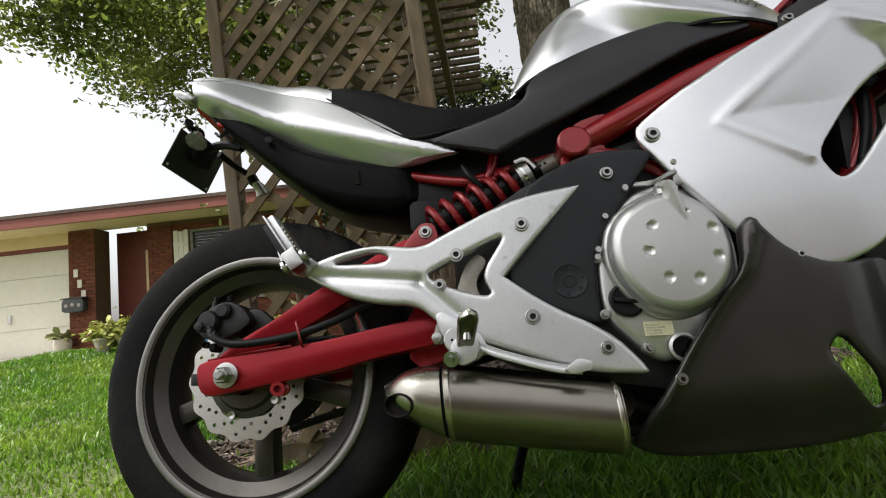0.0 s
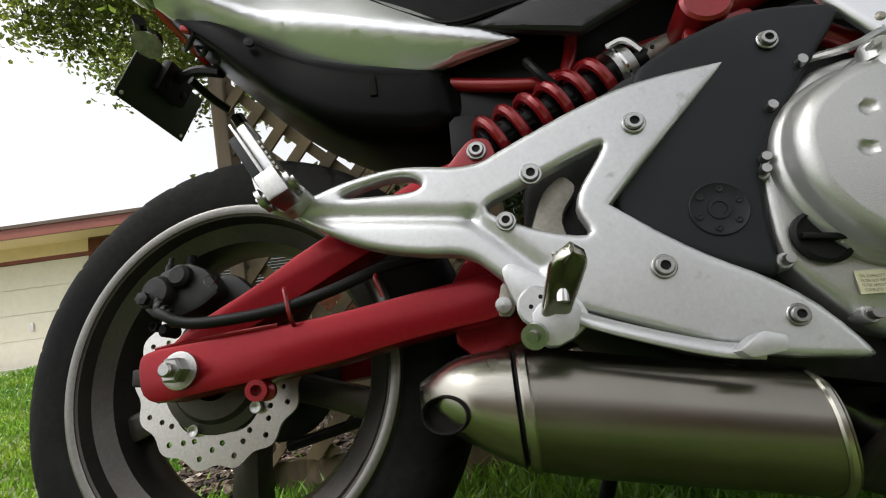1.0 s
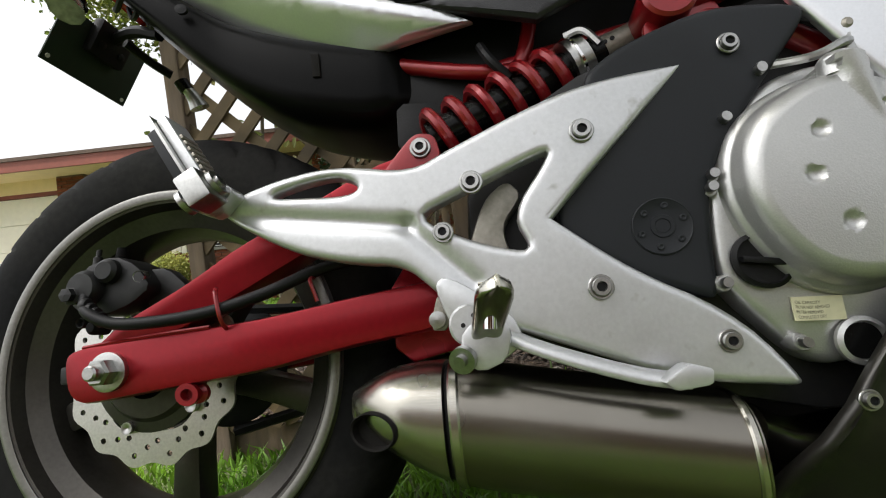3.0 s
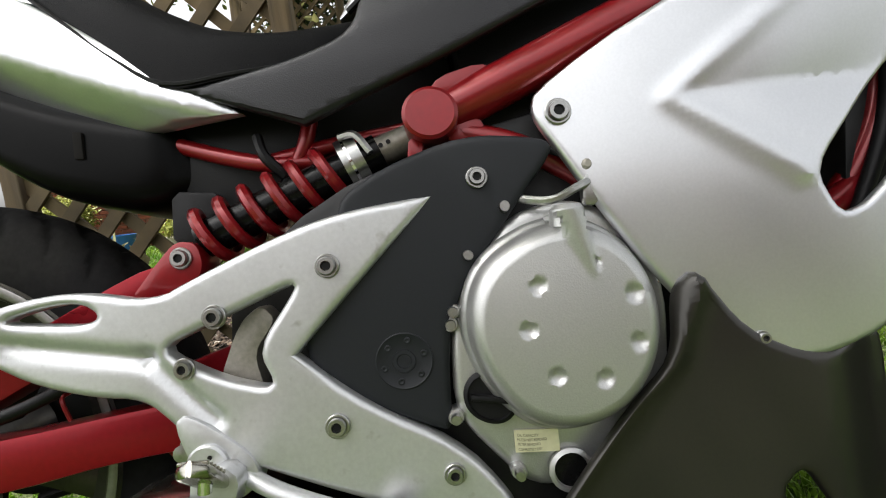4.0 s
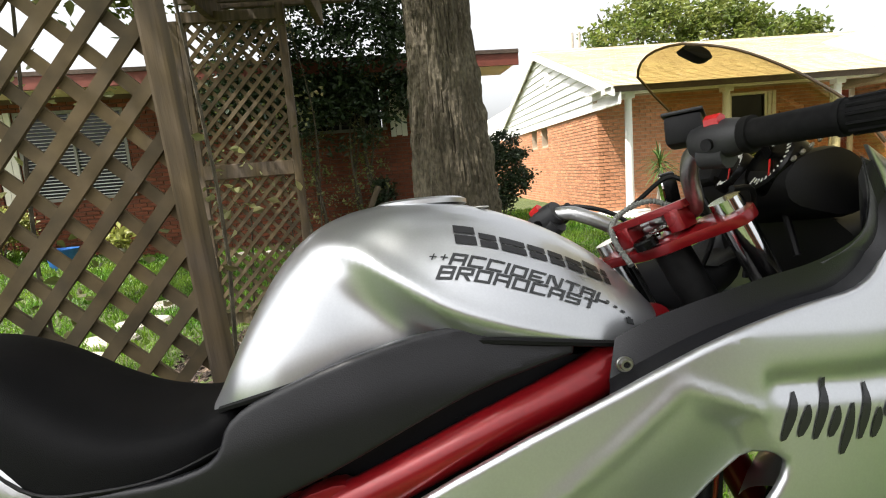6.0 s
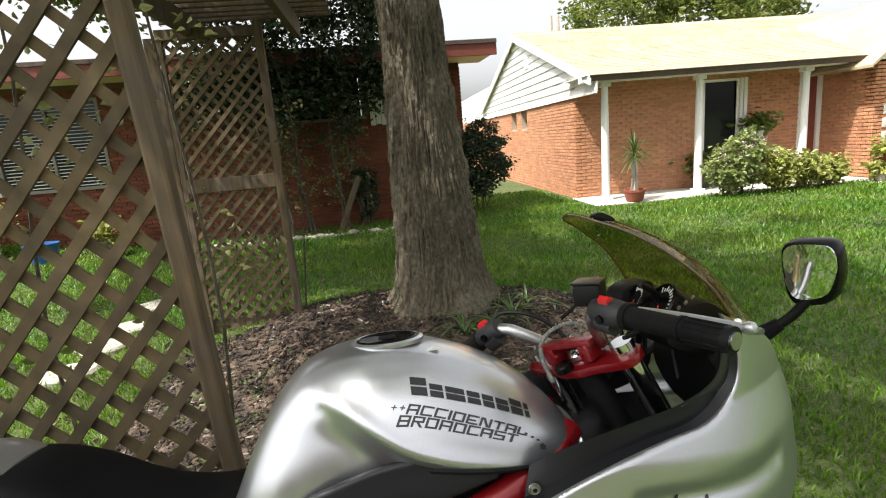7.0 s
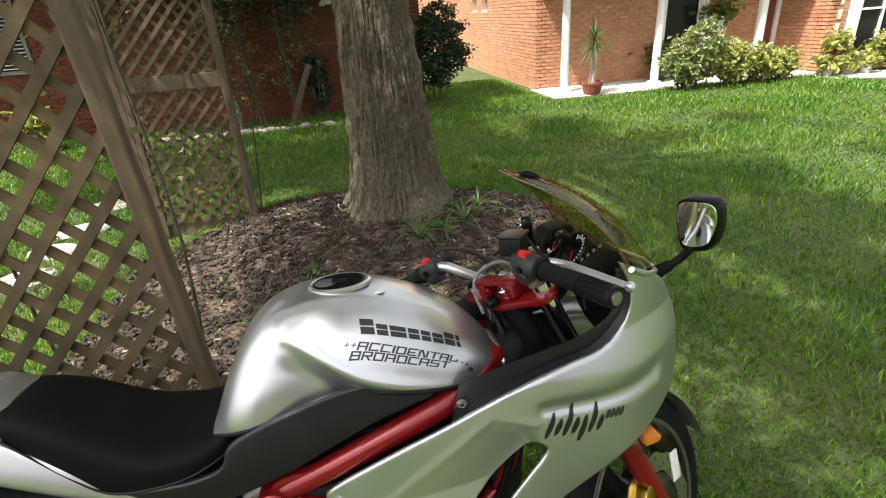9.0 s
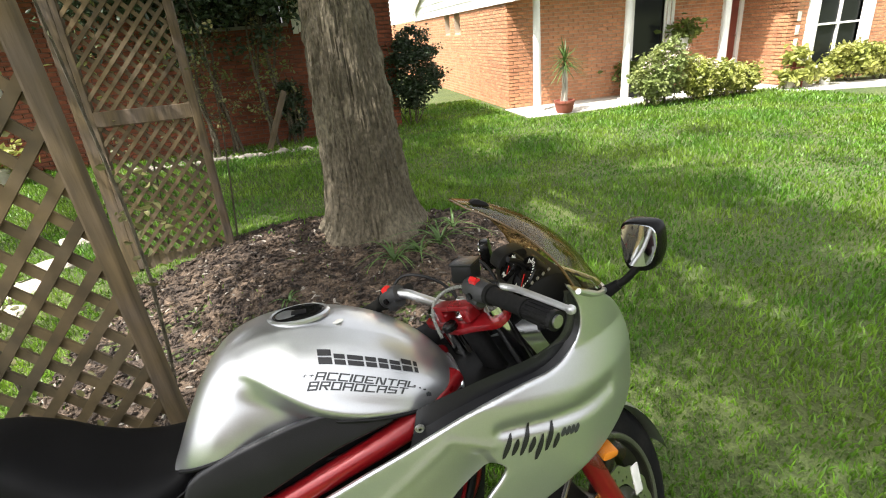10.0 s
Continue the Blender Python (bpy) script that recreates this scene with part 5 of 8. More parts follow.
part("banjo_bolt", lathe([(0.011, 0), (0.011, -0.008), (0.008, -0.009), (0.008, -0.016), (0.0005, -0.017)], (-0.062, -0.134, 0.402), "y", 6), M["dark_metal"], cal, smooth=False)
part("bleed_nipple", lathe([(0.005, 0), (0.005, 0.016), (0.003, 0.018), (0.003, 0.026), (0.0005, 0.027)], (-0.052, -0.118, 0.432), "z", 10), M["dark_metal"], cal)
part("bleed_cap", lathe([(0.0055, 0), (0.005, 0.012), (0.0005, 0.013)], (-0.026, -0.115, 0.446), "z", 10), M["rubber"], cal)
part("mount_arm", prism(rounded([(0.0, 0.43), (0.025, 0.43), (0.045, 0.41), (0.065, 0.39), (0.03, 0.375), (0.0, 0.385)], 0.2, 1), -0.105, -0.085, 0.004), M["dark_metal"], cal)
hex_bolt(cal, "caliper_bolt", (0.008, -0.118, 0.418), 0.0075, M["bolt"], False, True)
hex_bolt(cal, "caliper_bolt", (-0.062, -0.118, 0.372), 0.006, M["dark_metal"], False, True)
part("slide_pin", lathe([(0.008, 0), (0.008, -0.02), (0.005, -0.024), (0.0005, -0.024)], (-0.045, -0.11, 0.365), "y", 12), M["rubber"], cal)

# ---- chain and sprocket on the far side
part("sprocket", moved(lathe([(0.02, 0), (0.09, 0), (0.094, 0.003), (0.09, 0.006), (0.02, 0.006)], (0, 0, 0), "y", 44), Matrix.Translation(REAR + Vector((0, 0.085, 0)))), M["dark_metal"], bike)
part("chain", merged(tube([(0.0, 0.09, 0.39), (0.3, 0.09, 0.385), (0.46, 0.09, 0.38)], 0.008, 6, 3), tube([(0.0, 0.09, 0.212), (0.3, 0.09, 0.30), (0.46, 0.09, 0.33)], 0.008, 6, 3)), M["dark_metal"], bike)

# ---- shock absorber
LO, HI = Vector((0.320, -0.105, 0.545)), Vector((0.585, -0.095, 0.652))
AX = (HI - LO).normalized()


def along_shock(t):
    return LO + (HI - LO) * t


shock = part("shock_absorber", tube([along_shock(0.05), along_shock(0.80)], 0.021, 20, 1), M["black_gloss"], bike, "black damper with red coil spring")
coil = []
side1 = AX.orthogonal().normalized()
side2 = AX.cross(side1)
for k in range(6 * 16 + 1):
    a = 2 * math.pi * k / 16
    t = 0.06 + 0.60 * k / (6 * 16)
    coil.append(along_shock(t) + 0.030 * (math.cos(a) * side1 + math.sin(a) * side2))
part("spring", tube(coil, 0.0068, 8, 1), M["red"], shock, "glossy red coil spring")
part("collar", tube([along_shock(0.66), along_shock(0.70), along_shock(0.735)], 0.031, 20, 1), M["bolt"], shock, "silver preload collar")
part("collar", tube([along_shock(0.685), along_shock(0.695)], 0.0335, 20, 1), M["chrome"], shock)
part("mount_eye", tube([along_shock(0.74), along_shock(0.80), along_shock(0.97)], 0.017, 16, 1), M["grey_cast"], shock)
for k in (0, 1):
    part("mount_hole", lathe([(0.0025, 0), (0.0025, -0.002), (0.0005, -0.002)], along_shock(0.81 + 0.03 * k) + Vector((0.0, -0.0165, 0.002)), "y", 8), M["black"], shock)
part("damper_clip", tube([along_shock(0.70) + Vector((-0.012, -0.02, 0.026)), along_shock(0.72) + Vector((0, -0.03, 0.022)), along_shock(0.73) + Vector((0.012, -0.033, 0.0))], 0.004, 6), M["bolt"], shock)
mount = part("shock_mount", prism(rounded([(0.262, 0.488), (0.296, 0.528), (0.318, 0.55), (0.340, 0.546), (0.346, 0.52), (0.33, 0.495)], 0.2, 2), -0.135, -0.09, 0.005), M["red"], bike, "red shock mounting bracket")
hex_bolt(mount, "mount_bolt", (0.324, -0.136, 0.531), 0.0085, M["bolt"], True, True)

# ---- silver footrest bracket and dark pivot cover
bracket_line = rounded([(0.586, 0.566), (0.513, 0.559), (0.452, 0.545), (0.357, 0.508), (0.318, 0.490), (0.253, 0.505), (0.209, 0.505), (0.158, 0.496), (0.118, 0.478), (0.131, 0.462), (0.193, 0.424), (0.257, 0.405),
                        (0.303, 0.400), (0.33, 0.374), (0.35, 0.351), (0.412, 0.325), (0.482, 0.296), (0.532, 0.276), (0.593, 0.263), (0.634, 0.263), (0.637, 0.273), (0.585, 0.331), (0.513, 0.371), (0.447, 0.427), (0.512, 0.491)],
                       0.25, 2, keep=(0, 23))
gap_a = rounded([(0.166, 0.483), (0.205, 0.493), (0.247, 0.496), (0.268, 0.482), (0.255, 0.474), (0.21, 0.478)], 0.25, 2)
gap_b = rounded([(0.318, 0.444), (0.364, 0.462), (0.448, 0.494), (0.452, 0.489), (0.411, 0.436), (0.428, 0.397), (0.376, 0.412)], 0.2, 2)


def bracket_depth(x, z):
    y = -0.186 + 0.012 * ease(x, 0.45, 0.64) + 0.006 * ease(0.30 - x, 0.0, 0.2)
    for (xa, za), (xb, zb) in (((0.135, 0.468), (0.31, 0.437)), ((0.31, 0.437), (0.37, 0.375))):
        k = max(0, min(1, ((x - xa) * (xb - xa) + (z - za) * (zb - za)) / ((xb - xa) ** 2 + (zb - za) ** 2)))
        d = math.hypot(x - xa - k * (xb - xa), z - za - k * (zb - za))
        y += 0.005 * math.exp(-(d / 0.0078) ** 2)
    return y


foot = part("footrest_bracket", shaped_panel(bracket_line, bracket_depth, 0.014, 0.0042, [gap_a[::-1], gap_b[::-1]], 0.007), M["bracket"], bike, "scuffed silver alloy footrest bracket")
for name, x, z in (("a", 0.484, 0.507), ("b", 0.376, 0.470), ("c", 0.345, 0.425), ("d", 0.481, 0.359), ("e", 0.582, 0.302)):
    big = 0.0085 if name in "abd" else 0.0075
    hex_bolt(foot, "socket_bolt", (x, bracket_depth(x, z) - 0.0005, z), big, M["bolt"], True, True)
cover_line = rounded([(0.490, 0.566), (0.535, 0.596), (0.615, 0.622), (0.690, 0.612), (0.699, 0.597), (0.651, 0.543), (0.612, 0.485), (0.594, 0.448), (0.586, 0.40), (0.584, 0.341), (0.573, 0.341), (0.515, 0.368), (0.440, 0.428), (0.50, 0.50)],
                     0.22, 2, keep=())
plate = part("pivot_cover", shaped_panel(cover_line, lambda x, z: -0.172 - 0.003 * ease(z, 0.4, 0.6), 0.012, 0.012, [], 0.007), M["charcoal"], bike, "charcoal satin pivot cover plate")
hex_bolt(plate, "socket_bolt", (0.625, -0.176, 0.578), 0.0075, M["bolt"], True, True)
part("boss", lathe([(0.027, 0.001), (0.027, -0.0008), (0.026, -0.0012), (0.025, -0.0005), (0.011, -0.0005), (0.0105, -0.0016), (0.007, -0.0016), (0.0065, -0.0006), (0.0005, -0.0006)], (0.545, -0.1725, 0.410), "y", 40), M["charcoal"], plate)
for k in range(6):
    a = 2 * math.pi * k / 6 + 0.3
    part("boss_stud", lathe([(0.0034, 0.0), (0.0034, -0.0006), (0.0022, -0.0009), (0.0005, -0.0002)], (0.545 + 0.0195 * math.cos(a), -0.1733, 0.410 + 0.0195 * math.sin(a)), "y", 10), M["charcoal"], plate)

# footrests and pedal
ped = part("brake_pedal", tube([(0.372, -0.178, 0.338), (0.41, -0.192, 0.316), (0.455, -0.197, 0.297), (0.505, -0.198, 0.280), (0.538, -0.200, 0.274)], 0.0085, 10, 6, 0.55), M["bracket"], bike, "scratched silver brake pedal")
part("pedal_pad", prism(rounded([(0.512, 0.277), (0.532, 0.290), (0.550, 0.284), (0.548, 0.272), (0.52, 0.269)], 0.12, 1), -0.222, -0.196, 0.0015), M["bracket"], ped)
hanger = part("peg_hanger", prism(rounded([(0.33, 0.376), (0.345, 0.385), (0.40, 0.345), (0.41, 0.318), (0.385, 0.300), (0.355, 0.312)], 0.2, 2), -0.19, -0.165, 0.004), M["bracket"], bike)
part("pivot_disc", lathe([(0.019, 0), (0.019, -0.004), (0.017, -0.006), (0.0005, -0.006)], (0.362, -0.19, 0.337), "y", 28), M["bracket"], hanger)
rings = []
for j in range(15):
    t = j / 14
    c = Vector((0.373, -0.196, 0.320)).lerp(Vector((0.391, -0.282, 0.364)), t)
    w = (0.0125 + 0.0035 * t) * math.sqrt(max(0.02, 1 - max(0.0, t - 0.78) ** 2 / 0.0485))
    ring = []
    for k in range(24):
        a = 2 * math.pi * k / 24
        dip = 0.004 * max(0.0, -math.sin(a)) * (1 - abs(math.cos(a))) * (t > 0.08)
        ring.append(c + Vector((w * math.cos(a), 0.003 * math.sin(a), 0.0065 * math.copysign(abs(math.sin(a)) ** 0.6, math.sin(a)) + dip)))
    rings.append(ring)
peg = part("rider_footrest", loft(rings), M["peg"], bike, "worn polished alloy rider footrest")
part("peg_hinge", prism(rounded([(0.352, 0.306), (0.356, 0.334), (0.385, 0.343), (0.399, 0.330), (0.392, 0.304), (0.370, 0.296)], 0.2, 1), -0.214, -0.190, 0.003), M["bracket"], peg)
part("peg_stud", tube([(0.381, -0.240, 0.331), (0.382, -0.240, 0.341)], 0.0058, 14, 1), M["chrome"], peg)
part("peg_washer", tube([(0.356, -0.214, 0.309), (0.354, -0.221, 0.307)], 0.0115, 20, 1), M["bolt"], peg)
part("peg_pin", tube([(0.356, -0.218, 0.309), (0.352, -0.226, 0.306)], 0.0055, 10, 1), M["bolt"], peg)
for k in range(6):
    q = Vector((0.373, -0.196, 0.320)).lerp(Vector((0.391, -0.282, 0.364)), 0.30 + 0.11 * k)
    part("peg_rib", box(q.x - 0.012, q.x + 0.012, q.y - 0.002, q.y + 0.002, q.z + 0.0055, q.z + 0.009, 0.001), M["peg"], peg)
for dx, dz in ((0.004, 0.008), (-0.006, 0.0)):
    # two dark discs painted in place of the shade in the holes
    part("disc_hole", lathe([(0.0022, 0), (0.0022, -0.0004), (0.0005, -0.0004)], (0.362 + dx, -0.1961, 0.337 + dz), "y", 10), M["hole_shade"], hanger)
part("spring_bolt", lathe([(0.008, 0), (0.008, -0.006), (0.0005, -0.007)], (0.331, -0.172, 0.345), "y", 14), M["bolt"], hanger)
part("tab", prism(rounded([(0.322, 0.336), (0.333, 0.372), (0.345, 0.362), (0.34, 0.334)], 0.2, 1), -0.172, -0.166, 0.001), M["grey_cast"], hanger)
pil = part("passenger_footrest", prism(rounded([(0.078, 0.560), (0.086, 0.565), (0.112, 0.522), (0.130, 0.500), (0.150, 0.487), (0.128, 0.462), (0.104, 0.472), (0.090, 0.505)], 0.15, 2), -0.205, -0.180, 0.004), M["bracket"], bike, "silver passenger footrest folded upright")


def folded(u0, u1, v0, v1):
    """A slab of the folded footrest: u runs up from its hinge, v across it."""
    return [(0.121 - 0.52 * u + 0.854 * v, 0.490 + 0.854 * u + 0.52 * v) for u, v in ((u0, v0), (u1, v0), (u1, v1), (u0, v1))]


part("footrest_pad", prism(folded(0.004, 0.076, -0.013, -0.003), -0.224, -0.196, 0.002), M["charcoal"], pil, "dark rubber pad")
part("footrest_blade", prism(folded(0.0, 0.090, -0.003, 0.0), -0.226, -0.182, 0.001), M["bolt"], pil)
part("footrest_blade", prism(folded(-0.004, 0.086, 0.0, 0.011), -0.220, -0.182, 0.003), M["bracket"], pil)
for k in range(7):
    part("grip_tooth", prism(folded(0.006 + 0.008 * k, 0.011 + 0.008 * k, 0.010, 0.0135), -0.217, -0.190, 0.001), M["grey_cast"], pil)
part("hinge_block", prism(folded(-0.026, 0.008, -0.010, 0.013), -0.238, -0.205, 0.003), M["bolt"], pil, "bare alloy hinge block")
for v0 in (-0.017, 0.016):
    axis = Vector((0.854, 0, 0.52))
    at = Vector((0.121, -0.216, 0.490)) + axis * v0 + Vector((-0.52, 0, 0.854)) * -0.008
    part("hinge_washer", tube([at - axis * 0.0025, at + axis * 0.0025], 0.0135, 18, 1), M["bolt"], pil)
    part("hinge_pin", tube([at - axis * 0.005, at + axis * 0.005], 0.0065, 12, 1), M["bolt"], pil)

# ---- engine
case = part("engine", prism(rounded([(0.36, 0.36), (0.46, 0.29), (0.62, 0.24), (0.86, 0.24), (0.93, 0.40), (0.93, 0.62), (0.74, 0.66), (0.60, 0.63), (0.47, 0.58), (0.37, 0.50)], 0.2, 1), -0.135, 0.135, 0.01), M["dark_metal"], bike, "dark engine block behind the covers")
gasket = rounded([(0.653, 0.546), (0.61, 0.494), (0.590, 0.436), (0.587, 0.35), (0.641, 0.292), (0.672, 0.280), (0.74, 0.30), (0.79, 0.36), (0.80, 0.46), (0.77, 0.53), (0.71, 0.556)], 0.2, 2)
base = part("cover_base", shaped_panel(gasket, lambda x, z: -0.168 + 0.010 * ease(z, 0.34, 0.28), 0.035, 0.02, [], 0.010), M["cast"], case, "silver cast engine side cover")
C0 = (0.692, 0.440)
dents = [(0.658, 0.441), (0.678, 0.399), (0.719, 0.393), (0.752, 0.422), (0.751, 0.465), (0.668, 0.479), (0.716, 0.494)]


def clutch_cover():
    prof = [(0.100, -0.160), (0.099, -0.174), (0.096, -0.180), (0.094, -0.181), (0.092, -0.184), (0.0905, -0.198), (0.086, -0.206), (0.078, -0.211)]
    prof += [(0.078 - 0.0026 * k, -0.211 - 0.003 * math.sin(0.5 * math.pi * k / 29)) for k in range(1, 30)]
    rings = []
    for r, y in prof:
        ring = []
        for k in range(132):
            a = 2 * math.pi * k / 132
            x, z = C0[0] + r * 0.93 * math.cos(a), C0[1] + r * math.sin(a)
            yy = y
            for dx, dz in dents:
                d = math.hypot(x - dx, z - dz)
                if d < 0.0075:
                    yy += 0.0042 * math.sqrt(1 - (d / 0.0075) ** 2)
            # the cable boss that runs down from the top
            q = ((x - 0.700) * 0.30 + (z - 0.540) * -0.954)
            off = abs((x - 0.700) * 0.954 + (z - 0.540) * 0.30)
            wd = 0.013 * (1 - q / 0.085)
            if -0.02 < q < 0.08 and off < wd and r > 0.02:
                yy = min(yy, -0.213 + 0.002 * q / 0.08 - 0.007 * (1 - (off / wd) ** 2) * (1 - q / 0.08))
            ring.append((x, yy, z))
        rings.append(ring)
    return loft(rings)


part("clutch_cover", clutch_cover(), M["cast"], base, "round silver clutch cover with dimples")
part("cable_boss", lathe([(0.016, 0), (0.0155, 0.014), (0.012, 0.018), (0.0005, 0.018)], (0.700, -0.196, 0.528), "z", 20), M["cast"], base)
for x, z in ((0.648, 0.551), (0.612, 0.505), (0.594, 0.452), (0.591, 0.440), (0.588, 0.352), (0.641, 0.302)):
    hex_bolt(base, "cover_bolt", (x, -0.172, z), 0.0050, M["bolt"], False, False)
    part("bolt_boss", lathe([(0.0078, 0.02), (0.0078, 0.0), (0.0068, -0.002), (0.0005, -0.002)], (x, -0.170, z), "y", 16), M["cast"], base)
part("oil_filler_cap", lathe([(0.0245, 0.0), (0.0245, -0.004), (0.021, -0.006), (0.020, -0.003), (0.0005, -0.003)], (0.621, -0.172, 0.371), "y", 32), M["black"], base, "black oil filler cap")
part("cap_grip", box(0.603, 0.639, -0.183, -0.172, 0.368, 0.374, 0.002), M["black"], base)
glass = part("sight_glass", lathe([(0.021, 0), (0.021, -0.005), (0.017, -0.007), (0.0165, -0.002), (0.0005, -0.002)], (0.690, -0.166, 0.301), "y", 28), M["cast"], base)
part("sight_lens", lathe([(0.0155, 0), (0.0155, -0.003), (0.0005, -0.003)], (0.690, -0.1665, 0.301), "y", 24), M["black_gloss"], glass)
lab = part("oil_label", box(0.640, 0.681, -0.1705, -0.1690, 0.320, 0.341, 0), M["label"], base, "small silver oil capacity label", smooth=False)
for k, line in enumerate(("OIL CAPACITY", "FILTER NOT REMOVED", "FILTER REMOVED", "COMPLETELY DRY")):
    tm = text_mesh(line, 0.0026, width=(0.020, 0.027, 0.021, 0.022)[k])
    for v in tm.verts:
        v.co = (0.6425 + v.co.x, -0.1708, 0.3355 - k * 0.0042 + v.co.y)
    part("writing", tm, M["letter"], lab, smooth=False)
part("clutch_lever", tube([(0.664, -0.165, 0.562), (0.69, -0.185, 0.556), (0.715, -0.185, 0.565), (0.728, -0.175, 0.57)], 0.004, 8), M["bolt"], base)
part("cable_adjuster", lathe([(0.006, 0), (0.005, -0.002), (0.006, -0.004), (0.005, -0.006), (0.003, -0.008), (0.0005, -0.008)], (0.728, -0.172, 0.585), "y", 10), M["grey_cast"], base)
part("cable_bracket", prism(rounded([(0.722, 0.575), (0.745, 0.588), (0.75, 0.575), (0.735, 0.548), (0.722, 0.55)], 0.2, 1), -0.178, -0.165, 0.002), M["bolt"], base)
part("clutch_cable", tube([(0.728, -0.17, 0.585), (0.70, -0.16, 0.602), (0.66, -0.14, 0.617), (0.60, -0.11, 0.63)], 0.0035, 8), M["black"], base)
part("linkage", merged(prism(rounded([(0.36, 0.40), (0.385, 0.46), (0.41, 0.478), (0.425, 0.46), (0.40, 0.43), (0.41, 0.39), (0.375, 0.38)], 0.2, 2), -0.16, -0.12, 0.006)), M["grey_cast"], case, "weathered alloy linkage seen through the bracket")

# ---- muffler
can_top, can_bot = knots([(0.232, 0.292), (0.27, 0.303), (0.335, 0.306), (0.46, 0.283), (0.61, 0.251)]), knots([(0.232, 0.246), (0.27, 0.226), (0.335, 0.192), (0.46, 0.168), (0.61, 0.144)])


def can_ring(x, grow=0.0, y_half=0.068, y_mid=-0.128):
    zt, zb = can_top(x) + grow, can_bot(x) - grow
    ring = []
    for k in range(40):
        a = 2 * math.pi * k / 40
        cx, sx = math.cos(a), math.sin(a)
        ring.append((x, y_mid + (y_half + grow) * math.copysign(abs(cx) ** 0.75, cx), (zt + zb) / 2 + (zt - zb) / 2 * math.copysign(abs(sx) ** 0.8, sx)))
    return ring


muf = part("muffler", loft([can_ring(0.336 + 0.252 * k / 12) for k in range(13)]), M["steel"], bike, "brushed stainless underslung muffler")
cap_rings = []
for k in range(15):
    x = 0.236 + 0.094 * k / 14
    f = 0.30 + 0.70 * math.sin(0.5 * math.pi * min(1, (k + 0.3) / 10)) ** 0.8
    cap_rings.append([(x, -0.128 + (p[1] + 0.128) * f, (can_top(x) + can_bot(x)) / 2 + (p[2] - (can_top(x) + can_bot(x)) / 2) * min(1, 0.45 + f * 0.6)) for p in can_ring(x)])
end = part("end_cap", loft(cap_rings), M["steel_round"], muf, "rounded steel end cap")
out_m = Matrix.Translation((0.266, -0.180, 0.251)) @ pose(0, 0, 0, 0, 0, -24) @ pose(0, 0, 0, 8, 0, 0) @ Matrix.Diagonal((1.28, 1, 0.86, 1))
part("outlet", moved(lathe([(0.0205, 0.02), (0.0205, -0.006), (0.0195, -0.0075), (0.0180, -0.006), (0.0178, 0.002), (0.0005, 0.004)], (0, 0, 0), "y", 28), out_m), M["hole_shade"], end, "dark exhaust outlet")
for x0, x1 in ((0.335, 0.345), (0.578, 0.586)):
    part("band", loft([can_ring(x0, 0.001), can_ring(x0 + 0.002, 0.0028), can_ring(x1 - 0.002, 0.0028), can_ring(x1, 0.001)]), M["steel_round"], muf)
part("exhaust_pipe", tube([(0.60, -0.12, 0.22), (0.68, -0.06, 0.20), (0.80, -0.03, 0.22), (0.90, -0.05, 0.30)], 0.024, 14), M["steel"], muf)
# black ring laid into the end-cap gap in place of its shadow
part("heat_shadow_gap", tube([can_ring(0.333, -0.004)[k] for k in range(0, 40, 2)], 0.002, 5, 1), M["black"], muf)

# ---- tank
tank_top = knots([(0.508, 0.795), (0.535, 0.855), (0.58, 0.925), (0.63, 0.968), (0.70, 0.988), (0.78, 0.983), (0.86, 0.956), (0.93, 0.919), (0.99, 0.872), (1.04, 0.812)])
tank_low = knots([(0.508, 0.776), (0.54, 0.786), (0.62, 0.805), (0.70, 0.820), (0.78, 0.828), (0.86, 0.820), (0.95, 0.805), (1.04, 0.795)])
tank_wide = knots([(0.508, 0.100), (0.55, 0.134), (0.60, 0.150), (0.68, 0.164), (0.76, 0.170), (0.84, 0.168), (0.92, 0.150), (0.99, 0.115), (1.04, 0.070)])


tank_crease = knots([(0.56, 0.90), (0.62, 0.946), (0.67, 0.935), (0.71, 0.908), (0.76, 0.872), (0.81, 0.848), (0.87, 0.826), (0.93, 0.808), (1.04, 0.80)])


def tank_point(x, s, side=-1, lift=0.0):
    """A point of the tank's skin: s = 0 at the lower edge, 1 on the crown."""
    zt, zb, w = tank_top(x), tank_low(x), tank_wide(x)
    a = s * math.pi / 2
    y = w * math.cos(a) ** 0.85
    z = zb + (zt - zb) * math.sin(a) ** 0.96
    # flank falls inwards below the crease
    zc = tank_crease(x)
    d = max(0.0, zc - z)
    y -= ease(x, 0.585, 0.70) * (0.034 * ease(d, -0.006, 0.060) + 0.10 * d * 0.25)
    y += ease(x, 0.60, 0.68) * ease(1.0 - x, 0.0, 0.2) * 0.006 * math.exp(-((z - zc) / 0.014) ** 2)
    # edge of the flatter top
    y += 0.004 * math.exp(-((s - 0.80) / 0.045) ** 2) * ease(x, 0.60, 0.68) * ease(1.0 - x, 0.0, 0.15)
    # small dent in the shoulder
    y -= 0.0025 * max(0, 1 - math.hypot((x - 0.655) / 0.024, (z - 0.925) / 0.022)) ** 2
    return Vector((x, side * (y + lift * math.cos(a)), z + lift * math.sin(a)))


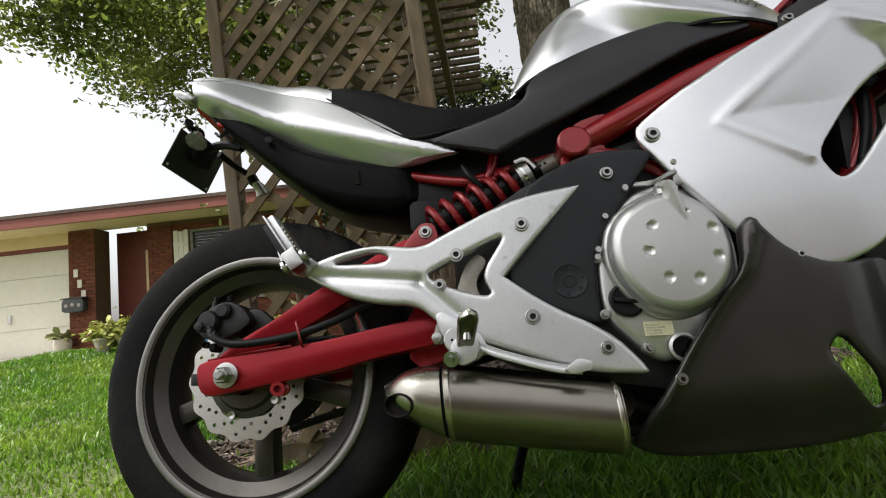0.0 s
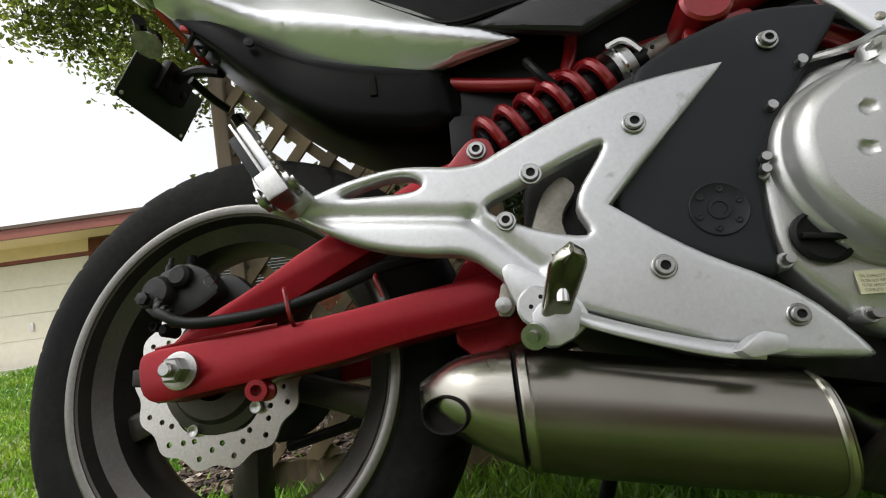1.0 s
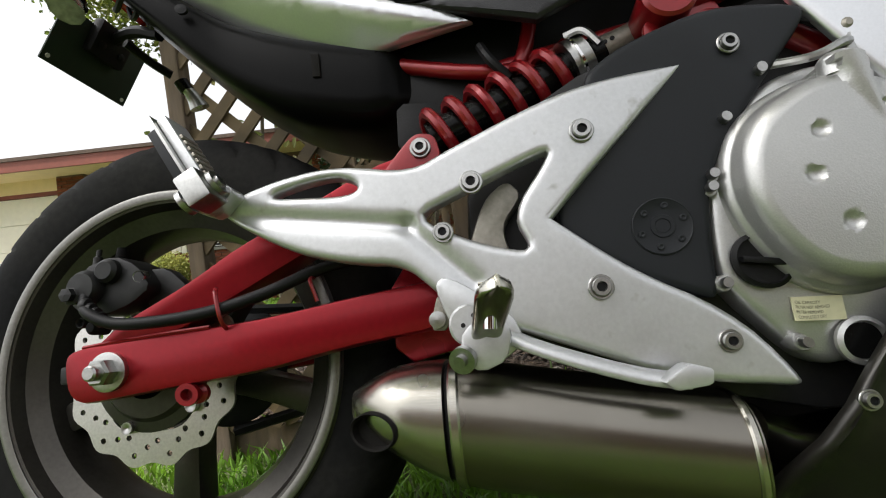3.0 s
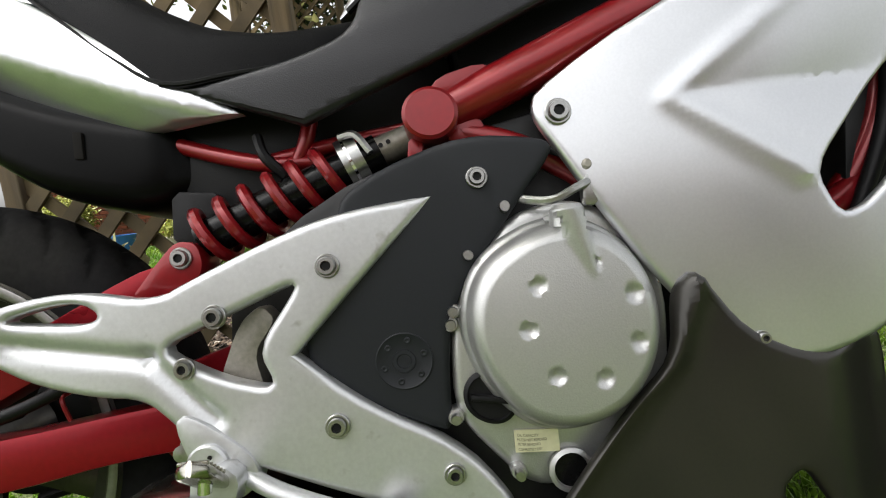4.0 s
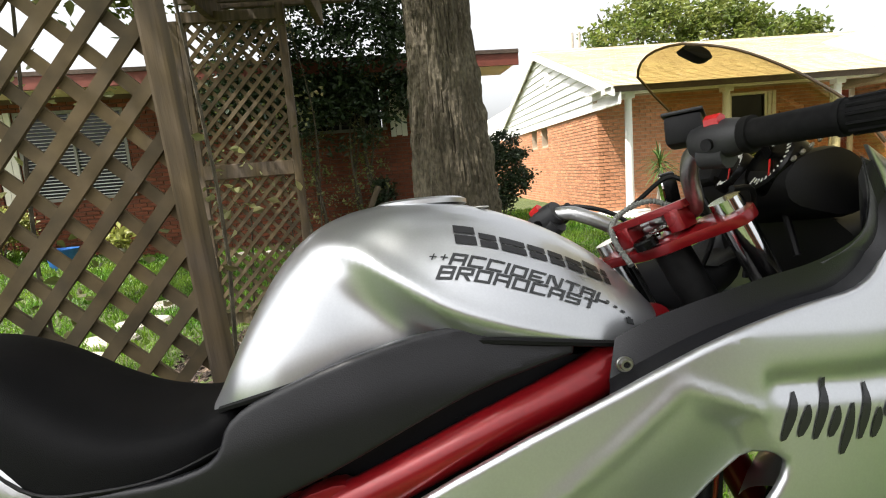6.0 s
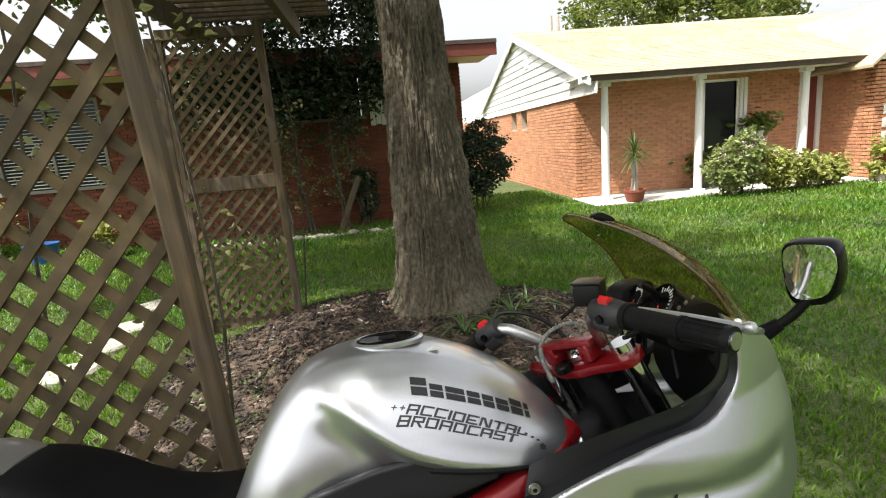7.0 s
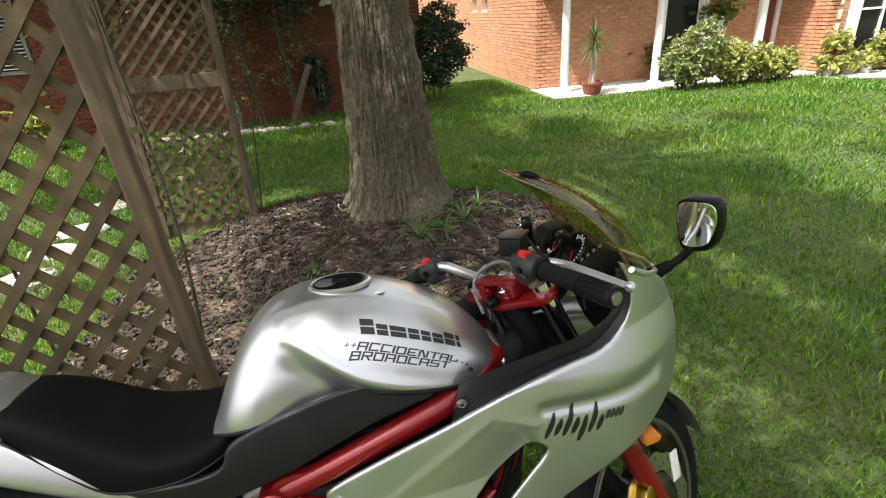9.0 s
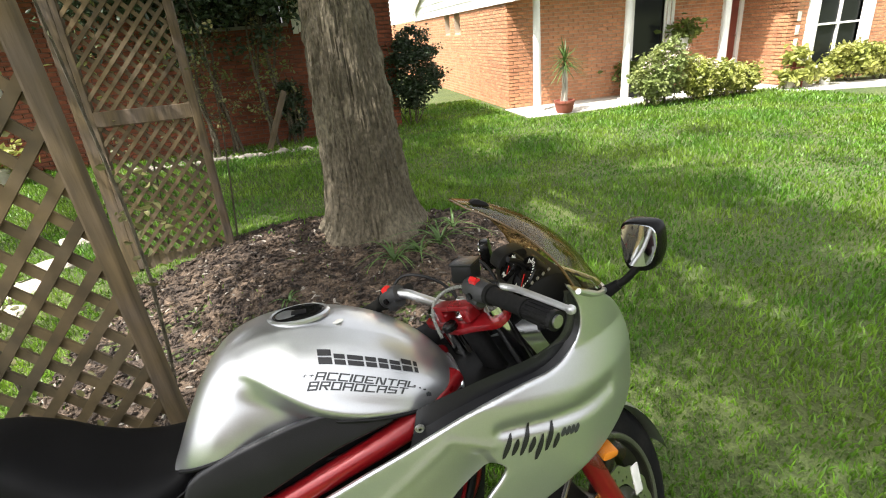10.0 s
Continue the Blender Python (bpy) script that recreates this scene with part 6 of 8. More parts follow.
rings = []
for i in range(117):
    x = 0.508 + 0.532 * (0.5 - 0.5 * math.cos(math.pi * i / 116))
    ring = [tank_point(x, k / 64, -1) for k in range(65)] + [tank_point(x, 1 - k / 64, 1) for k in range(1, 65)]
    rings.append(ring)
tank = part("fuel_tank", loft(rings), M["silver"], bike, "silver metallic fuel tank with a small dent")
part("filler_rim", lathe([(0.055, -0.004), (0.055, 0.002), (0.050, 0.005), (0.046, 0.003), (0.045, -0.002), (0.055, -0.004)], (0.75, 0, 0.985), "z", 48, close=False), M["silver"], tank)
fill = part("filler_cap", lathe([(0.046, -0.004), (0.046, 0.003), (0.043, 0.005), (0.040, 0.002), (0.0005, 0.002)], (0.75, 0, 0.986), "z", 40), M["black_gloss"], tank, "round dark locking filler cap")
part("key_flap", box(0.737, 0.763, -0.010, 0.010, 0.987, 0.992, 0.003), M["black"], fill)
part("round_sticker", lathe([(0.011, -0.0005), (0.011, 0.0008), (0.0005, 0.0008)], (0.815, -0.045, 0.9700), "z", 20), M["white_plastic"], tank, "small round white sticker")
part("warning_label", box(0.845, 0.885, -0.03, 0.012, -0.0005, 0.001), M["label"], tank).matrix_local = Matrix.Translation((0, 0, 0.9445)) @ pose(0, 0, 0, 0, 14, 0) @ Matrix.Translation((0, 0, 0.215))
part("tank_seam", merged(*[tube([tank_point(0.52 + 0.51 * k / 24, 0.02, s, 0.0) + Vector((0, s * 0.0005, -0.003)) for k in range(25)], 0.004, 6, 1) for s in (-1, 1)]), M["black"], tank)
part("tank_front_rim", tube([tank_point(1.034, k / 16, -1, 0.002) for k in range(17)] + [tank_point(1.034, 1 - k / 16, 1, 0.002) for k in range(1, 17)], 0.004, 6, 1), M["silver"], tank)


def on_tank(bm, x0, s0, slope, k_s, lift=0.0016):
    """Lays flat letters onto the right flank of the tank."""
    bmesh.ops.triangulate(bm, faces=bm.faces[:])
    for _ in range(3):
        bmesh.ops.subdivide_edges(bm, edges=[e for e in bm.edges if e.calc_length() > 0.004], cuts=1)
        bmesh.ops.triangulate(bm, faces=bm.faces[:])
    for v in bm.verts:
        x = x0 + v.co.x
        v.co = tank_point(x, s0 + slope * v.co.x + v.co.y * k_s, -1, lift)
    return bm


# the maker's mark as plain bold blocks
def bars(spec, h):
    """Blocks (x0, x1, y0, y1) as one flat mesh."""
    bm = bmesh.new()
    for x0, x1, y0, y1 in spec:
        n = max(1, int((x1 - x0) / 0.004))
        for k in range(n):
            a, b = x0 + (x1 - x0) * k / n, x0 + (x1 - x0) * (k + 1) / n
            bm.faces.new([bm.verts.new(p) for p in ((a, y0 * h, 0), (b, y0 * h, 0), (b, y1 * h, 0), (a, y1 * h, 0))])
    bmesh.ops.remove_doubles(bm, verts=bm.verts, dist=1e-6)
    return bm


xx = 0.0
for wdt, tall in ((0.022, 1.0), (0.018, 0.72), (0.026, 0.72), (0.018, 0.72), (0.016, 0.72), (0.018, 0.72), (0.018, 1.0), (0.007, 1.0)):
    part("mark_block", on_tank(bars([(xx, xx + wdt, 0, tall * 0.46), (xx, xx + wdt, tall * 0.56, tall)], 0.034), 0.777, 0.455, -0.28, 3.7), M["letter"], tank, "bold black block of the maker's mark")
    xx += wdt + 0.0035

STROKES = {"A": "LTrm", "B": "LTRBM", "C": "LTB", "D": "LTRB", "E": "LTBm", "I": "I", "L": "LB", "N": "LRn", "O": "LTRB", "R": "LTpMk", "S": "TMBlq", "T": "Ti", "+": "+"}
PIECES = {"L": ((0, 0), (0.2, 0), (0.2, 1), (0, 1)), "R": ((0.8, 0), (1, 0), (1, 1), (0.8, 1)), "T": ((0, 0.82), (1, 0.82), (1, 1), (0, 1)), "B": ((0, 0), (1, 0), (1, 0.18), (0, 0.18)),
          "M": ((0, 0.41), (1, 0.41), (1, 0.59), (0, 0.59)), "m": ((0.2, 0.36), (0.8, 0.36), (0.8, 0.54), (0.2, 0.54)), "r": ((0.8, 0), (1, 0), (1, 0.82), (0.8, 0.82)), "I": ((0, 0), (0.22, 0), (0.22, 1), (0, 1)),
          "n": ((0.62, 0), (0.84, 0), (0.38, 1), (0.16, 1)), "p": ((0.8, 0.5), (1, 0.5), (1, 0.82), (0.8, 0.82)), "k": ((0.72, 0), (0.98, 0), (0.62, 0.42), (0.38, 0.42)), "l": ((0, 0.5), (0.2, 0.5), (0.2, 0.9), (0, 0.9)),
          "q": ((0.8, 0.1), (1, 0.1), (1, 0.5), (0.8, 0.5)), "i": ((0.4, 0), (0.62, 0), (0.62, 0.82), (0.4, 0.82))}


def block_letters(word, height, wide, gap, slant=0.45):
    """Square-cut slanted capitals in x and y, from the origin."""
    bm = bmesh.new()
    x = 0.0
    for ch in word:
        if ch == "+":
            quads = [((0.05, 0.52), (0.5, 0.52), (0.5, 0.62), (0.05, 0.62)), ((0.23, 0.32), (0.32, 0.32), (0.32, 0.82), (0.23, 0.82))]
            step = wide * 0.55
        else:
            quads = [PIECES[k] for k in STROKES[ch]]
            step = wide * (0.22 if ch == "I" else 1.0)
        for quad in quads:
            bm.faces.new([bm.verts.new((x + px * wide + slant * pz * height, pz * height, 0)) for px, pz in quad])
        x += step + gap
    return bm


for word, x0, s0 in (("++ACCIDENTAL", 0.744, 0.352), ("BROADCAST", 0.752, 0.279)):
    part("lettering", on_tank(block_letters(word, 0.0150, 0.0158, 0.0022), x0, s0, -0.56, 4.2), M["decal_grey"], tank, "dark grey angular lettering on the tank")
part("decal", on_tank(merged(bars([(0, 0.010, 0.0, 0.8), (0.003, 0.007, 0.8, 1.0)], 0.013), moved(bars([(0, 0.005, 0, 1)], 0.004), Matrix.Translation((-0.004, 0.017, 0))), moved(bars([(0, 0.004, 0, 1)], 0.004), Matrix.Translation((-0.012, 0.021, 0))), moved(bars([(0, 0.004, 0, 1)], 0.003), Matrix.Translation((-0.021, 0.026, 0)))), 0.950, 0.14, -0.60, 4.2), M["decal_grey"], tank, "small dark island-shaped decal")

# ---- seat
seat_top = knots([(0.135, 0.876), (0.19, 0.874), (0.25, 0.856), (0.31, 0.822), (0.37, 0.792), (0.43, 0.779), (0.49, 0.783), (0.525, 0.790), (0.545, 0.775)])
seat_low = knots([(0.135, 0.842), (0.19, 0.800), (0.25, 0.752), (0.31, 0.716), (0.39, 0.715), (0.46, 0.722), (0.52, 0.742), (0.545, 0.752)])
seat_wide = knots([(0.135, 0.085), (0.20, 0.102), (0.30, 0.122), (0.40, 0.136), (0.48, 0.128), (0.525, 0.108), (0.545, 0.085)])
rings = []
for i in range(41):
    x = 0.135 + 0.41 * i / 40
    ring = []
    for k in range(33):
        a = math.pi * k / 32
        ca, sa = math.cos(a), math.sin(a)
        ring.append((x, -seat_wide(x) * math.copysign(abs(ca) ** 0.55, ca), seat_low(x) + (seat_top(x) - seat_low(x)) * sa ** 0.45))
    rings.append(ring)
seat = part("seat", loft(rings), M["vinyl"], bike, "black textured vinyl rider seat")
part("seat_piping", tube([(x, -seat_wide(x) - 0.0005, seat_low(x) + 0.004) for x in [0.15 + 0.39 * k / 24 for k in range(25)]], 0.0025, 6, 1), M["black"], seat)

# ---- black side panel
side_line = rounded([(0.322, 0.714), (0.464, 0.655), (0.607, 0.704), (0.778, 0.783), (0.885, 0.810), (0.892, 0.834), (0.81, 0.854), (0.726, 0.845), (0.613, 0.815), (0.533, 0.787), (0.52, 0.742), (0.463, 0.724), (0.39, 0.716)], 0.22, 2, keep=(0, 1, 4, 5))


def side_depth(x, z):
    y = knots([(0.32, -0.122), (0.46, -0.150), (0.60, -0.166), (0.75, -0.168), (0.89, -0.172)])(x)
    fold = 0.702 + 0.06 * (x - 0.40)
    y += 0.05 * (fold - z + math.sqrt((fold - z) ** 2 + 0.0001))
    return y + 0.012 * ease(z, tank_low(x) - 0.045, tank_low(x) + 0.03)


for s, nm in ((1, "right"), (-1, "left")):
    bm = shaped_panel(side_line, side_depth, 0.006, 0.008, [], 0.006)
    if s < 0:
        bmesh.ops.scale(bm, vec=(1, -1, 1), verts=bm.verts)
        bmesh.ops.reverse_faces(bm, faces=bm.faces)
    part("side_panel", bm, M["black_side"], bike, "matt black moulded side panel")

# ---- red frame
fr = part("frame_tube", tube([(0.585, -0.128, 0.648), (0.68, -0.143, 0.686), (0.80, -0.148, 0.736), (0.90, -0.140, 0.776), (0.96, -0.110, 0.800), (1.01, -0.055, 0.815)], 0.0235, 20), M["red"], bike, "glossy red frame tube")
part("frame_tube", tube([(0.585, 0.128, 0.648), (0.68, 0.143, 0.686), (0.80, 0.148, 0.736), (0.90, 0.140, 0.776), (0.96, 0.110, 0.800), (1.01, 0.055, 0.815)], 0.0235, 16), M["red"], bike)
part("pivot_cap", lathe([(0.026, 0.06), (0.027, -0.002), (0.0265, -0.010), (0.023, -0.013), (0.0005, -0.0135)], (0.588, -0.155, 0.648), "y", 40), M["red"], fr, "flat red end cap")
part("gusset", prism(rounded([(0.585, 0.672), (0.60, 0.690), (0.64, 0.700), (0.66, 0.69), (0.62, 0.665)], 0.2, 1), -0.15, -0.12, 0.003), M["red"], fr)
part("lower_tube", tube([(0.60, -0.13, 0.638), (0.66, -0.138, 0.618), (0.72, -0.135, 0.585), (0.80, -0.12, 0.53)], 0.0125, 14), M["red"], fr)
part("lower_tube", tube([(0.60, -0.12, 0.630), (0.66, -0.125, 0.604), (0.73, -0.12, 0.57)], 0.010, 12), M["red"], fr)
part("gusset", prism(rounded([(0.605, 0.655), (0.645, 0.640), (0.625, 0.612), (0.60, 0.625)], 0.2, 1), -0.145, -0.12, 0.004), M["red"], fr)
part("bolt_tab", prism(rounded([(0.565, 0.63), (0.58, 0.625), (0.575, 0.603), (0.562, 0.606)], 0.2, 1), -0.15, -0.14, 0.002), M["red"], fr)
part("subframe_tube", tube([(0.20, -0.055, 0.700), (0.30, -0.072, 0.665), (0.40, -0.09, 0.632), (0.46, -0.09, 0.628)], 0.0095, 12), M["red"], fr, "slim red subframe tube")
part("subframe_tube", tube([(0.435, -0.09, 0.620), (0.452, -0.092, 0.652), (0.462, -0.092, 0.690)], 0.009, 12), M["red"], fr)
part("subframe_tube", tube([(0.40, -0.088, 0.632), (0.48, -0.088, 0.645), (0.57, -0.10, 0.652)], 0.009, 12), M["red"], fr)
part("vent_tube", tube([(0.97, -0.10, 0.50), (1.0, -0.125, 0.58), (1.02, -0.125, 0.66), (1.03, -0.10, 0.74)], 0.0155, 14), M["red"], fr)
part("vent_tube", tube([(0.90, -0.115, 0.522), (0.95, -0.13, 0.520), (1.0, -0.12, 0.55)], 0.014, 12), M["red"], fr)
part("hose", tube([(0.99, -0.14, 0.52), (1.005, -0.145, 0.60), (1.015, -0.14, 0.68), (1.03, -0.12, 0.70)], 0.008, 10), M["black"], bike, "black coolant hose")
part("hose", tube([(0.40, -0.10, 0.66), (0.41, -0.11, 0.635), (0.43, -0.105, 0.612)], 0.006, 8), M["black"], bike)
part("radiator_cap", lathe([(0.016, 0), (0.016, -0.010), (0.010, -0.014), (0.0005, -0.014)], (1.010, -0.155, 0.685), "y", 16), M["black"], bike)
part("radiator_pipe", tube([(1.0, -0.15, 0.69), (1.02, -0.165, 0.70), (1.05, -0.16, 0.715)], 0.011, 12), M["cast"], bike)
part("wire_loom", merged(*[tube([(0.68 + 0.03 * k, -0.125, 0.69 + 0.018 * k), (0.74 + 0.03 * k, -0.128 - 0.004 * (k % 2), 0.70 + 0.018 * k), (0.80 + 0.03 * k, -0.125, 0.735 + 0.016 * k)], 0.004, 6) for k in range(4)]), M["black"], bike)
# inner and under-seat boxes are dark fillers that block light through the bike
part("inner_box", box(0.62, 1.0, -0.115, 0.115, 0.62, 0.80, 0.01), M["black"], bike, "dark filler box for the airbox, blocking light behind the frame")
part("radiator", box(0.98, 1.04, -0.13, 0.13, 0.40, 0.66, 0.006), M["dark_metal"], bike)
part("under_seat_box", prism(rounded([(0.30, 0.60), (0.36, 0.58), (0.60, 0.64), (0.62, 0.76), (0.50, 0.77), (0.36, 0.70), (0.28, 0.68)], 0.2, 1), -0.072, 0.10, 0.006), M["black"], bike)
part("mud_flap", prism(rounded([(0.290, 0.548), (0.345, 0.552), (0.350, 0.605), (0.292, 0.612)], 0.15, 1), -0.085, -0.075, 0.003), M["black"], bike, "black rubber mud flap")

# ---- tail
tail_line = rounded([(-0.098, 0.866), (-0.095, 0.815), (-0.004, 0.746), (0.12, 0.692), (0.25, 0.675), (0.395, 0.680), (0.322, 0.728), (0.164, 0.823), (0.10, 0.850), (0.0, 0.868)], 0.22, 2, keep=(0, 1, 5))


def tail_depth(x, z):
    crease = 0.835 - (x + 0.09) * 0.325
    half = knots([(-0.10, -0.078), (-0.04, -0.093), (0.05, -0.108), (0.15, -0.122), (0.30, -0.130), (0.40, -0.128)])(x)
    d = z - crease
    return half - 0.10 * d + 0.45 * math.sqrt(d * d + 0.00016) + 0.45 * max(0.0, -d - 0.006)


for s in (1, -1):
    bm = shaped_panel(tail_line, tail_depth, 0.005, 0.009, [], 0.005)
    if s < 0:
        bmesh.ops.scale(bm, vec=(1, -1, 1), verts=bm.verts)
        bmesh.ops.reverse_faces(bm, faces=bm.faces)
    part("tail_cowl", bm, M["silver"], bike, "silver metallic tail cowl")
rows = []
for i in range(15):
    x = -0.098 + 0.258 * i / 14
    h = 0.868 + 0.026 * math.sin(math.pi * (0.15 + 0.7 * i / 14)) + 0.010 * ease(x, 0.05, 0.12) - 0.010 * ease(x, 0.11, 0.16)
    edge = 0.866 - 0.0 if x < 0.0 else 0.868 - (x / 0.164) * 0.044
    w = -tail_depth(x, edge) - 0.002
    rows.append([(x, w * math.cos(math.pi * k / 16), edge + (h - edge) * math.sin(math.pi * k / 16) ** 0.6) for k in range(17)])
part("seat_cowl", loft(rows), M["silver"], bike, "silver solo seat cowl")
tray_low = knots([(-0.10, 0.822), (-0.012, 0.735), (0.065, 0.668), (0.148, 0.621), (0.21, 0.602), (0.27, 0.592), (0.325, 0.612)])
tray_top = knots([(-0.10, 0.832), (0.0, 0.790), (0.12, 0.730), (0.325, 0.690)])
rings = []
for i in range(34):
    x = -0.10 + 0.425 * i / 33
    lo, hi = tray_low(x), tray_top(x)
    w = 0.050 + 0.045 * ease(x, -0.1, 0.06) - 0.03 * ease(x, 0.28, 0.325)
    rings.append([(x, w * math.copysign(abs(math.cos(a)) ** 0.45, math.cos(a)), (lo + hi) / 2 + (hi - lo) / 2 * math.copysign(abs(math.sin(a)) ** 0.45, math.sin(a))) for a in (2 * math.pi * k / 40 for k in range(40))])
under = part("undertail", loft(rings), M["tray"], bike, "smooth black undertail tray")
# dark block in place of the slot's inner shade
part("panel_slot", box(0.196, 0.206, -0.0975, -0.090, 0.648, 0.676, 0.001), M["hole_shade"], under)
part("tray_bolt", lathe([(0.007, 0), (0.007, -0.004), (0.0005, -0.005)], (0.045, -0.100, 0.738), "y", 12), M["black"], under)
part("red_reflector", box(-0.062, -0.046, -0.056, -0.048, 0.776, 0.786, 0.003), M["lens_red"], bike, "small red reflector")
part("tail_lamp", box(-0.106, -0.085, -0.05, 0.05, 0.815, 0.838, 0.006), M["lens_red"], bike, "red tail lamp")
part("plate_bracket", tube([(-0.09, 0.02, 0.835), (-0.14, 0.03, 0.855), (-0.195, 0.05, 0.862)], 0.010, 8), M["black"], bike)
plate_m = Matrix.Translation((-0.222, 0.048, 0.832)) @ pose(0, 0, 0, 0, 27, 0)
lp = part("licence_plate", moved(box(-0.0015, 0.0015, -0.085, 0.085, -0.046, 0.046, 0.001), plate_m), M["plate_green"], bike, "dark back of a small number plate")
for dy, dz in ((-0.075, -0.037), (0.075, -0.037)):
    part("plate_hole", moved(lathe([(0.0035, -0.003), (0.0035, 0.003)], (0, dy, dz), "x", 10), plate_m), M["white_plastic"], lp)
part("plate_mount", moved(box(0.001, 0.02, -0.035, 0.035, 0.0, 0.058, 0.006), plate_m), M["black"], lp)
for dy in (-0.02, 0.02):
    part("plate_nut", moved(lathe([(0.007, 0), (0.007, 0.022), (0.0005, 0.024)], (0, dy, 0.02), "x", 8), plate_m), M["black"], lp)
for s in (-1, 1):
    sig = part("rear_signal", tube([(-0.115, s * 0.03, 0.775), (-0.105, s * 0.065, 0.768), (-0.09, s * 0.085, 0.760)], 0.007, 8), M["black"], bike, "small clear rear turn signal")
    part("signal_lens", tube([(-0.09, s * 0.085, 0.760), (-0.082, s * 0.098, 0.742), (-0.078, s * 0.106, 0.728)], lambda t: 0.008 + 0.009 * t, 10, 3), M["lamp_glass"], sig)
    part("signal_body", tube([(-0.094, s * 0.083, 0.766), (-0.088, s * 0.09, 0.752)], 0.012, 10, 1), M["black_gloss"], sig)
part("rear_marker", prism(rounded([(-0.136, 0.838), (-0.124, 0.846), (-0.090, 0.826), (-0.092, 0.814), (-0.116, 0.820)], 0.2, 1), -0.075, -0.050, 0.005), M["lamp_glass"], bike, "clear marker lamp lens")
part("wiring", merged(*[tube([(-0.10 + 0.02 * k, 0.0, 0.80), (-0.07 + 0.02 * k, -0.03, 0.77 - 0.01 * k), (-0.04 + 0.02 * k, -0.06, 0.77)], 0.003, 6) for k in range(3)]), M["black"], bike)

# ---- belly pan
belly_line = rounded([(0.812, 0.482), (0.793, 0.466), (0.784, 0.401), (0.742, 0.359), (0.676, 0.280), (0.618, 0.196), (0.596, 0.150), (0.712, 0.142), (0.85, 0.145), (0.935, 0.160), (0.99, 0.25), (1.0, 0.40), (0.975, 0.405), (0.90, 0.392), (0.850, 0.420)], 0.2, 2)
slot = rounded([(0.858, 0.272), (0.882, 0.298), (0.908, 0.248), (0.930, 0.196), (0.905, 0.192)], 0.2, 2)


def belly_depth(x, z):
    y = -0.186 - 0.016 * ease(x, 0.7, 0.86) + 0.06 * ease(0.25 - z, 0.0, 0.12) + 0.05 * ease(x, 0.90, 1.0)
    lip = edge_distance(x, z, [(0.822, 0.492), (0.784, 0.401), (0.742, 0.359), (0.676, 0.280), (0.596, 0.150)][:-1] + [(0.60, 0.15), (0.676, 0.281), (0.742, 0.360), (0.784, 0.402)])
    return y - 0.009 * math.exp(-(lip / 0.010) ** 2)


for s in (1, -1):
    bm = shaped_panel(belly_line, belly_depth, 0.006, 0.009, [slot[::-1]], 0.008)
    if s < 0:
        bmesh.ops.scale(bm, vec=(1, -1, 1), verts=bm.verts)
        bmesh.ops.reverse_faces(bm, faces=bm.faces)
    pan = part("belly_pan", bm, M["graphite"], bike, "graphite belly fairing with a slot")
    if s > 0:
        hex_bolt(pan, "fairing_bolt", (0.670, belly_depth(0.67, 0.256) - 0.001, 0.256), 0.0065, M["bolt"], True, True)
part("pan_floor", prism([(0.62, 0.15), (0.94, 0.155), (0.94, 0.17), (0.62, 0.165)], -0.13, 0.13, 0.003), M["graphite"], bike)

# ---- side fairing
fair_line = rounded([(0.680, 0.636), (0.688, 0.664), (0.904, 0.779), (1.0, 0.818), (1.1, 0.843), (1.19, 0.855), (1.245, 0.890), (1.252, 0.950), (1.222, 1.008), (1.266, 0.985), (1.335, 0.945), (1.395, 0.865), (1.418, 0.800), (1.385, 0.735), (1.30, 0.69),
                     (1.2, 0.640), (1.10, 0.580), (1.054, 0.524), (0.974, 0.415), (0.905, 0.387), (0.842, 0.396), (0.774, 0.488), (0.705, 0.596)], 0.22, 2, keep=(8,))
vent = rounded([(1.043, 0.704), (1.064, 0.688), (1.005, 0.605), (0.953, 0.525), (0.930, 0.516), (0.906, 0.560), (0.945, 0.612), (0.985, 0.660)], 0.2, 2)
hollow = [(0.800, 0.632), (0.966, 0.779), (1.035, 0.745), (1.056, 0.70), (1.0, 0.63), (0.94, 0.545), (0.897, 0.557)]
fair_half = knots([(0.68, -0.168), (0.78, -0.192), (0.88, -0.208), (1.0, -0.214), (1.1, -0.206), (1.2, -0.186), (1.27, -0.158), (1.34, -0.110), (1.39, -0.056), (1.42, -0.008)])


def line_distance(x, z, a, b):
    k = max(0, min(1, ((x - a[0]) * (b[0] - a[0]) + (z - a[1]) * (b[1] - a[1])) / ((b[0] - a[0]) ** 2 + (b[1] - a[1]) ** 2)))
    return math.hypot(x - a[0] - k * (b[0] - a[0]), z - a[1] - k * (b[1] - a[1]))


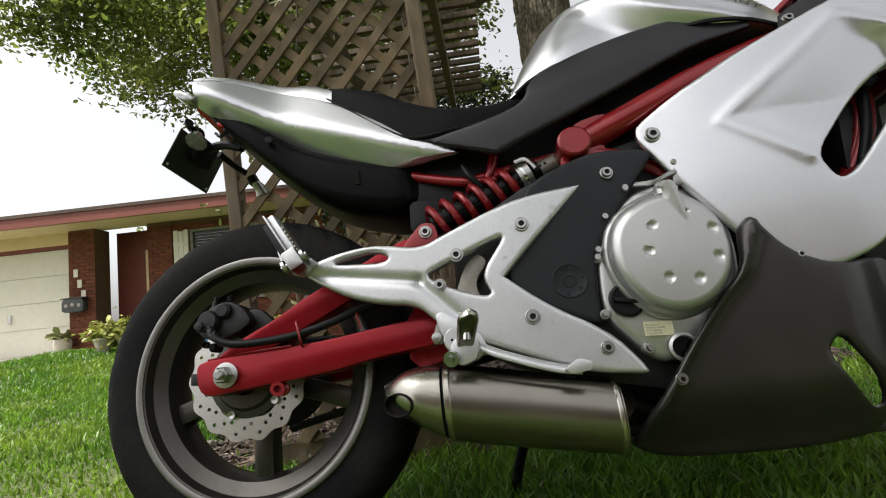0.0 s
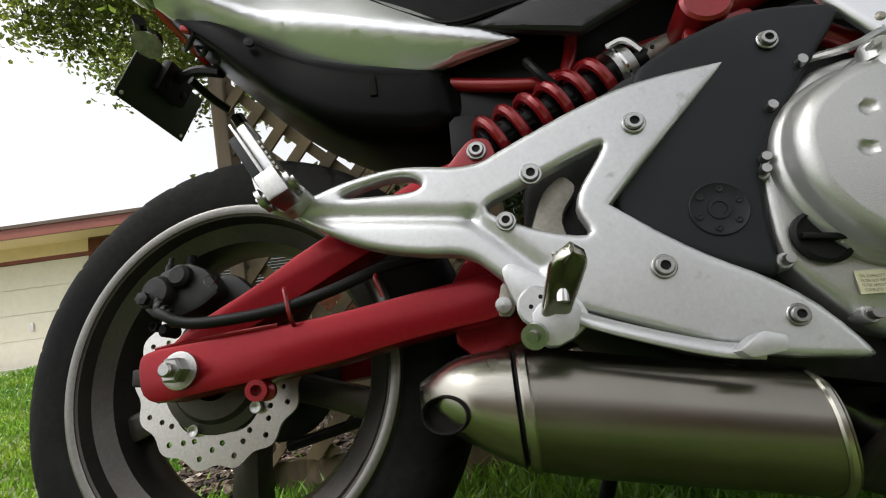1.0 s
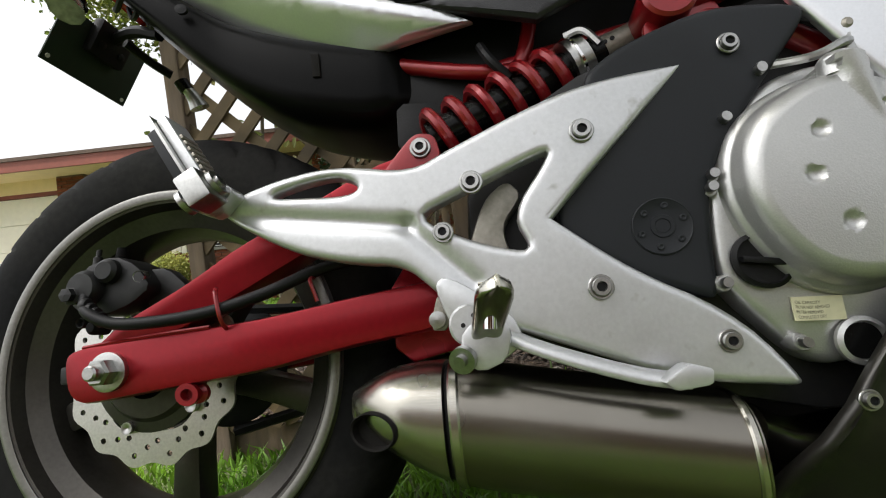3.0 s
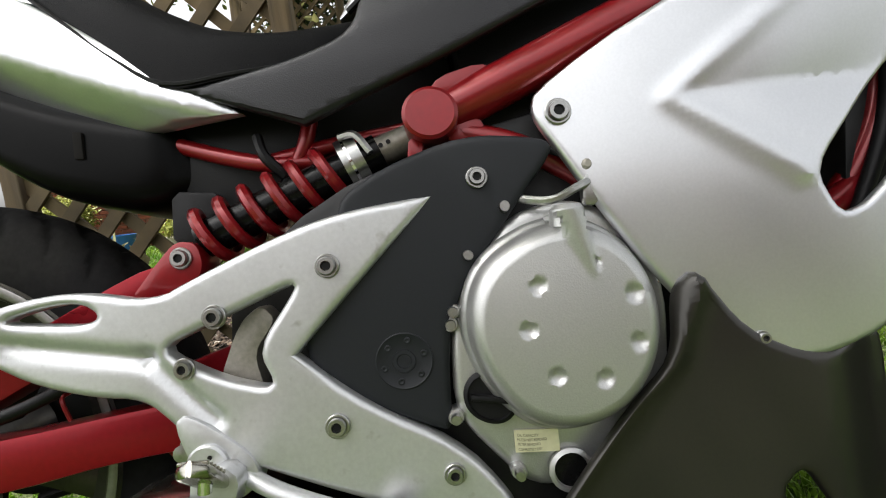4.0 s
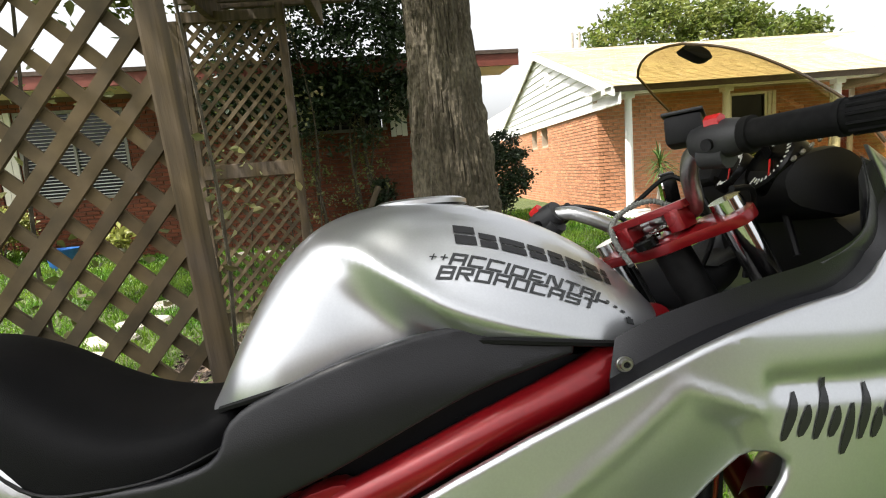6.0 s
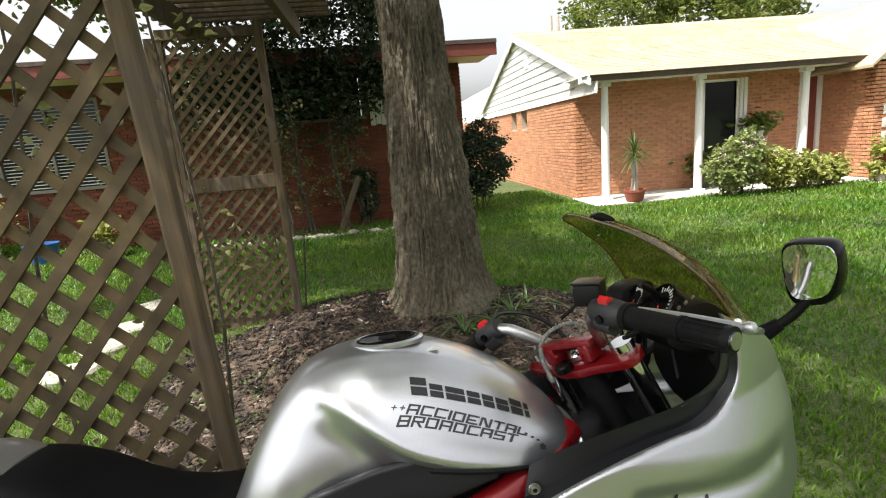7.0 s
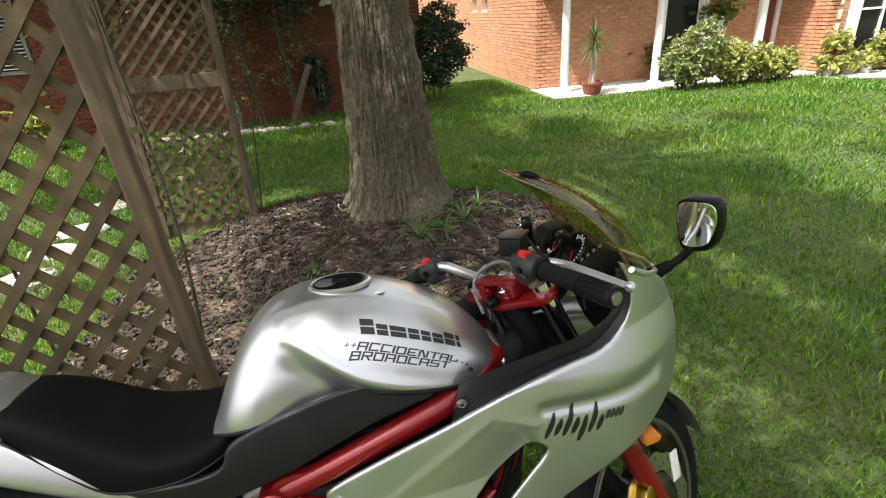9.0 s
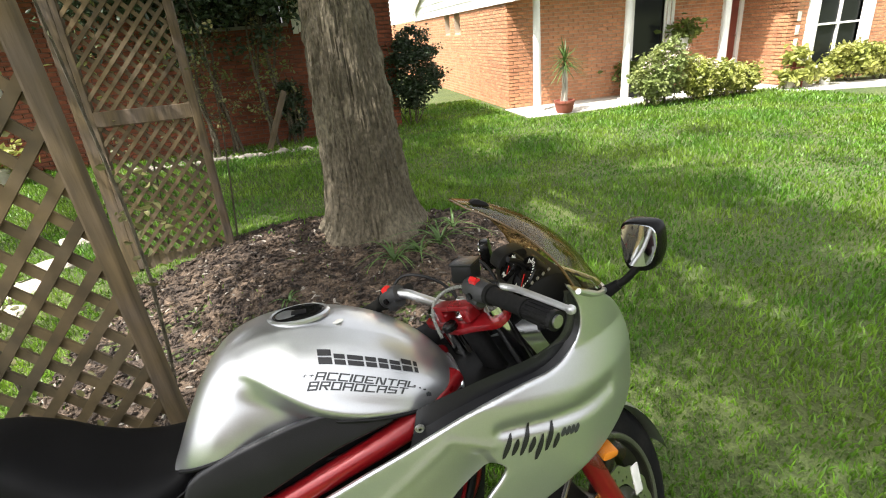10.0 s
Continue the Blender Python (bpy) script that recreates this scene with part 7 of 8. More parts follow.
def fair_depth(x, z):
    y = fair_half(x)
    ridge = 0.655 + (x - 0.69) * 0.52
    y += 0.35 * min(0.055, max(0, z - min(0.80, ridge) - 0.02)) * ease(x, 0.7, 0.9) + 0.03 * ((0.58 - z) + math.sqrt((0.58 - z) ** 2 + 0.004))
    if inside(x, z, hollow):
        slow = min(line_distance(x, z, hollow[0], hollow[1]), line_distance(x, z, hollow[0], hollow[6]))
        steep = min(line_distance(x, z, hollow[1], hollow[2]), line_distance(x, z, hollow[2], hollow[3]))
        y += 0.024 * ease(slow, 0.0, 0.13) * ease(steep, 0.0, 0.030)
    d = min(line_distance(x, z, hollow[0], hollow[1]), line_distance(x, z, hollow[1], hollow[2]), line_distance(x, z, hollow[0], hollow[6]))
    y -= 0.003 * math.exp(-(d / 0.009) ** 2)
    g = line_distance(x, z, (1.06, 0.772), (1.30, 0.792))
    y += 0.009 * math.exp(-(g / 0.014) ** 2)
    return y


for s in (1, -1):
    bm = shaped_panel(fair_line, fair_depth, 0.004, 0.0055, [vent[::-1]], 0.006)
    if s < 0:
        bmesh.ops.scale(bm, vec=(1, -1, 1), verts=bm.verts)
        bmesh.ops.reverse_faces(bm, faces=bm.faces)
    fg = part("side_fairing", bm, M["silver"], bike, "silver metallic side fairing with an air vent")
    if s > 0:
        fairing = fg
for x, z, r in ((0.705, 0.634, 0.0095), (0.812, 0.456, 0.006), (0.862, 0.412, 0.005)):
    hex_bolt(fairing, "fairing_bolt", (x, fair_depth(x, z) - 0.0005, z), r, M["bolt"], True, True)
rows = [[(x + 0.004 - 0.02 * (k / 6 - 1) ** 2, -0.03 + 0.06 * k / 12, z) for k in range(13)] for x, z in ((1.30, 0.69), (1.385, 0.735), (1.417, 0.80), (1.395, 0.865), (1.345, 0.935))]
part("nose", loft(rows, close=False), M["silver"], bike)


# script mark on the fairing in plain brush strokes
def fairing_strokes(strokes, x0, z0, k, mat, name, label):
    for pts in strokes:
        bm = bmesh.new()
        line = path_points([(p[0], p[1], 0) for p in pts], 5)
        rowa, rowb = [], []
        for i, p in enumerate(line):
            t = i / (len(line) - 1)
            w = 0.0052 * (0.35 + math.sin(math.pi * min(1, t * 0.9 + 0.08)))
            q = Vector((x0 + p.x * k, 0, z0 + p.y * k))
            a, b = q + Vector((w * 0.9, 0, w * 0.3)), q - Vector((w * 0.9, 0, w * 0.3))
            for r, row in ((a, rowa), (b, rowb)):
                r.y = fair_depth(r.x, r.z) - 0.0014
                row.append(bm.verts.new(r))
        for i in range(len(line) - 1):
            bm.faces.new((rowa[i], rowa[i + 1], rowb[i + 1], rowb[i]))
        bmesh.ops.recalc_face_normals(bm, faces=bm.faces)
        part(name, bm, mat, fairing, label, smooth=False)


brush = []
for k, (low, high) in enumerate(((-0.02, 0.66), (0.04, 0.48), (0.0, 0.78), (0.04, 0.46), (-0.22, 0.50), (0.02, 0.74), (0.05, 0.44))):
    x = 0.245 * k
    brush.append([(x + low * 0.35, low), (x + 0.02 + (low + high) * 0.2, (low + high) / 2), (x + high * 0.42, high)])
fairing_strokes(brush, 1.056, 0.716, 0.068, M["letter"], "brush_stroke", "slanted black brush stroke")
fairing_strokes([[(0.1 * k, 0.0), (0.1 * k + 0.05, 0.14)] for k in range(4)], 1.178, 0.738, 0.10, M["decal_grey"], "small_bar", "small grey bar")

# ---- cockpit: inner panel, instruments, screen
edge_a = [(x, fair_depth(x, z) + 0.003, z - 0.004) for x, z in ((0.900, 0.775), (0.95, 0.797), (1.0, 0.818), (1.1, 0.842), (1.185, 0.856), (1.238, 0.893), (1.246, 0.950), (1.226, 0.995))]
edge_b = [(0.925, -0.162, 0.820), (0.955, -0.172, 0.836), (1.0, -0.178, 0.851), (1.07, -0.180, 0.870), (1.14, -0.174, 0.884), (1.20, -0.160, 0.906), (1.224, -0.150, 0.945), (1.220, -0.152, 0.992)]
for s in (1, -1):
    pa, pb = path_points(edge_a, 4), path_points(edge_b, 4)
    rows = []
    for a, b in zip(pa, pb):
        mid = a.lerp(b, 0.5) + Vector((0, 0.012, -0.012))
        row = [a.lerp(mid, k / 4) for k in range(4)] + [mid.lerp(b, k / 4) for k in range(5)] + [b + Vector((0, 0.01, -0.02)), b + Vector((0, 0.014, -0.09)), a + Vector((0, 0.014, -0.05))]
        rows.append([Vector((p.x, p.y * s, p.z)) for p in row])
    inn = part("inner_panel", loft(rows), M["black_side"], bike, "black inner fairing panel")
    if s > 0:
        hex_bolt(inn, "panel_bolt", (0.925, -0.184, 0.795), 0.006, M["bolt"], True, True)
    # weave-textured pocket below the screen
    ca, cb = path_points([(1.14, -0.172, 0.880), (1.198, -0.158, 0.903), (1.222, -0.148, 0.940), (1.219, -0.150, 0.988)], 4), path_points([(1.195, -0.112, 0.862), (1.250, -0.105, 0.892), (1.268, -0.104, 0.945), (1.245, -0.118, 0.992)], 4)
    patch = loft([[Vector((p.x, p.y * s, p.z)) for p in (a.lerp(b, q / 6) + Vector((0.014 * math.sin(math.pi * q / 6), 0, -0.006 * math.sin(math.pi * q / 6))) for q in range(7))] for a, b in zip(ca, cb)], close=False)
    ret = bmesh.ops.extrude_face_region(patch, geom=patch.faces[:])
    bmesh.ops.translate(patch, verts=[g for g in ret["geom"] if isinstance(g, bmesh.types.BMVert)], vec=(0.004, 0, -0.002))
    bmesh.ops.recalc_face_normals(patch, faces=patch.faces)
    part("cockpit_cup", patch, M["weave"], inn, "dark weave-textured inner pocket")
# dark slab added so no light shows up through the cockpit
part("cockpit_floor", box(1.00, 1.22, -0.150, 0.150, 0.77, 0.80, 0.01), M["black"], bike)
part("head_lamp_back", loft([[(1.24 + 0.05 * j, 0.11 * math.cos(2 * math.pi * k / 16) * (1 - 0.15 * j), 0.88 + 0.06 * math.sin(2 * math.pi * k / 16)) for k in range(16)] for j in range(3)]), M["black"], bike)
dash = part("instrument_pod", prism(rounded([(1.165, 0.945), (1.158, 0.985), (1.185, 1.010), (1.245, 1.018), (1.29, 0.97), (1.25, 0.92)], 0.2, 2), -0.105, 0.100, 0.014), M["black"], bike, "black instrument pod with round dials")
part("pod_hood", prism(rounded([(1.150, 0.985), (1.165, 1.018), (1.225, 1.028), (1.22, 0.99)], 0.2, 2), 0.045, 0.115, 0.006), M["black"], dash)
for y, r, cx, cz in ((-0.058, 0.040, 1.182, 0.998), (0.020, 0.029, 1.176, 0.998)):
    dm = Matrix.Translation((cx, y, cz)) @ pose(0, 0, 0, 0, -50, 0)
    dial = part("dial", moved(lathe([(r, -0.02), (r, 0.006), (r * 0.92, 0.009), (r * 0.9, 0.004), (0.0005, 0.004)], (0, 0, 0), "z", 40), dm), M["black_gloss"], dash)
    for k in range(19):
        a = radians(-210 + 240 * k / 18)
        tick = box(r * 0.62, r * (0.86 if k % 2 == 0 else 0.76), -0.0009, 0.0009, 0.0045, 0.0055)
        part("tick", moved(tick, dm @ pose(0, 0, 0, 0, 0, math.degrees(a))), M["white_plastic"], dial, smooth=False)
    part("needle", moved(box(0, r * 0.7, -0.0012, 0.0012, 0.0055, 0.0065), dm @ pose(0, 0, 0, 0, 0, 215)), M["lens_red"], dial, smooth=False)
for k in range(4):
    part("warning_light", moved(lathe([(0.0035, 0), (0.0035, 0.002), (0.0005, 0.003)], (0, 0, 0), "z", 10), Matrix.Translation((1.178 + 0.012 * k, -0.101, 0.996 + 0.006 * k)) @ pose(0, 0, 0, 0, -50, 0)), M["grey_cast"], dash)

edge_k, mid_k = path_points([(1.232, -0.168, 0.998), (1.205, -0.155, 1.045), (1.166, -0.130, 1.093), (1.116, -0.103, 1.134), (1.074, -0.066, 1.160)], 4), path_points([(1.350, 0, 0.955), (1.295, 0, 1.030), (1.215, 0, 1.103), (1.130, 0, 1.150), (1.060, 0, 1.171)], 4)
rows = []
for e, c in zip(edge_k, mid_k):
    rows.append([(c.x + (e.x - c.x) * q * q, -e.y * q, c.z + (e.z - c.z) * q * q) for q in (u / 12 - 1 for u in range(25))])
bm = loft(rows, close=False)
ret = bmesh.ops.extrude_face_region(bm, geom=bm.faces[:])
bmesh.ops.translate(bm, verts=[g for g in ret["geom"] if isinstance(g, bmesh.types.BMVert)], vec=(0.0022, 0, 0.0018))
bmesh.ops.recalc_face_normals(bm, faces=bm.faces)
screen = part("windscreen", bm, M["screen"], bike, "bronze tinted clear windscreen")
screen.visible_shadow = False
part("screen_edge", tube([r[0] for r in rows] + rows[-1][4:24:4] + [r[24] for r in rows[::-1]], 0.0020, 6, 1), M["amber_edge"], screen)
part("screen_clip", moved(prism(rounded([(-0.022, -0.006), (-0.012, 0.008), (0.014, 0.007), (0.024, -0.002), (0.012, -0.009)], 0.2, 1), -0.010, 0.010, 0.004), Matrix.Translation((1.108, -0.030, 1.158)) @ pose(0, 0, 0, 0, 28, 0)), M["black"], screen, "black clip fixed near the top")
part("cowl_trim", merged(*[tube([(1.240, s * 0.168, 0.995), (1.285, s * 0.135, 0.968), (1.335, s * 0.075, 0.948), (1.352, 0, 0.945)], 0.006, 8) for s in (-1, 1)]), M["silver"], bike)

# ---- steering: yokes, bars, forks
yoke = part("top_yoke", moved(prism(rounded([(-0.026, -0.122), (0.004, -0.130), (0.030, -0.118), (0.034, -0.06), (0.026, 0.0), (0.034, 0.06), (0.030, 0.118), (0.004, 0.130), (-0.026, 0.122), (-0.034, 0.055), (-0.046, 0.02), (-0.046, -0.02), (-0.034, -0.055)], 0.2, 2), -0.008, 0.008, 0.003),
                              STEER @ Matrix.Translation(HEAD) @ pose(0, 0, 0, 0, -25, 0) @ pose(0, 0, 0, 90, 0, 0)), M["red"], bike, "red anodised top yoke")
part("lower_yoke", moved(prism(rounded([(-0.05, -0.12), (0.03, -0.12), (0.03, 0.12), (-0.05, 0.12)], 0.2, 2), -0.016, 0.016, 0.004), STEER @ Matrix.Translation(HEAD - RAKE * 0.20) @ pose(0, 0, 0, 0, -25, 0) @ pose(0, 0, 0, 90, 0, 0)), M["red"], bike)
# red tube coloured dark for the shadow it stands in
part("head_tube", tube([HEAD - RAKE * 0.19, HEAD - RAKE * 0.014], 0.026, 20, 1), M["dark_metal"], bike)
part("stem_nut", moved(lathe([(0.018, 0.01), (0.018, 0.018), (0.015, 0.021), (0.010, 0.021), (0.009, 0.014), (0.0005, 0.014)], (0, 0, 0), "z", 24), STEER @ Matrix.Translation(HEAD) @ pose(0, 0, 0, 0, -25, 0)), M["chrome"], yoke)
for s in (-1, 1):
    top = HEAD + Vector((0.008, s * 0.098, 0.0))
    low = Vector((1.410, s * 0.098, 0.305))
    leg = (top - low).normalized()
    part("fork_tube", moved(tube([low + leg * 0.25, top + leg * 0.03], 0.0205, 20, 1), STEER), M["chrome"], bike, "polished steel fork tube")
    fl = part("fork_leg", moved(tube([low - leg * 0.02, low + leg * 0.05, low + leg * 0.34], 0.0265, 20, 1), STEER), M["red"], bike, "red lower fork leg")
    part("fork_cap", moved(lathe([(0.018, 0.012), (0.018, 0.020), (0.012, 0.024), (0.0005, 0.024)], top - HEAD, "z", 16), STEER @ Matrix.Translation(HEAD) @ pose(0, 0, 0, 0, -25, 0)), M["bolt"], yoke)
    part("bar_clamp", moved(box(-0.032, 0.004, s * 0.042 - 0.012, s * 0.042 + 0.012, 0.008, 0.040, 0.005), STEER @ Matrix.Translation(HEAD) @ pose(0, 0, 0, 0, -15, 0)), M["red"], yoke)
    # bar: rises from the clamp, runs out and back
    back = STEER.inverted()
    pts = [back @ Vector(p) for p in ((1.120, 0.030, 0.958), (1.146, 0.0, 0.960), (1.150, -0.040, 0.968), (1.122, -0.082, 1.010), (1.116, -0.110, 1.033), (1.128, -0.155, 1.040), (1.203, -0.331, 1.027))]
    pts = [Vector((p.x, -s * p.y, p.z)) for p in pts]
    a, b = pts[5], pts[6]
    out = (b - a).normalized()
    part("handlebar", moved(tube(pts, 0.0115, 14), STEER), M["brushed_bar"], bike, "brushed tubular handlebar")
    gp = part("grip", moved(tube([a.lerp(b, 0.16), a.lerp(b, 0.2), a.lerp(b, 0.93)], 0.0165, 18, 1), STEER), M["rubber"], bike, "black rubber handlebar grip")
    part("grip_flange", moved(tube([a.lerp(b, 0.12), a.lerp(b, 0.17)], 0.0205, 20, 1), STEER), M["rubber"], gp)
    part("grip_ring", moved(tube([a.lerp(b, 0.60), a.lerp(b, 0.63)], 0.0186, 18, 1), STEER), M["rubber"], gp)
    up = Vector((0, 0, 1)) - out * out.z
    up.normalize()
    for k in range(12):
        ang = 2 * math.pi * k / 12
        off = (up * math.cos(ang) + out.cross(up) * math.sin(ang)) * 0.0165
        part("grip_rib", moved(tube([a.lerp(b, 0.66) + off, a.lerp(b, 0.94) + off], 0.0022, 5, 1), STEER), M["rubber"], gp)
    end = part("bar_end", moved(tube([a.lerp(b, 0.93), a.lerp(b, 0.98)], 0.0178, 18, 1), STEER), M["black"], gp)
    part("bar_hole", moved(tube([a.lerp(b, 0.975), a.lerp(b, 0.984)], 0.008, 12, 1), STEER), M["black_gloss"], end)
    sw = part("switch_housing", moved(merged(tube([a.lerp(b, -0.20), a.lerp(b, -0.12), a.lerp(b, 0.06), a.lerp(b, 0.12)], lambda t: 0.0235 - 0.005 * abs(2 * t - 1), 14, 2), tube([a.lerp(b, -0.15) - up * 0.016, a.lerp(b, 0.02) - up * 0.018], 0.017, 10, 1)), STEER), M["switch"], bike, "grey-black handlebar switch housing")
    fwd = out.cross(up) * (1 if s < 0 else -1)
    if fwd.x < 0:
        fwd = -fwd
    mc = a.lerp(b, -0.04) + up * 0.020 - fwd * 0.010
    part("stop_switch" if s < 0 else "dip_switch", moved(tube([mc - out * 0.009, mc + out * 0.009], 0.0085, 6, 1), STEER), M["lens_red"], sw, "red rocker switch")
    part("starter_button", moved(tube([a.lerp(b, -0.04) - fwd * 0.018 - up * 0.006, a.lerp(b, -0.04) - fwd * 0.026 - up * 0.008], 0.007, 12, 1), STEER), M["black_gloss"], sw)
    root = a.lerp(b, -0.08) + fwd * 0.026
    part("lever_perch", moved(tube([root - out * 0.03, root, root + out * 0.022 + fwd * 0.012], 0.013, 10, 2), STEER), M["black"], sw)
    tipp = a.lerp(b, 0.98) + fwd * 0.034 + up * 0.010
    lev = part("hand_lever", moved(tube([root + out * 0.015 + fwd * 0.012, root + out * 0.05 + fwd * 0.026, tipp.lerp(root, 0.4) + fwd * 0.012, tipp], lambda t: 0.0078 - 0.002 * t, 10, 6, 0.6), STEER), M["bracket"], bike, "silver hand lever")
    part("lever_ball", moved(lathe([(0.0005, -0.009), (0.007, -0.006), (0.009, 0), (0.007, 0.006), (0.0005, 0.009)], tipp, "y", 12), STEER), M["bracket"], lev)
    if s < 0:
        res = part("fluid_reservoir", box(-0.028, 0.028, -0.022, 0.022, -0.016, 0.020, 0.006), M["black"], bike, "black brake fluid reservoir")
        res.matrix_local = Matrix.Translation((1.118, -0.090, 1.062)) @ pose(0, 0, 0, 0, 0, 55)
        part("reservoir_lid", box(-0.030, 0.030, -0.024, 0.024, 0.020, 0.025, 0.002), M["black_side"], res)
part("brake_hose", tube([(1.14, -0.08, 1.045), (1.18, -0.05, 1.02), (1.20, -0.04, 0.96), (1.20, -0.06, 0.88)], 0.005, 8), M["black"], bike)
part("clamp_bridge", moved(box(-0.030, 0.002, -0.062, 0.062, 0.036, 0.048, 0.003), STEER @ Matrix.Translation(HEAD) @ pose(0, 0, 0, 0, -15, 0)), M["red"], yoke)
part("key_switch", moved(lathe([(0.017, 0.012), (0.017, 0.022), (0.014, 0.025), (0.0005, 0.025)], (-0.045, 0.0, 0), "z", 20), STEER @ Matrix.Translation(HEAD) @ pose(0, 0, 0, 0, -25, 0)), M["black_gloss"], yoke)
cord = [HEAD + Vector(p) for p in ((0.03, 0.035, 0.052), (0.0, 0.045, 0.062), (-0.035, 0.055, 0.050), (-0.06, 0.045, 0.030), (-0.068, 0.02, 0.005), (-0.060, -0.01, -0.03))]
part("lanyard", tube(cord, lambda t: 0.0042 + 0.0009 * math.sin(t * 190), 8, 14), M["rope"], bike, "grey braided key lanyard")
for run in (((0.0, 0.10, 0.06), (0.07, 0.09, 0.10), (0.10, 0.04, 0.02), (0.05, 0.05, -0.10)), ((0.04, -0.10, 0.06), (0.09, -0.07, 0.05), (0.08, -0.05, -0.06)), ((-0.16, 0.16, 0.0), (-0.11, 0.18, 0.07), (-0.02, 0.13, 0.05), (0.04, 0.06, -0.04))):
    part("cable", tube([HEAD + Vector(p) for p in run], 0.004, 8), M["black"], bike)
fend = []
for j in range(13):
    a = radians(15 + 110 * j / 12)
    fend.append([FRONT + Vector((0.312 * math.cos(a) - 0.012 * (abs(k - 6) / 6) ** 2 * math.cos(a), -0.068 + 0.136 * k / 12, 0.312 * math.sin(a) - 0.02 * (abs(k - 6) / 6) ** 3)) for k in range(13)])
part("front_fender", moved(loft(fend, close=False), STEER), M["silver"], bike, "short front mudguard")
part("front_caliper", moved(prism(rounded([(1.30, 0.36), (1.33, 0.42), (1.36, 0.41), (1.35, 0.33), (1.32, 0.31)], 0.2, 1), -0.12, -0.07, 0.008), STEER), M["gold"], bike)
# front turn signal and reflector
fs = part("front_signal", prism(rounded([(1.225, 0.660), (1.275, 0.676), (1.315, 0.676), (1.31, 0.640), (1.27, 0.628)], 0.2, 2), -0.175, -0.115, 0.008), M["clear"], bike, "clear front turn signal with an amber bulb")
part("signal_bulb", prism(rounded([(1.268, 0.642), (1.30, 0.648), (1.305, 0.665), (1.275, 0.662)], 0.2, 2), -0.168, -0.125, 0.004), M["amber"], fs)
part("fork_reflector", moved(box(1.405, 1.435, -0.142, -0.138, 0.40, 0.47, 0.003), STEER), M["white_plastic"], bike, "pale fork reflector")
# mirror
mm = Matrix.Translation((1.385, -0.130, 1.040)) @ pose(0, 0, 0, 0, 0, 28) @ pose(0, 0, 0, 0, -8, 0)
shape = rounded([(-0.040, -0.035), (-0.025, -0.052), (0.022, -0.045), (0.040, -0.01), (0.042, 0.030), (0.030, 0.046), (-0.025, 0.048), (-0.040, 0.030)], 0.22, 2)
turn = pose(0, 0, 0, 0, 0, -90)
mir = part("mirror", moved(prism(shape, -0.004, 0.030, 0.008), mm @ turn), M["black_gloss"], bike, "black rear-view mirror")
part("mirror_glass", moved(prism([(p[0] * 0.9, p[1] * 0.9) for p in shape], -0.0065, -0.003, 0), mm @ turn), M["mirror"], mir, smooth=False)
part("mirror_stem", tube([(1.395, -0.130, 1.01), (1.372, -0.095, 0.968), (1.345, -0.070, 0.945)], 0.0075, 10), M["black"], mir)
part("stem_boot", tube([(1.362, -0.085, 0.958), (1.345, -0.070, 0.942), (1.330, -0.062, 0.930)], lambda t: 0.010 + 0.008 * t, 12), M["rubber"], mir)
far_mm = Matrix.Translation((1.165, 0.205, 0.985)) @ Matrix.Scale(0.72, 4) @ pose(0, 0, 0, 0, 0, -20) @ pose(0, 0, 0, 0, -8, 0)
far_mir = part("mirror", moved(prism(shape, -0.004, 0.030, 0.008), far_mm @ turn), M["black_gloss"], bike, "black rear-view mirror")
part("mirror_glass", moved(prism([(p[0] * 0.9, p[1] * 0.9) for p in shape], -0.0065, -0.003, 0), far_mm @ turn), M["mirror"], far_mir, smooth=False)
part("mirror_stem", tube([(1.18, 0.200, 0.965), (1.25, 0.15, 0.945), (1.32, 0.075, 0.940)], 0.0075, 10), M["black"], far_mir)
# stand
part("side_stand", tube([(0.50, 0.10, 0.25), (0.44, 0.19, 0.12), (0.40, 0.27, -0.03)], 0.011, 10), M["black"], bike)


# ---- the body drawn out to its full length: longer tail, tank and nose
FRONT_DRAW = knots([(0.48, 0.0), (0.70, 0.012), (0.82, 0.019), (0.925, 0.044), (1.06, 0.064), (1.25, 0.080), (1.45, 0.105)])
STEERED = {"top_yoke", "lower_yoke", "head_tube", "stem_nut", "fork_tube", "fork_leg", "fork_cap", "bar_clamp", "handlebar", "grip", "grip_flange", "grip_ring", "grip_rib", "bar_end",
           "bar_hole", "switch_housing", "stop_switch", "dip_switch", "starter_button", "lever_perch", "hand_lever", "lever_ball", "fluid_reservoir", "reservoir_lid", "clamp_bridge",
           "key_switch", "lanyard", "cable", "front_fender", "front_caliper", "fork_reflector", "front_brake_disc", "rear_brake_disc", "sprocket", "rear_wheel", "front_wheel", "licence_plate", "plate_bracket"}


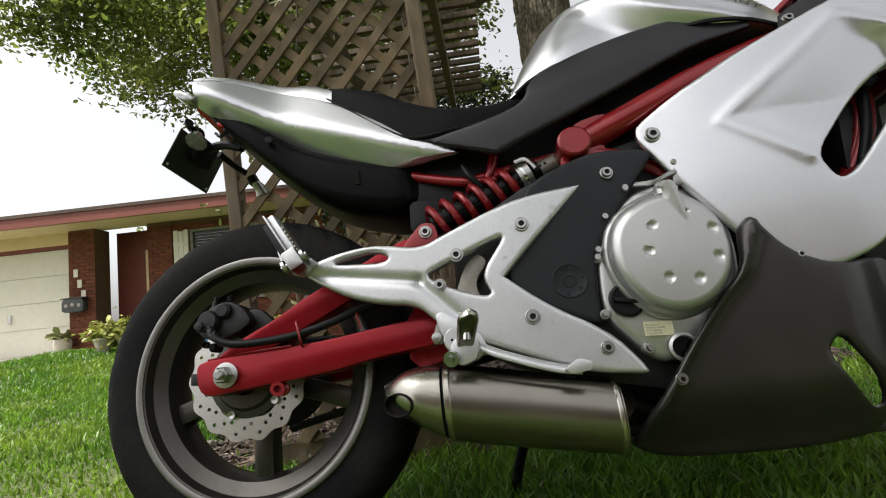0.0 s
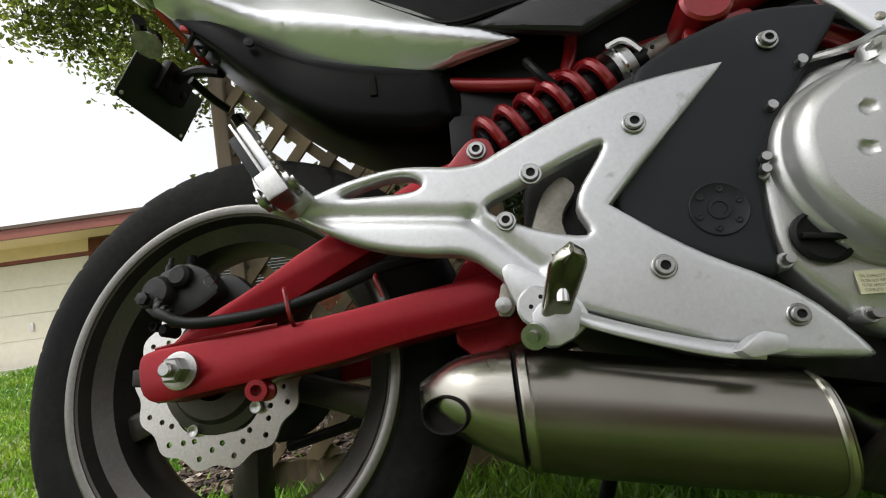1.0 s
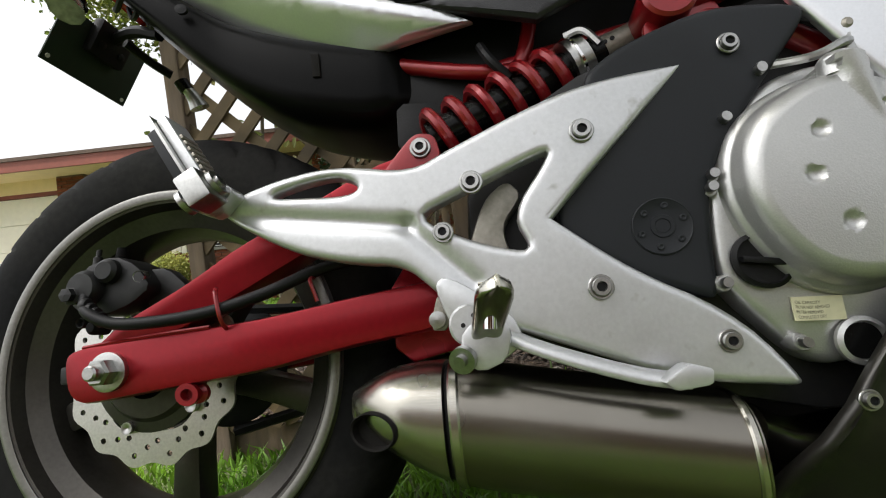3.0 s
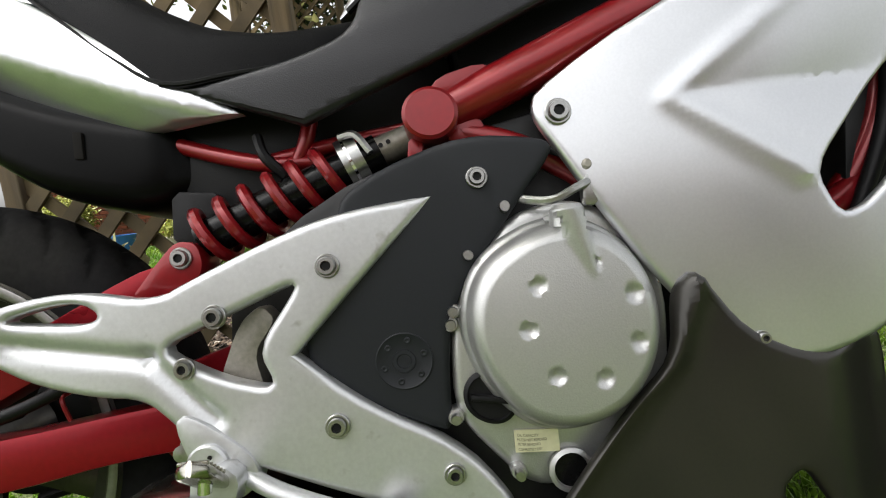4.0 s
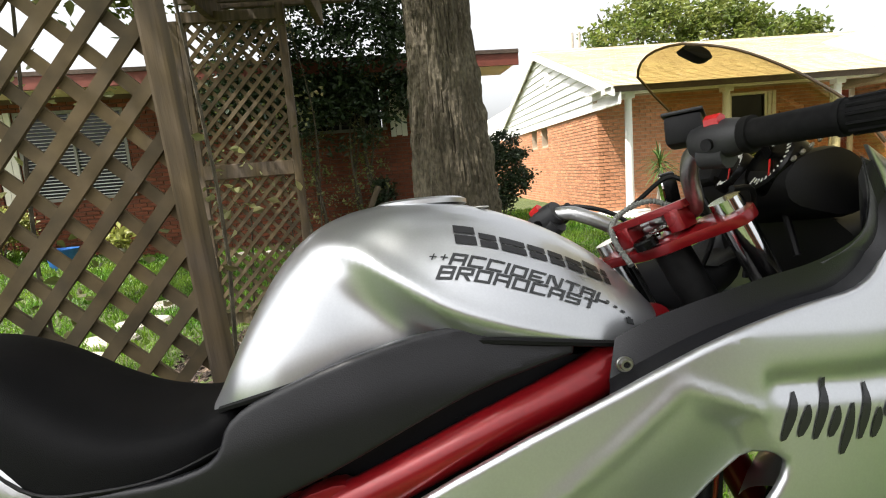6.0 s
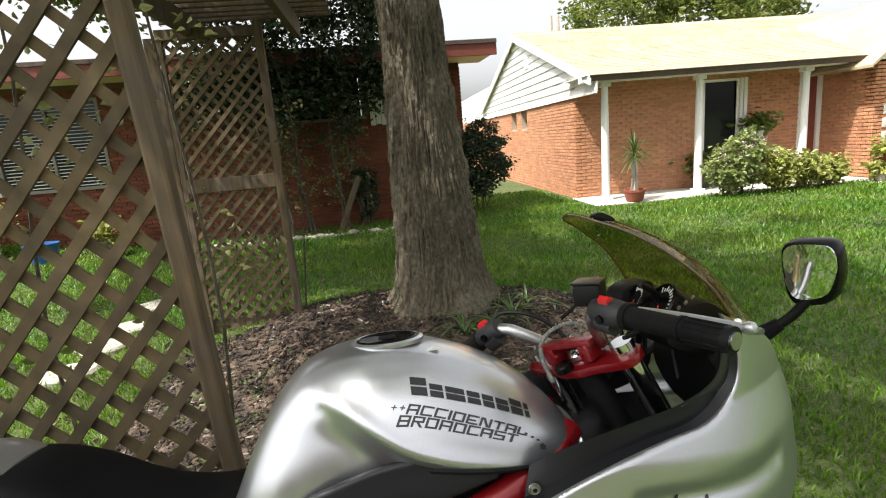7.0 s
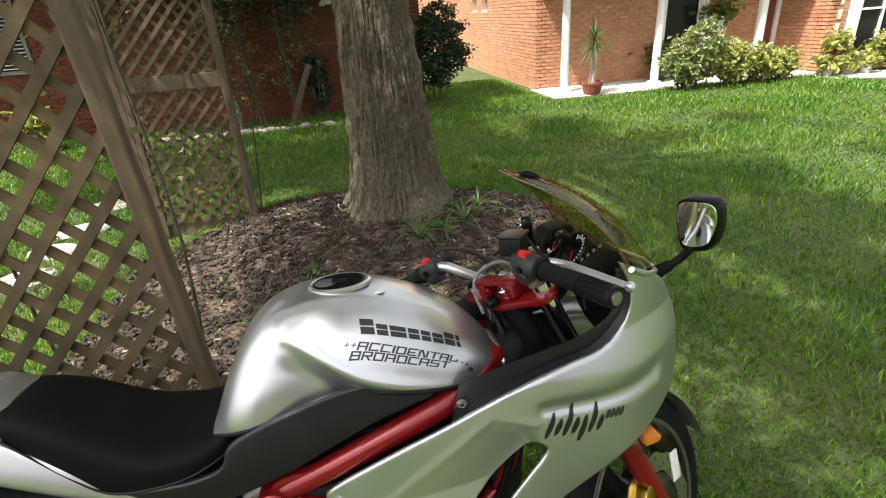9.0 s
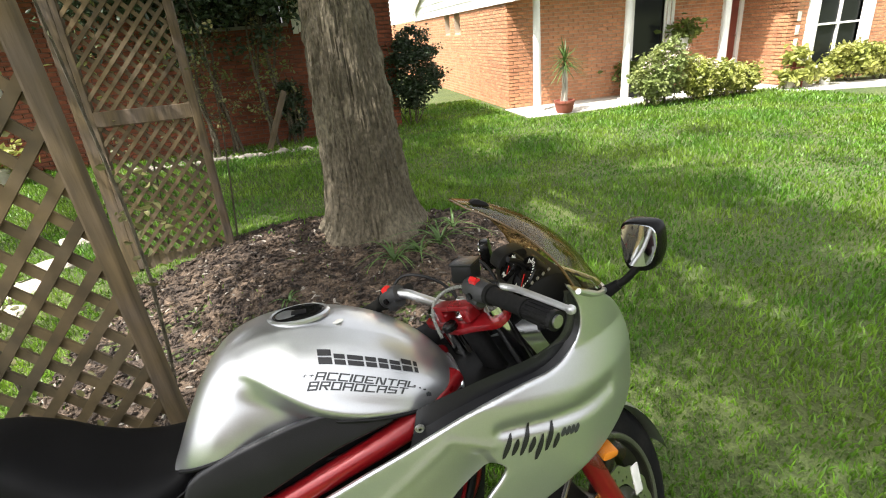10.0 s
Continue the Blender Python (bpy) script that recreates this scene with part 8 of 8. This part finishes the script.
def drawn_out(p, tank_part):
    x, y, z = p
    if tank_part:
        return Vector((x - 0.004 + 0.054 * ease(x, 0.50, 0.98), y, z + 0.008 + 0.018 * ease(z, 0.80, 0.97)))
    arm_k = ease(0.2 - x, 0.0, 0.22) * (1 - ease(z, 0.42, 0.55))
    tail_k = ease(0.36 - x, 0.0, 0.46) * ease(z, 0.57, 0.70)
    dx = FRONT_DRAW(x) * (0.4 + 0.6 * ease(z, 0.42, 0.62)) if x > 0.48 else 0.0
    dx -= 0.018 * arm_k + 0.022 * tail_k ** 1.5
    dz = 0.011 * arm_k + 0.042 * tail_k
    dz -= 0.009 * ease(x, 0.60, 0.66) * (1 - ease(z, 0.50, 0.60)) + 0.040 * ease(x, 1.0, 1.28) * (1 - ease(z, 0.70, 0.86))
    dz += 0.008 * ease(z, 0.72, 0.80) * ease(x, 0.5, 0.6) + 0.018 * ease(z, 0.94, 1.04) * ease(x, 0.9, 1.1)
    return Vector((x + dx, y * (1 + 0.35 * tail_k * ease(0.1 - x, 0.0, 0.2)), z + dz))


def draw_out(ob, tank_part=False):
    for child in ob.children:
        stem = child.name.split(".")[0]
        if stem in STEERED:
            continue
        on = tank_part or stem == "fuel_tank"
        if child.type == "MESH":
            m = child.matrix_local.copy()
            back = m.inverted()
            for v in child.data.vertices:
                v.co = back @ drawn_out(m @ v.co, on)
            child.data.update()
        draw_out(child, on)


draw_out(bike)
# marks lie on the skin below them
for body, names in ((tank, ("lettering", "mark_block", "decal")), (fairing, ("brush_stroke", "small_bar"))):
    skin = BVHTree.FromPolygons([v.co for v in body.data.vertices], [p.vertices for p in body.data.polygons])
    for child in body.children:
        if child.name.split(".")[0] in names:
            for v in child.data.vertices:
                spot, out, _, _ = skin.find_nearest(v.co + Vector((0, -0.004, 0)))
                v.co = spot + out * (0.0012 if out.y < 0 or out.z > 0 else -0.0012)


build_near_house()

# ---------------------------------------------------------------- planting and small things in the gardens
def bush(name, label, category, loc, size, mat, count, per, leaf, seed, spread=0.07, hollow_core=0.25, stem_mat=None, group=""):
    """A shrub of bare stems and many small leaves in an uneven round shape; size = half width x, y and height."""
    rng = random.Random(seed)
    ob = thing(name, label, category, loc, group=group)
    sx, sy, h = size
    stems, centres = [], []
    for k in range(7):
        a = rng.uniform(0, 2 * math.pi)
        tip = (sx * 0.6 * math.cos(a), sy * 0.6 * math.sin(a), h * rng.uniform(0.55, 0.85))
        stems.append(twig((0.04 * math.cos(a), 0.04 * math.sin(a), -0.05), tip, 0.012, 0.004, 5, 0.08, rng))
    part("stem", merged(*stems), stem_mat or M["bark"], ob)
    while len(centres) < count:
        x, y, z = rng.uniform(-1, 1), rng.uniform(-1, 1), rng.uniform(-1, 1)
        d = x * x + y * y + z * z
        lump = 0.78 + 0.35 * noise.noise(Vector((x * 2.1 + seed, y * 2.1, z * 2.1)))
        if hollow_core < d < lump:
            centres.append((x * sx, y * sy, h * 0.56 + z * h * 0.46))
    v, f = leaf_cloud(centres, per, spread, leaf, seed + 3)
    mesh_from("leaves", v, f, mat, ob)
    return ob


def climber(loc, height, lean, seed, leaves):
    """A climbing plant: bare twisted stems with tufts of pale leaves."""
    rng = random.Random(seed)
    ob = thing("climbing_vine", "bare twisting vine with tufts of pale leaves by the wall", "vine", loc, group="vines along the brick wall")
    stems, centres = [], []
    for k in range(3):
        pts = [Vector((0.03 * k + 0.07 * math.sin(z * 3 + k) + lean * z + rng.uniform(-0.03, 0.03), 0.05 * math.cos(z * 2.4 + k * 2), z)) for z in [height * i / 7 - 0.05 for i in range(8)]]
        stems.append(tube(pts, lambda t: 0.026 - 0.016 * t, 7, 4))
        for p in pts[2:]:
            for _ in range(3):
                e = p + Vector((rng.uniform(-0.3, 0.3), rng.uniform(-0.2, 0.1), rng.uniform(-0.25, 0.2)))
                stems.append(twig(p, e, 0.006, 0.002, 4, 0.1, rng))
                centres.append(e)
    part("stem", merged(*stems), M["bark"], ob)
    v, f = leaf_cloud(centres, leaves, 0.055, 0.055, seed)
    mesh_from("leaves", v, f, M["vine_leaf"], ob)
    return ob


def strap_plant(loc, seed, n=16, length=0.26):
    """A clump of long arching strap leaves."""
    rng = random.Random(seed)
    ob = thing("lily_clump", "clump of arching green strap leaves in the mulch", "plant", loc, group="lily clumps by the oak")
    for k in range(n):
        a, ln, rise = rng.uniform(0, 2 * math.pi), length * rng.uniform(0.6, 1.2), rng.uniform(0.5, 0.95)
        d, side = Vector((math.cos(a), math.sin(a), 0)), Vector((-math.sin(a), math.cos(a), 0))
        rows = []
        for i in range(8):
            t = i / 7
            c = d * (ln * t * (0.35 + 0.65 * t)) + Vector((0, 0, ln * rise * (1.7 * t - 1.45 * t * t)))
            w = 0.0085 * (1 - t) ** 0.6 + 0.0006
            rows.append([c - side * w + Vector((0, 0, w * 0.5)), c, c + side * w + Vector((0, 0, w * 0.5))])
        part("blade", loft(rows, close=False), M["strap_leaf"], ob)
    return ob


bush("dark_shrub", "dense dark green shrub at the end of the house", "shrub", (2.50, 8.70, -0.03), (0.62, 0.55, 1.75), M["dark_leaf"], 190, 46, 0.062, 5, 0.065)
bush("conifer", "small dark conical shrub with a bright tip", "shrub", (0.46, 8.05, 0.0), (0.22, 0.2, 1.05), M["dark_leaf"], 60, 36, 0.05, 15, 0.045)
bush("bright_shrub", "small yellow-green shrub growing behind the trellis", "shrub", (-5.05, 7.25, 0.34), (0.42, 0.4, 0.7), M["shrub_leaf"], 80, 40, 0.05, 25, 0.06)
for k, (x, y, h, lean) in enumerate(((-0.85, 7.75, 2.6, 0.02), (-0.55, 7.90, 2.5, -0.04), (0.02, 7.95, 2.7, 0.02), (0.30, 8.05, 2.6, -0.02))):
    climber((x, y, 0.0), h, lean, 40 + k, 9)
board = thing("leaning_board", "weathered board leaning against the vine", "board", (-0.02, 7.75, -0.03), (0, 24, 0))
part("board", box(-0.045, 0.045, -0.015, 0.015, 0, 1.0, 0.004), M["wood_post"], board)

rng = random.Random(77)
edging = thing("stone_edging", "row of pale rough stones edging the wall bed", "stone edging", (0, 0, 0), kind="structure")
for k in range(34):
    x = -1.85 + 2.85 * k / 33
    y = 7.45 + 0.05 * math.sin(k * 1.7) + 0.04 * x
    r = rng.uniform(0.035, 0.075)
    ring = [[(x + r * 1.3 * math.cos(2 * math.pi * i / 8) * f * rng.uniform(0.85, 1.15), y + r * math.sin(2 * math.pi * i / 8) * f, ground_z(x, y) - 0.02 + z * r * 1.3) for i in range(8)] for f, z in ((0.9, 0), (1.0, 0.35), (0.8, 0.75), (0.35, 0.95))]
    part("stone", loft(ring), M["dead_flower"], edging)
verts, faces = [], []
for k in range(420):
    x, y = rng.uniform(-1.9, 1.1), rng.uniform(7.5, 8.25)
    s, a = rng.uniform(0.012, 0.035), rng.uniform(0, 6.28)
    z = ground_z(x, y) + 0.008
    i = len(verts)
    verts += [(x + s * math.cos(a), y + s * math.sin(a), z), (x - s * math.sin(a), y + s * math.cos(a), z + s * 0.6), (x - s * math.cos(a), y - s * math.sin(a), z), (x + s * math.sin(a), y - s * math.cos(a), z + s * 0.4)]
    faces += [(i, i + 1, i + 2, i + 3)]
tagged(mesh_from("bed_litter", verts, faces, M["dead_flower"]), "pale stone chips and dry leaves below the brick wall", "litter", kind="stuff")
for k, (x, y, n, ln) in enumerate(((1.19, 2.30, 15, 0.32), (1.38, 2.36, 12, 0.28), (1.54, 2.46, 16, 0.36), (1.70, 2.70, 10, 0.26), (0.50, 2.10, 8, 0.13))):
    strap_plant((x, y, ground_z(x, y) - 0.01), 60 + k, n, ln)

# porch front: yucca, oleanders, shrubs, pots
yucca = thing("yucca", "spiky yucca on bare stems in a red terracotta pot", "potted plant", (5.11, 7.86, 0.015))
part("pot", lathe([(0.13, 0), (0.15, 0.05), (0.175, 0.17), (0.185, 0.17), (0.185, 0.21), (0.165, 0.21), (0.15, 0.16), (0.0005, 0.16)], axis="z", steps=28), M["terracotta"], yucca)
part("stem", merged(*[tube([(0.05 * math.cos(k * 2.1), 0.05 * math.sin(k * 2.1), 0.15), (0.03 * math.cos(k * 2.1 + 1.5), 0.03 * math.sin(k * 2.1 + 1.5), 0.42), (0.03 * math.cos(k), 0.03 * math.sin(k), 0.78)], lambda t: 0.034 - 0.014 * t, 7) for k in range(6)]), M["pot_grey"], yucca)
rng = random.Random(9)
for k in range(60):
    a, el, ln = rng.uniform(0, 2 * math.pi), rng.uniform(-0.5, 1.35), rng.uniform(0.32, 0.50)
    d = Vector((math.cos(a) * math.cos(el), math.sin(a) * math.cos(el), math.sin(el)))
    s = Vector((-math.sin(a), math.cos(a), 0))
    c0 = Vector((0, 0, 0.80 + rng.uniform(-0.08, 0.14)))
    rows = [[c0 + d * ln * t + Vector((0, 0, -0.10 * t * t)) + s * w, c0 + d * ln * t + Vector((0, 0, -0.10 * t * t - 0.004)), c0 + d * ln * t + Vector((0, 0, -0.10 * t * t)) - s * w] for t, w in ((0, 0.008), (0.4, 0.013), (0.8, 0.007), (1, 0.001))]
    part("blade", loft(rows, close=False), M["strap_leaf"], yucca)


def flowers(ob, pts, seed):
    v, f = leaf_cloud(pts, 14, 0.03, 0.03, seed, 1.0, 0.1)
    mesh_from("blossom", v, f, M["blossom"], ob)


for k, (x, y, w, h, m, cnt) in enumerate(((6.50, 7.45, 0.30, 0.85, "oleander", 70), (6.86, 7.42, 0.32, 1.12, "oleander", 90), (7.42, 7.40, 0.32, 0.80, "shrub_leaf", 80), (7.95, 7.42, 0.34, 0.66, "shrub_leaf", 80), (8.42, 7.45, 0.30, 0.58, "shrub_leaf", 70), (10.75, 7.35, 0.46, 0.78, "shrub_leaf", 110), (11.35, 7.30, 0.36, 0.66, "shrub_leaf", 70))):
    ob = bush("oleander" if m == "oleander" else "garden_shrub", "leafy oleander with pale pink flowers by the porch" if m == "oleander" else "sunlit yellow-green shrub by the porch", "shrub", (x, y, 0.0), (w, w * 0.9, h), M[m], cnt, 18, 0.085, 80 + k, 0.055, 0.1, group="shrubs along the porch")
    if k < 3:
        flowers(ob, [(random.Random(k * 9 + i).uniform(-w, w) * 0.7, -w * 0.5, h * (0.75 + 0.05 * (i % 4))) for i in range(7)], k)


def potted(loc, r, h, mat, label, leaves, seed, leaf_mat, spread):
    ob = thing("plant_pot", label, "plant pot", loc)
    part("pot", lathe([(r * 0.72, 0), (r, h * 0.85), (r * 1.08, h * 0.87), (r * 1.08, h), (r * 0.92, h), (r * 0.88, h * 0.9), (0.0005, h * 0.9)], axis="z", steps=20), mat, ob)
    v, f = leaf_cloud([(0, 0, h + spread)] * 4, leaves, spread, 0.13, seed, 0.8)
    mesh_from("leaves", v, f, leaf_mat, ob)
    return ob


potted((9.35, 7.35, 0.0), 0.09, 0.17, M["pot_grey"], "small grey pot with a sprawling green plant", 40, 1, M["shrub_leaf"], 0.08)
potted((9.75, 7.35, 0.0), 0.11, 0.20, M["pot_grey"], "pale grey pot with leafy stems", 50, 2, M["shrub_leaf"], 0.10)
potted((10.10, 7.30, 0.0), 0.10, 0.17, M["white_plastic"], "white pot with a low green plant", 30, 3, M["shrub_leaf"], 0.07)
potted((8.05, 8.70, 0.80), 0.12, 0.22, M["white_plastic"], "white hanging pot with a drooping fern", 60, 4, M["leaf"], 0.13)
potted((6.95, 8.65, 0.015), 0.14, 0.30, M["bin"], "black pot with a dark green plant on the porch", 60, 5, M["leaf"], 0.16)
stand = thing("plant_stand", "small reddish wooden plant stand on the walk", "plant stand", (9.55, 7.45, 0.0))
part("top", box(-0.11, 0.11, -0.11, 0.11, 0.36, 0.385, 0.006), M["red_trim"], stand)
for sx in (-1, 1):
    for sy in (-1, 1):
        part("leg", box(sx * 0.095 - 0.012, sx * 0.095 + 0.012, sy * 0.095 - 0.012, sy * 0.095 + 0.012, 0, 0.36, 0.003), M["red_trim"], stand)
potted((9.55, 7.45, 0.385), 0.07, 0.12, M["terracotta"], "small clay pot with a bushy plant on the stand", 40, 6, M["shrub_leaf"], 0.08)
number = thing("house_number", "column of pale bars where the number stands on the brick pier", "house number")
number.matrix_world = at_house(5.34, -1.115, 1.15)
for k in range(3):
    part("plate", box(0, 0.085, -0.012, 0, -0.24 * k, -0.24 * k + 0.17, 0.01), M["garage_paint"], number)
pipes = thing("roof_vents", "two short grey vent pipes on the tan roof", "vent pipe")
pipes.matrix_world = at_house(0.35, 2.2, 3.62)
for dx in (0, 0.16):
    part("pipe", lathe([(0.03, -0.1), (0.03, 0.22), (0.026, 0.22), (0.0005, 0.20)], (dx, 0, 0), "z", 14), M["pot_grey"], pipes)

# end of the wing: second porch, its posts and a parked car
far = thing("side_porch", "small side porch with a dark sloping roof on white posts", "porch", kind="structure")
far.matrix_world = at_house(7.80, 0.1, 0.0)
roof_bm = bmesh.new()
vs = [roof_bm.verts.new(p) for p in ((-0.1, -0.6, 1.95), (4.2, -0.6, 1.95), (4.2, 1.4, 2.7), (-0.1, 1.4, 2.7), (-0.1, -0.6, 2.03), (4.2, -0.6, 2.03), (4.2, 1.4, 2.78), (-0.1, 1.4, 2.78))]
for f in ((0, 3, 2, 1), (4, 5, 6, 7), (0, 1, 5, 4), (1, 2, 6, 5), (2, 3, 7, 6), (3, 0, 4, 7)):
    roof_bm.faces.new([vs[i] for i in f])
part("roof", roof_bm, M["dark_shingle"], far, smooth=False)
for x in (0.95, 2.9):
    part("post", box(x, x + 0.12, -0.42, -0.30, -0.02, 1.98, 0.006), M["white_paint"], far)
part("slab", box(-0.1, 4.2, -0.6, 1.3, -0.25, 0.01, 0.01), M["concrete"], far)
part("wall", box(0.0, 4.0, 0.9, 1.1, 0, 2.5), M["brick"], far, smooth=False)
wfar = part("window", box(0.25, 0.75, 0.86, 0.9, 0.5, 1.6, 0.004), M["white_paint"], far)
part("pane", box(0.30, 0.70, 0.85, 0.858, 0.55, 1.55), M["pane"], wfar, smooth=False)

car = thing("parked_car", "dark red and black car parked beyond the side porch", "car", (18.6, 11.4, 0.0), (0, 0, 20))
prof = rounded([(-2.1, 0.28), (-2.1, 0.70), (-1.85, 0.92), (-1.1, 0.98), (-0.6, 1.38), (0.7, 1.42), (1.5, 1.0), (2.05, 0.88), (2.15, 0.55), (2.1, 0.28)], 0.2, 2)
cb = part("body", prism(prof, -0.86, 0.86, 0.08), M["car_paint"], car)
part("window", prism(rounded([(-0.95, 1.0), (-0.55, 1.32), (0.65, 1.35), (1.25, 1.02)], 0.12, 1), -0.875, 0.875, 0.01), M["pane"], cb)
for x in (-1.35, 1.35):
    for s in (-1, 1):
        w = part("wheel", lathe([(0.20, s * 0.10), (0.32, s * 0.09), (0.32, -s * 0.09), (0.20, -s * 0.10)], (x, s * 0.80, 0.32), "y", 28, close=True), M["rubber"], car)
        part("rim", lathe([(0.205, s * 0.08), (0.06, s * 0.10), (0.0005, s * 0.10)], (x, s * 0.80, 0.32), "y", 20), M["bolt"], w)
part("headlight", box(2.0, 2.13, -0.75, -0.45, 0.62, 0.76, 0.03), M["clear"], cb)
part("bumper", box(2.02, 2.2, -0.8, 0.8, 0.28, 0.5, 0.04), M["black"], cb)

# behind the lattice: tub, slabs and pale things on the grass
tub = thing("blue_tub", "blue plastic tub on the grass behind the trellis", "tub", (-4.05, 6.95, ground_z(-4.05, 6.95)))
part("tub", lathe([(0.15, 0), (0.20, 0.26), (0.215, 0.26), (0.215, 0.28), (0.19, 0.28), (0.15, 0.05), (0.0005, 0.05)], axis="z", steps=28), M["blue"], tub)
for k, (x, y, sx, sy, a) in enumerate(((-1.46, 2.78, 0.20, 0.15, 10), (-1.47, 3.24, 0.19, 0.15, -12), (-1.44, 3.68, 0.20, 0.15, 6), (-1.46, 4.32, 0.20, 0.16, -5))):
    slab = thing("stepping_stone", "pale flat stepping stone set in the grass", "stepping stone", (x, y, ground_z(x, y)), (0, 0, a), group="stepping stones")
    part("slab", loft([[(sx * f * math.cos(2 * math.pi * i / 12) * (1 + 0.1 * math.sin(i * 2.3)), sy * f * math.sin(2 * math.pi * i / 12), z) for i in range(12)] for f, z in ((1.0, -0.03), (1.02, 0.02), (0.92, 0.04))]), M["pot_grey"], slab)
for k, (x, y) in enumerate(((-5.7, 7.1), (-5.95, 6.9), (-3.5, 7.4))):
    potted((x, y, ground_z(x, y)), 0.13, 0.24, M["pot_grey"] if k else M["white_plastic"], "pale pot with a leafy plant by the house wall", 40, 30 + k, M["shrub_leaf"], 0.12)

# dark growth hanging from the eave of the long house, thickened to imitate shade
rng = random.Random(31)
hang = thing("hanging_creeper", "dark creeper over the eave, thickened to imitate the shade there", "vine")
part("stem", twig((-1.6, 7.5, 2.62), (1.4, 7.7, 2.62), 0.012, 0.006, 5, 0.03, rng), M["bark"], hang)
drops = []
for k in range(120):
    x = rng.uniform(-2.2, 1.5)
    drops.append((x, 7.66 + 0.07 * x + rng.uniform(-0.2, 0.2), 2.62 - abs(rng.gauss(0, 0.38))))
# extra leaves above the eave fill the bright gap with dark
for k in range(170):
    x = rng.uniform(-1.7, 1.0)
    drops.append((x, 7.4 + 0.07 * x + rng.uniform(-0.4, 0.3), rng.uniform(2.55, 4.2)))
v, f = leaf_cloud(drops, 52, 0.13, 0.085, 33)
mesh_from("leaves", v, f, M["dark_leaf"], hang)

# leaves climbing on the arbour
rng = random.Random(5)
centres = [(rng.uniform(-0.45, 0.25), rng.uniform(0.75, 1.1), rng.uniform(0.5, 2.3)) for _ in range(26)] + [(rng.uniform(-0.62, 0.10), rng.uniform(3.26, 3.42), rng.uniform(0.9, 2.2)) for _ in range(22)]
arb = thing("arbour_creeper", "thin creeper with yellow-green leaves on the arbour", "vine")
for x, y in ((0.18, 0.85), (-0.3, 1.0), (-0.1, 3.33), (-0.45, 3.30), (0.06, 3.30)):
    part("stem", twig((x, y, 0.05), (x + rng.uniform(-0.1, 0.1), y, 2.3), 0.008, 0.003, 5, 0.05, rng), M["bark"], arb)
v, f = leaf_cloud(centres, 14, 0.06, 0.036, 12)
mesh_from("leaves", v, f, M["vine_leaf"], arb)


# trees beyond the roofs
def far_tree(x, y, h, r, seed):
    rng = random.Random(seed)
    ob = thing("distant_tree", "leafy green tree beyond the roofs", "tree", (x, y, 0), group="trees beyond the roofs")
    part("trunk", tube([(0, 0, -0.3), (0.1, 0, h * 0.4), (0, 0.1, h * 0.75)], lambda t: 0.22 - 0.15 * t, 10), M["bark"], ob)
    part("limbs", merged(*[twig((0, 0, h * 0.45), (r * 0.7 * math.cos(k * 1.05), r * 0.7 * math.sin(k * 1.05), h * rng.uniform(0.6, 0.9)), 0.07, 0.02, 6, 0.06, rng) for k in range(6)]), M["bark"], ob)
    pts = []
    while len(pts) < 110:
        a, b, c = (rng.uniform(-1, 1) for _ in range(3))
        if 0.3 < a * a + b * b + c * c < 0.8 + 0.4 * noise.noise(Vector((a * 2 + seed, b * 2, c * 2))):
            pts.append((a * r, b * r, h * 0.68 + c * h * 0.36))
    v, f = leaf_cloud(pts, 60, r * 0.12, 0.24, seed)
    mesh_from("crown", v, f, M["leaf"], ob)


for k, (x, y, h, r) in enumerate(((12.5, 24, 8.6, 2.8), (16.5, 24, 8.0, 2.6), (20.5, 25, 7.2, 2.6), (28.0, 22, 6.2, 2.8), (24.0, 15.0, 5.2, 1.7), (-28, 31, 9.4, 2.0), (-23, 33, 9.2, 1.8))):
    far_tree(x, y, h, r, 100 + k)
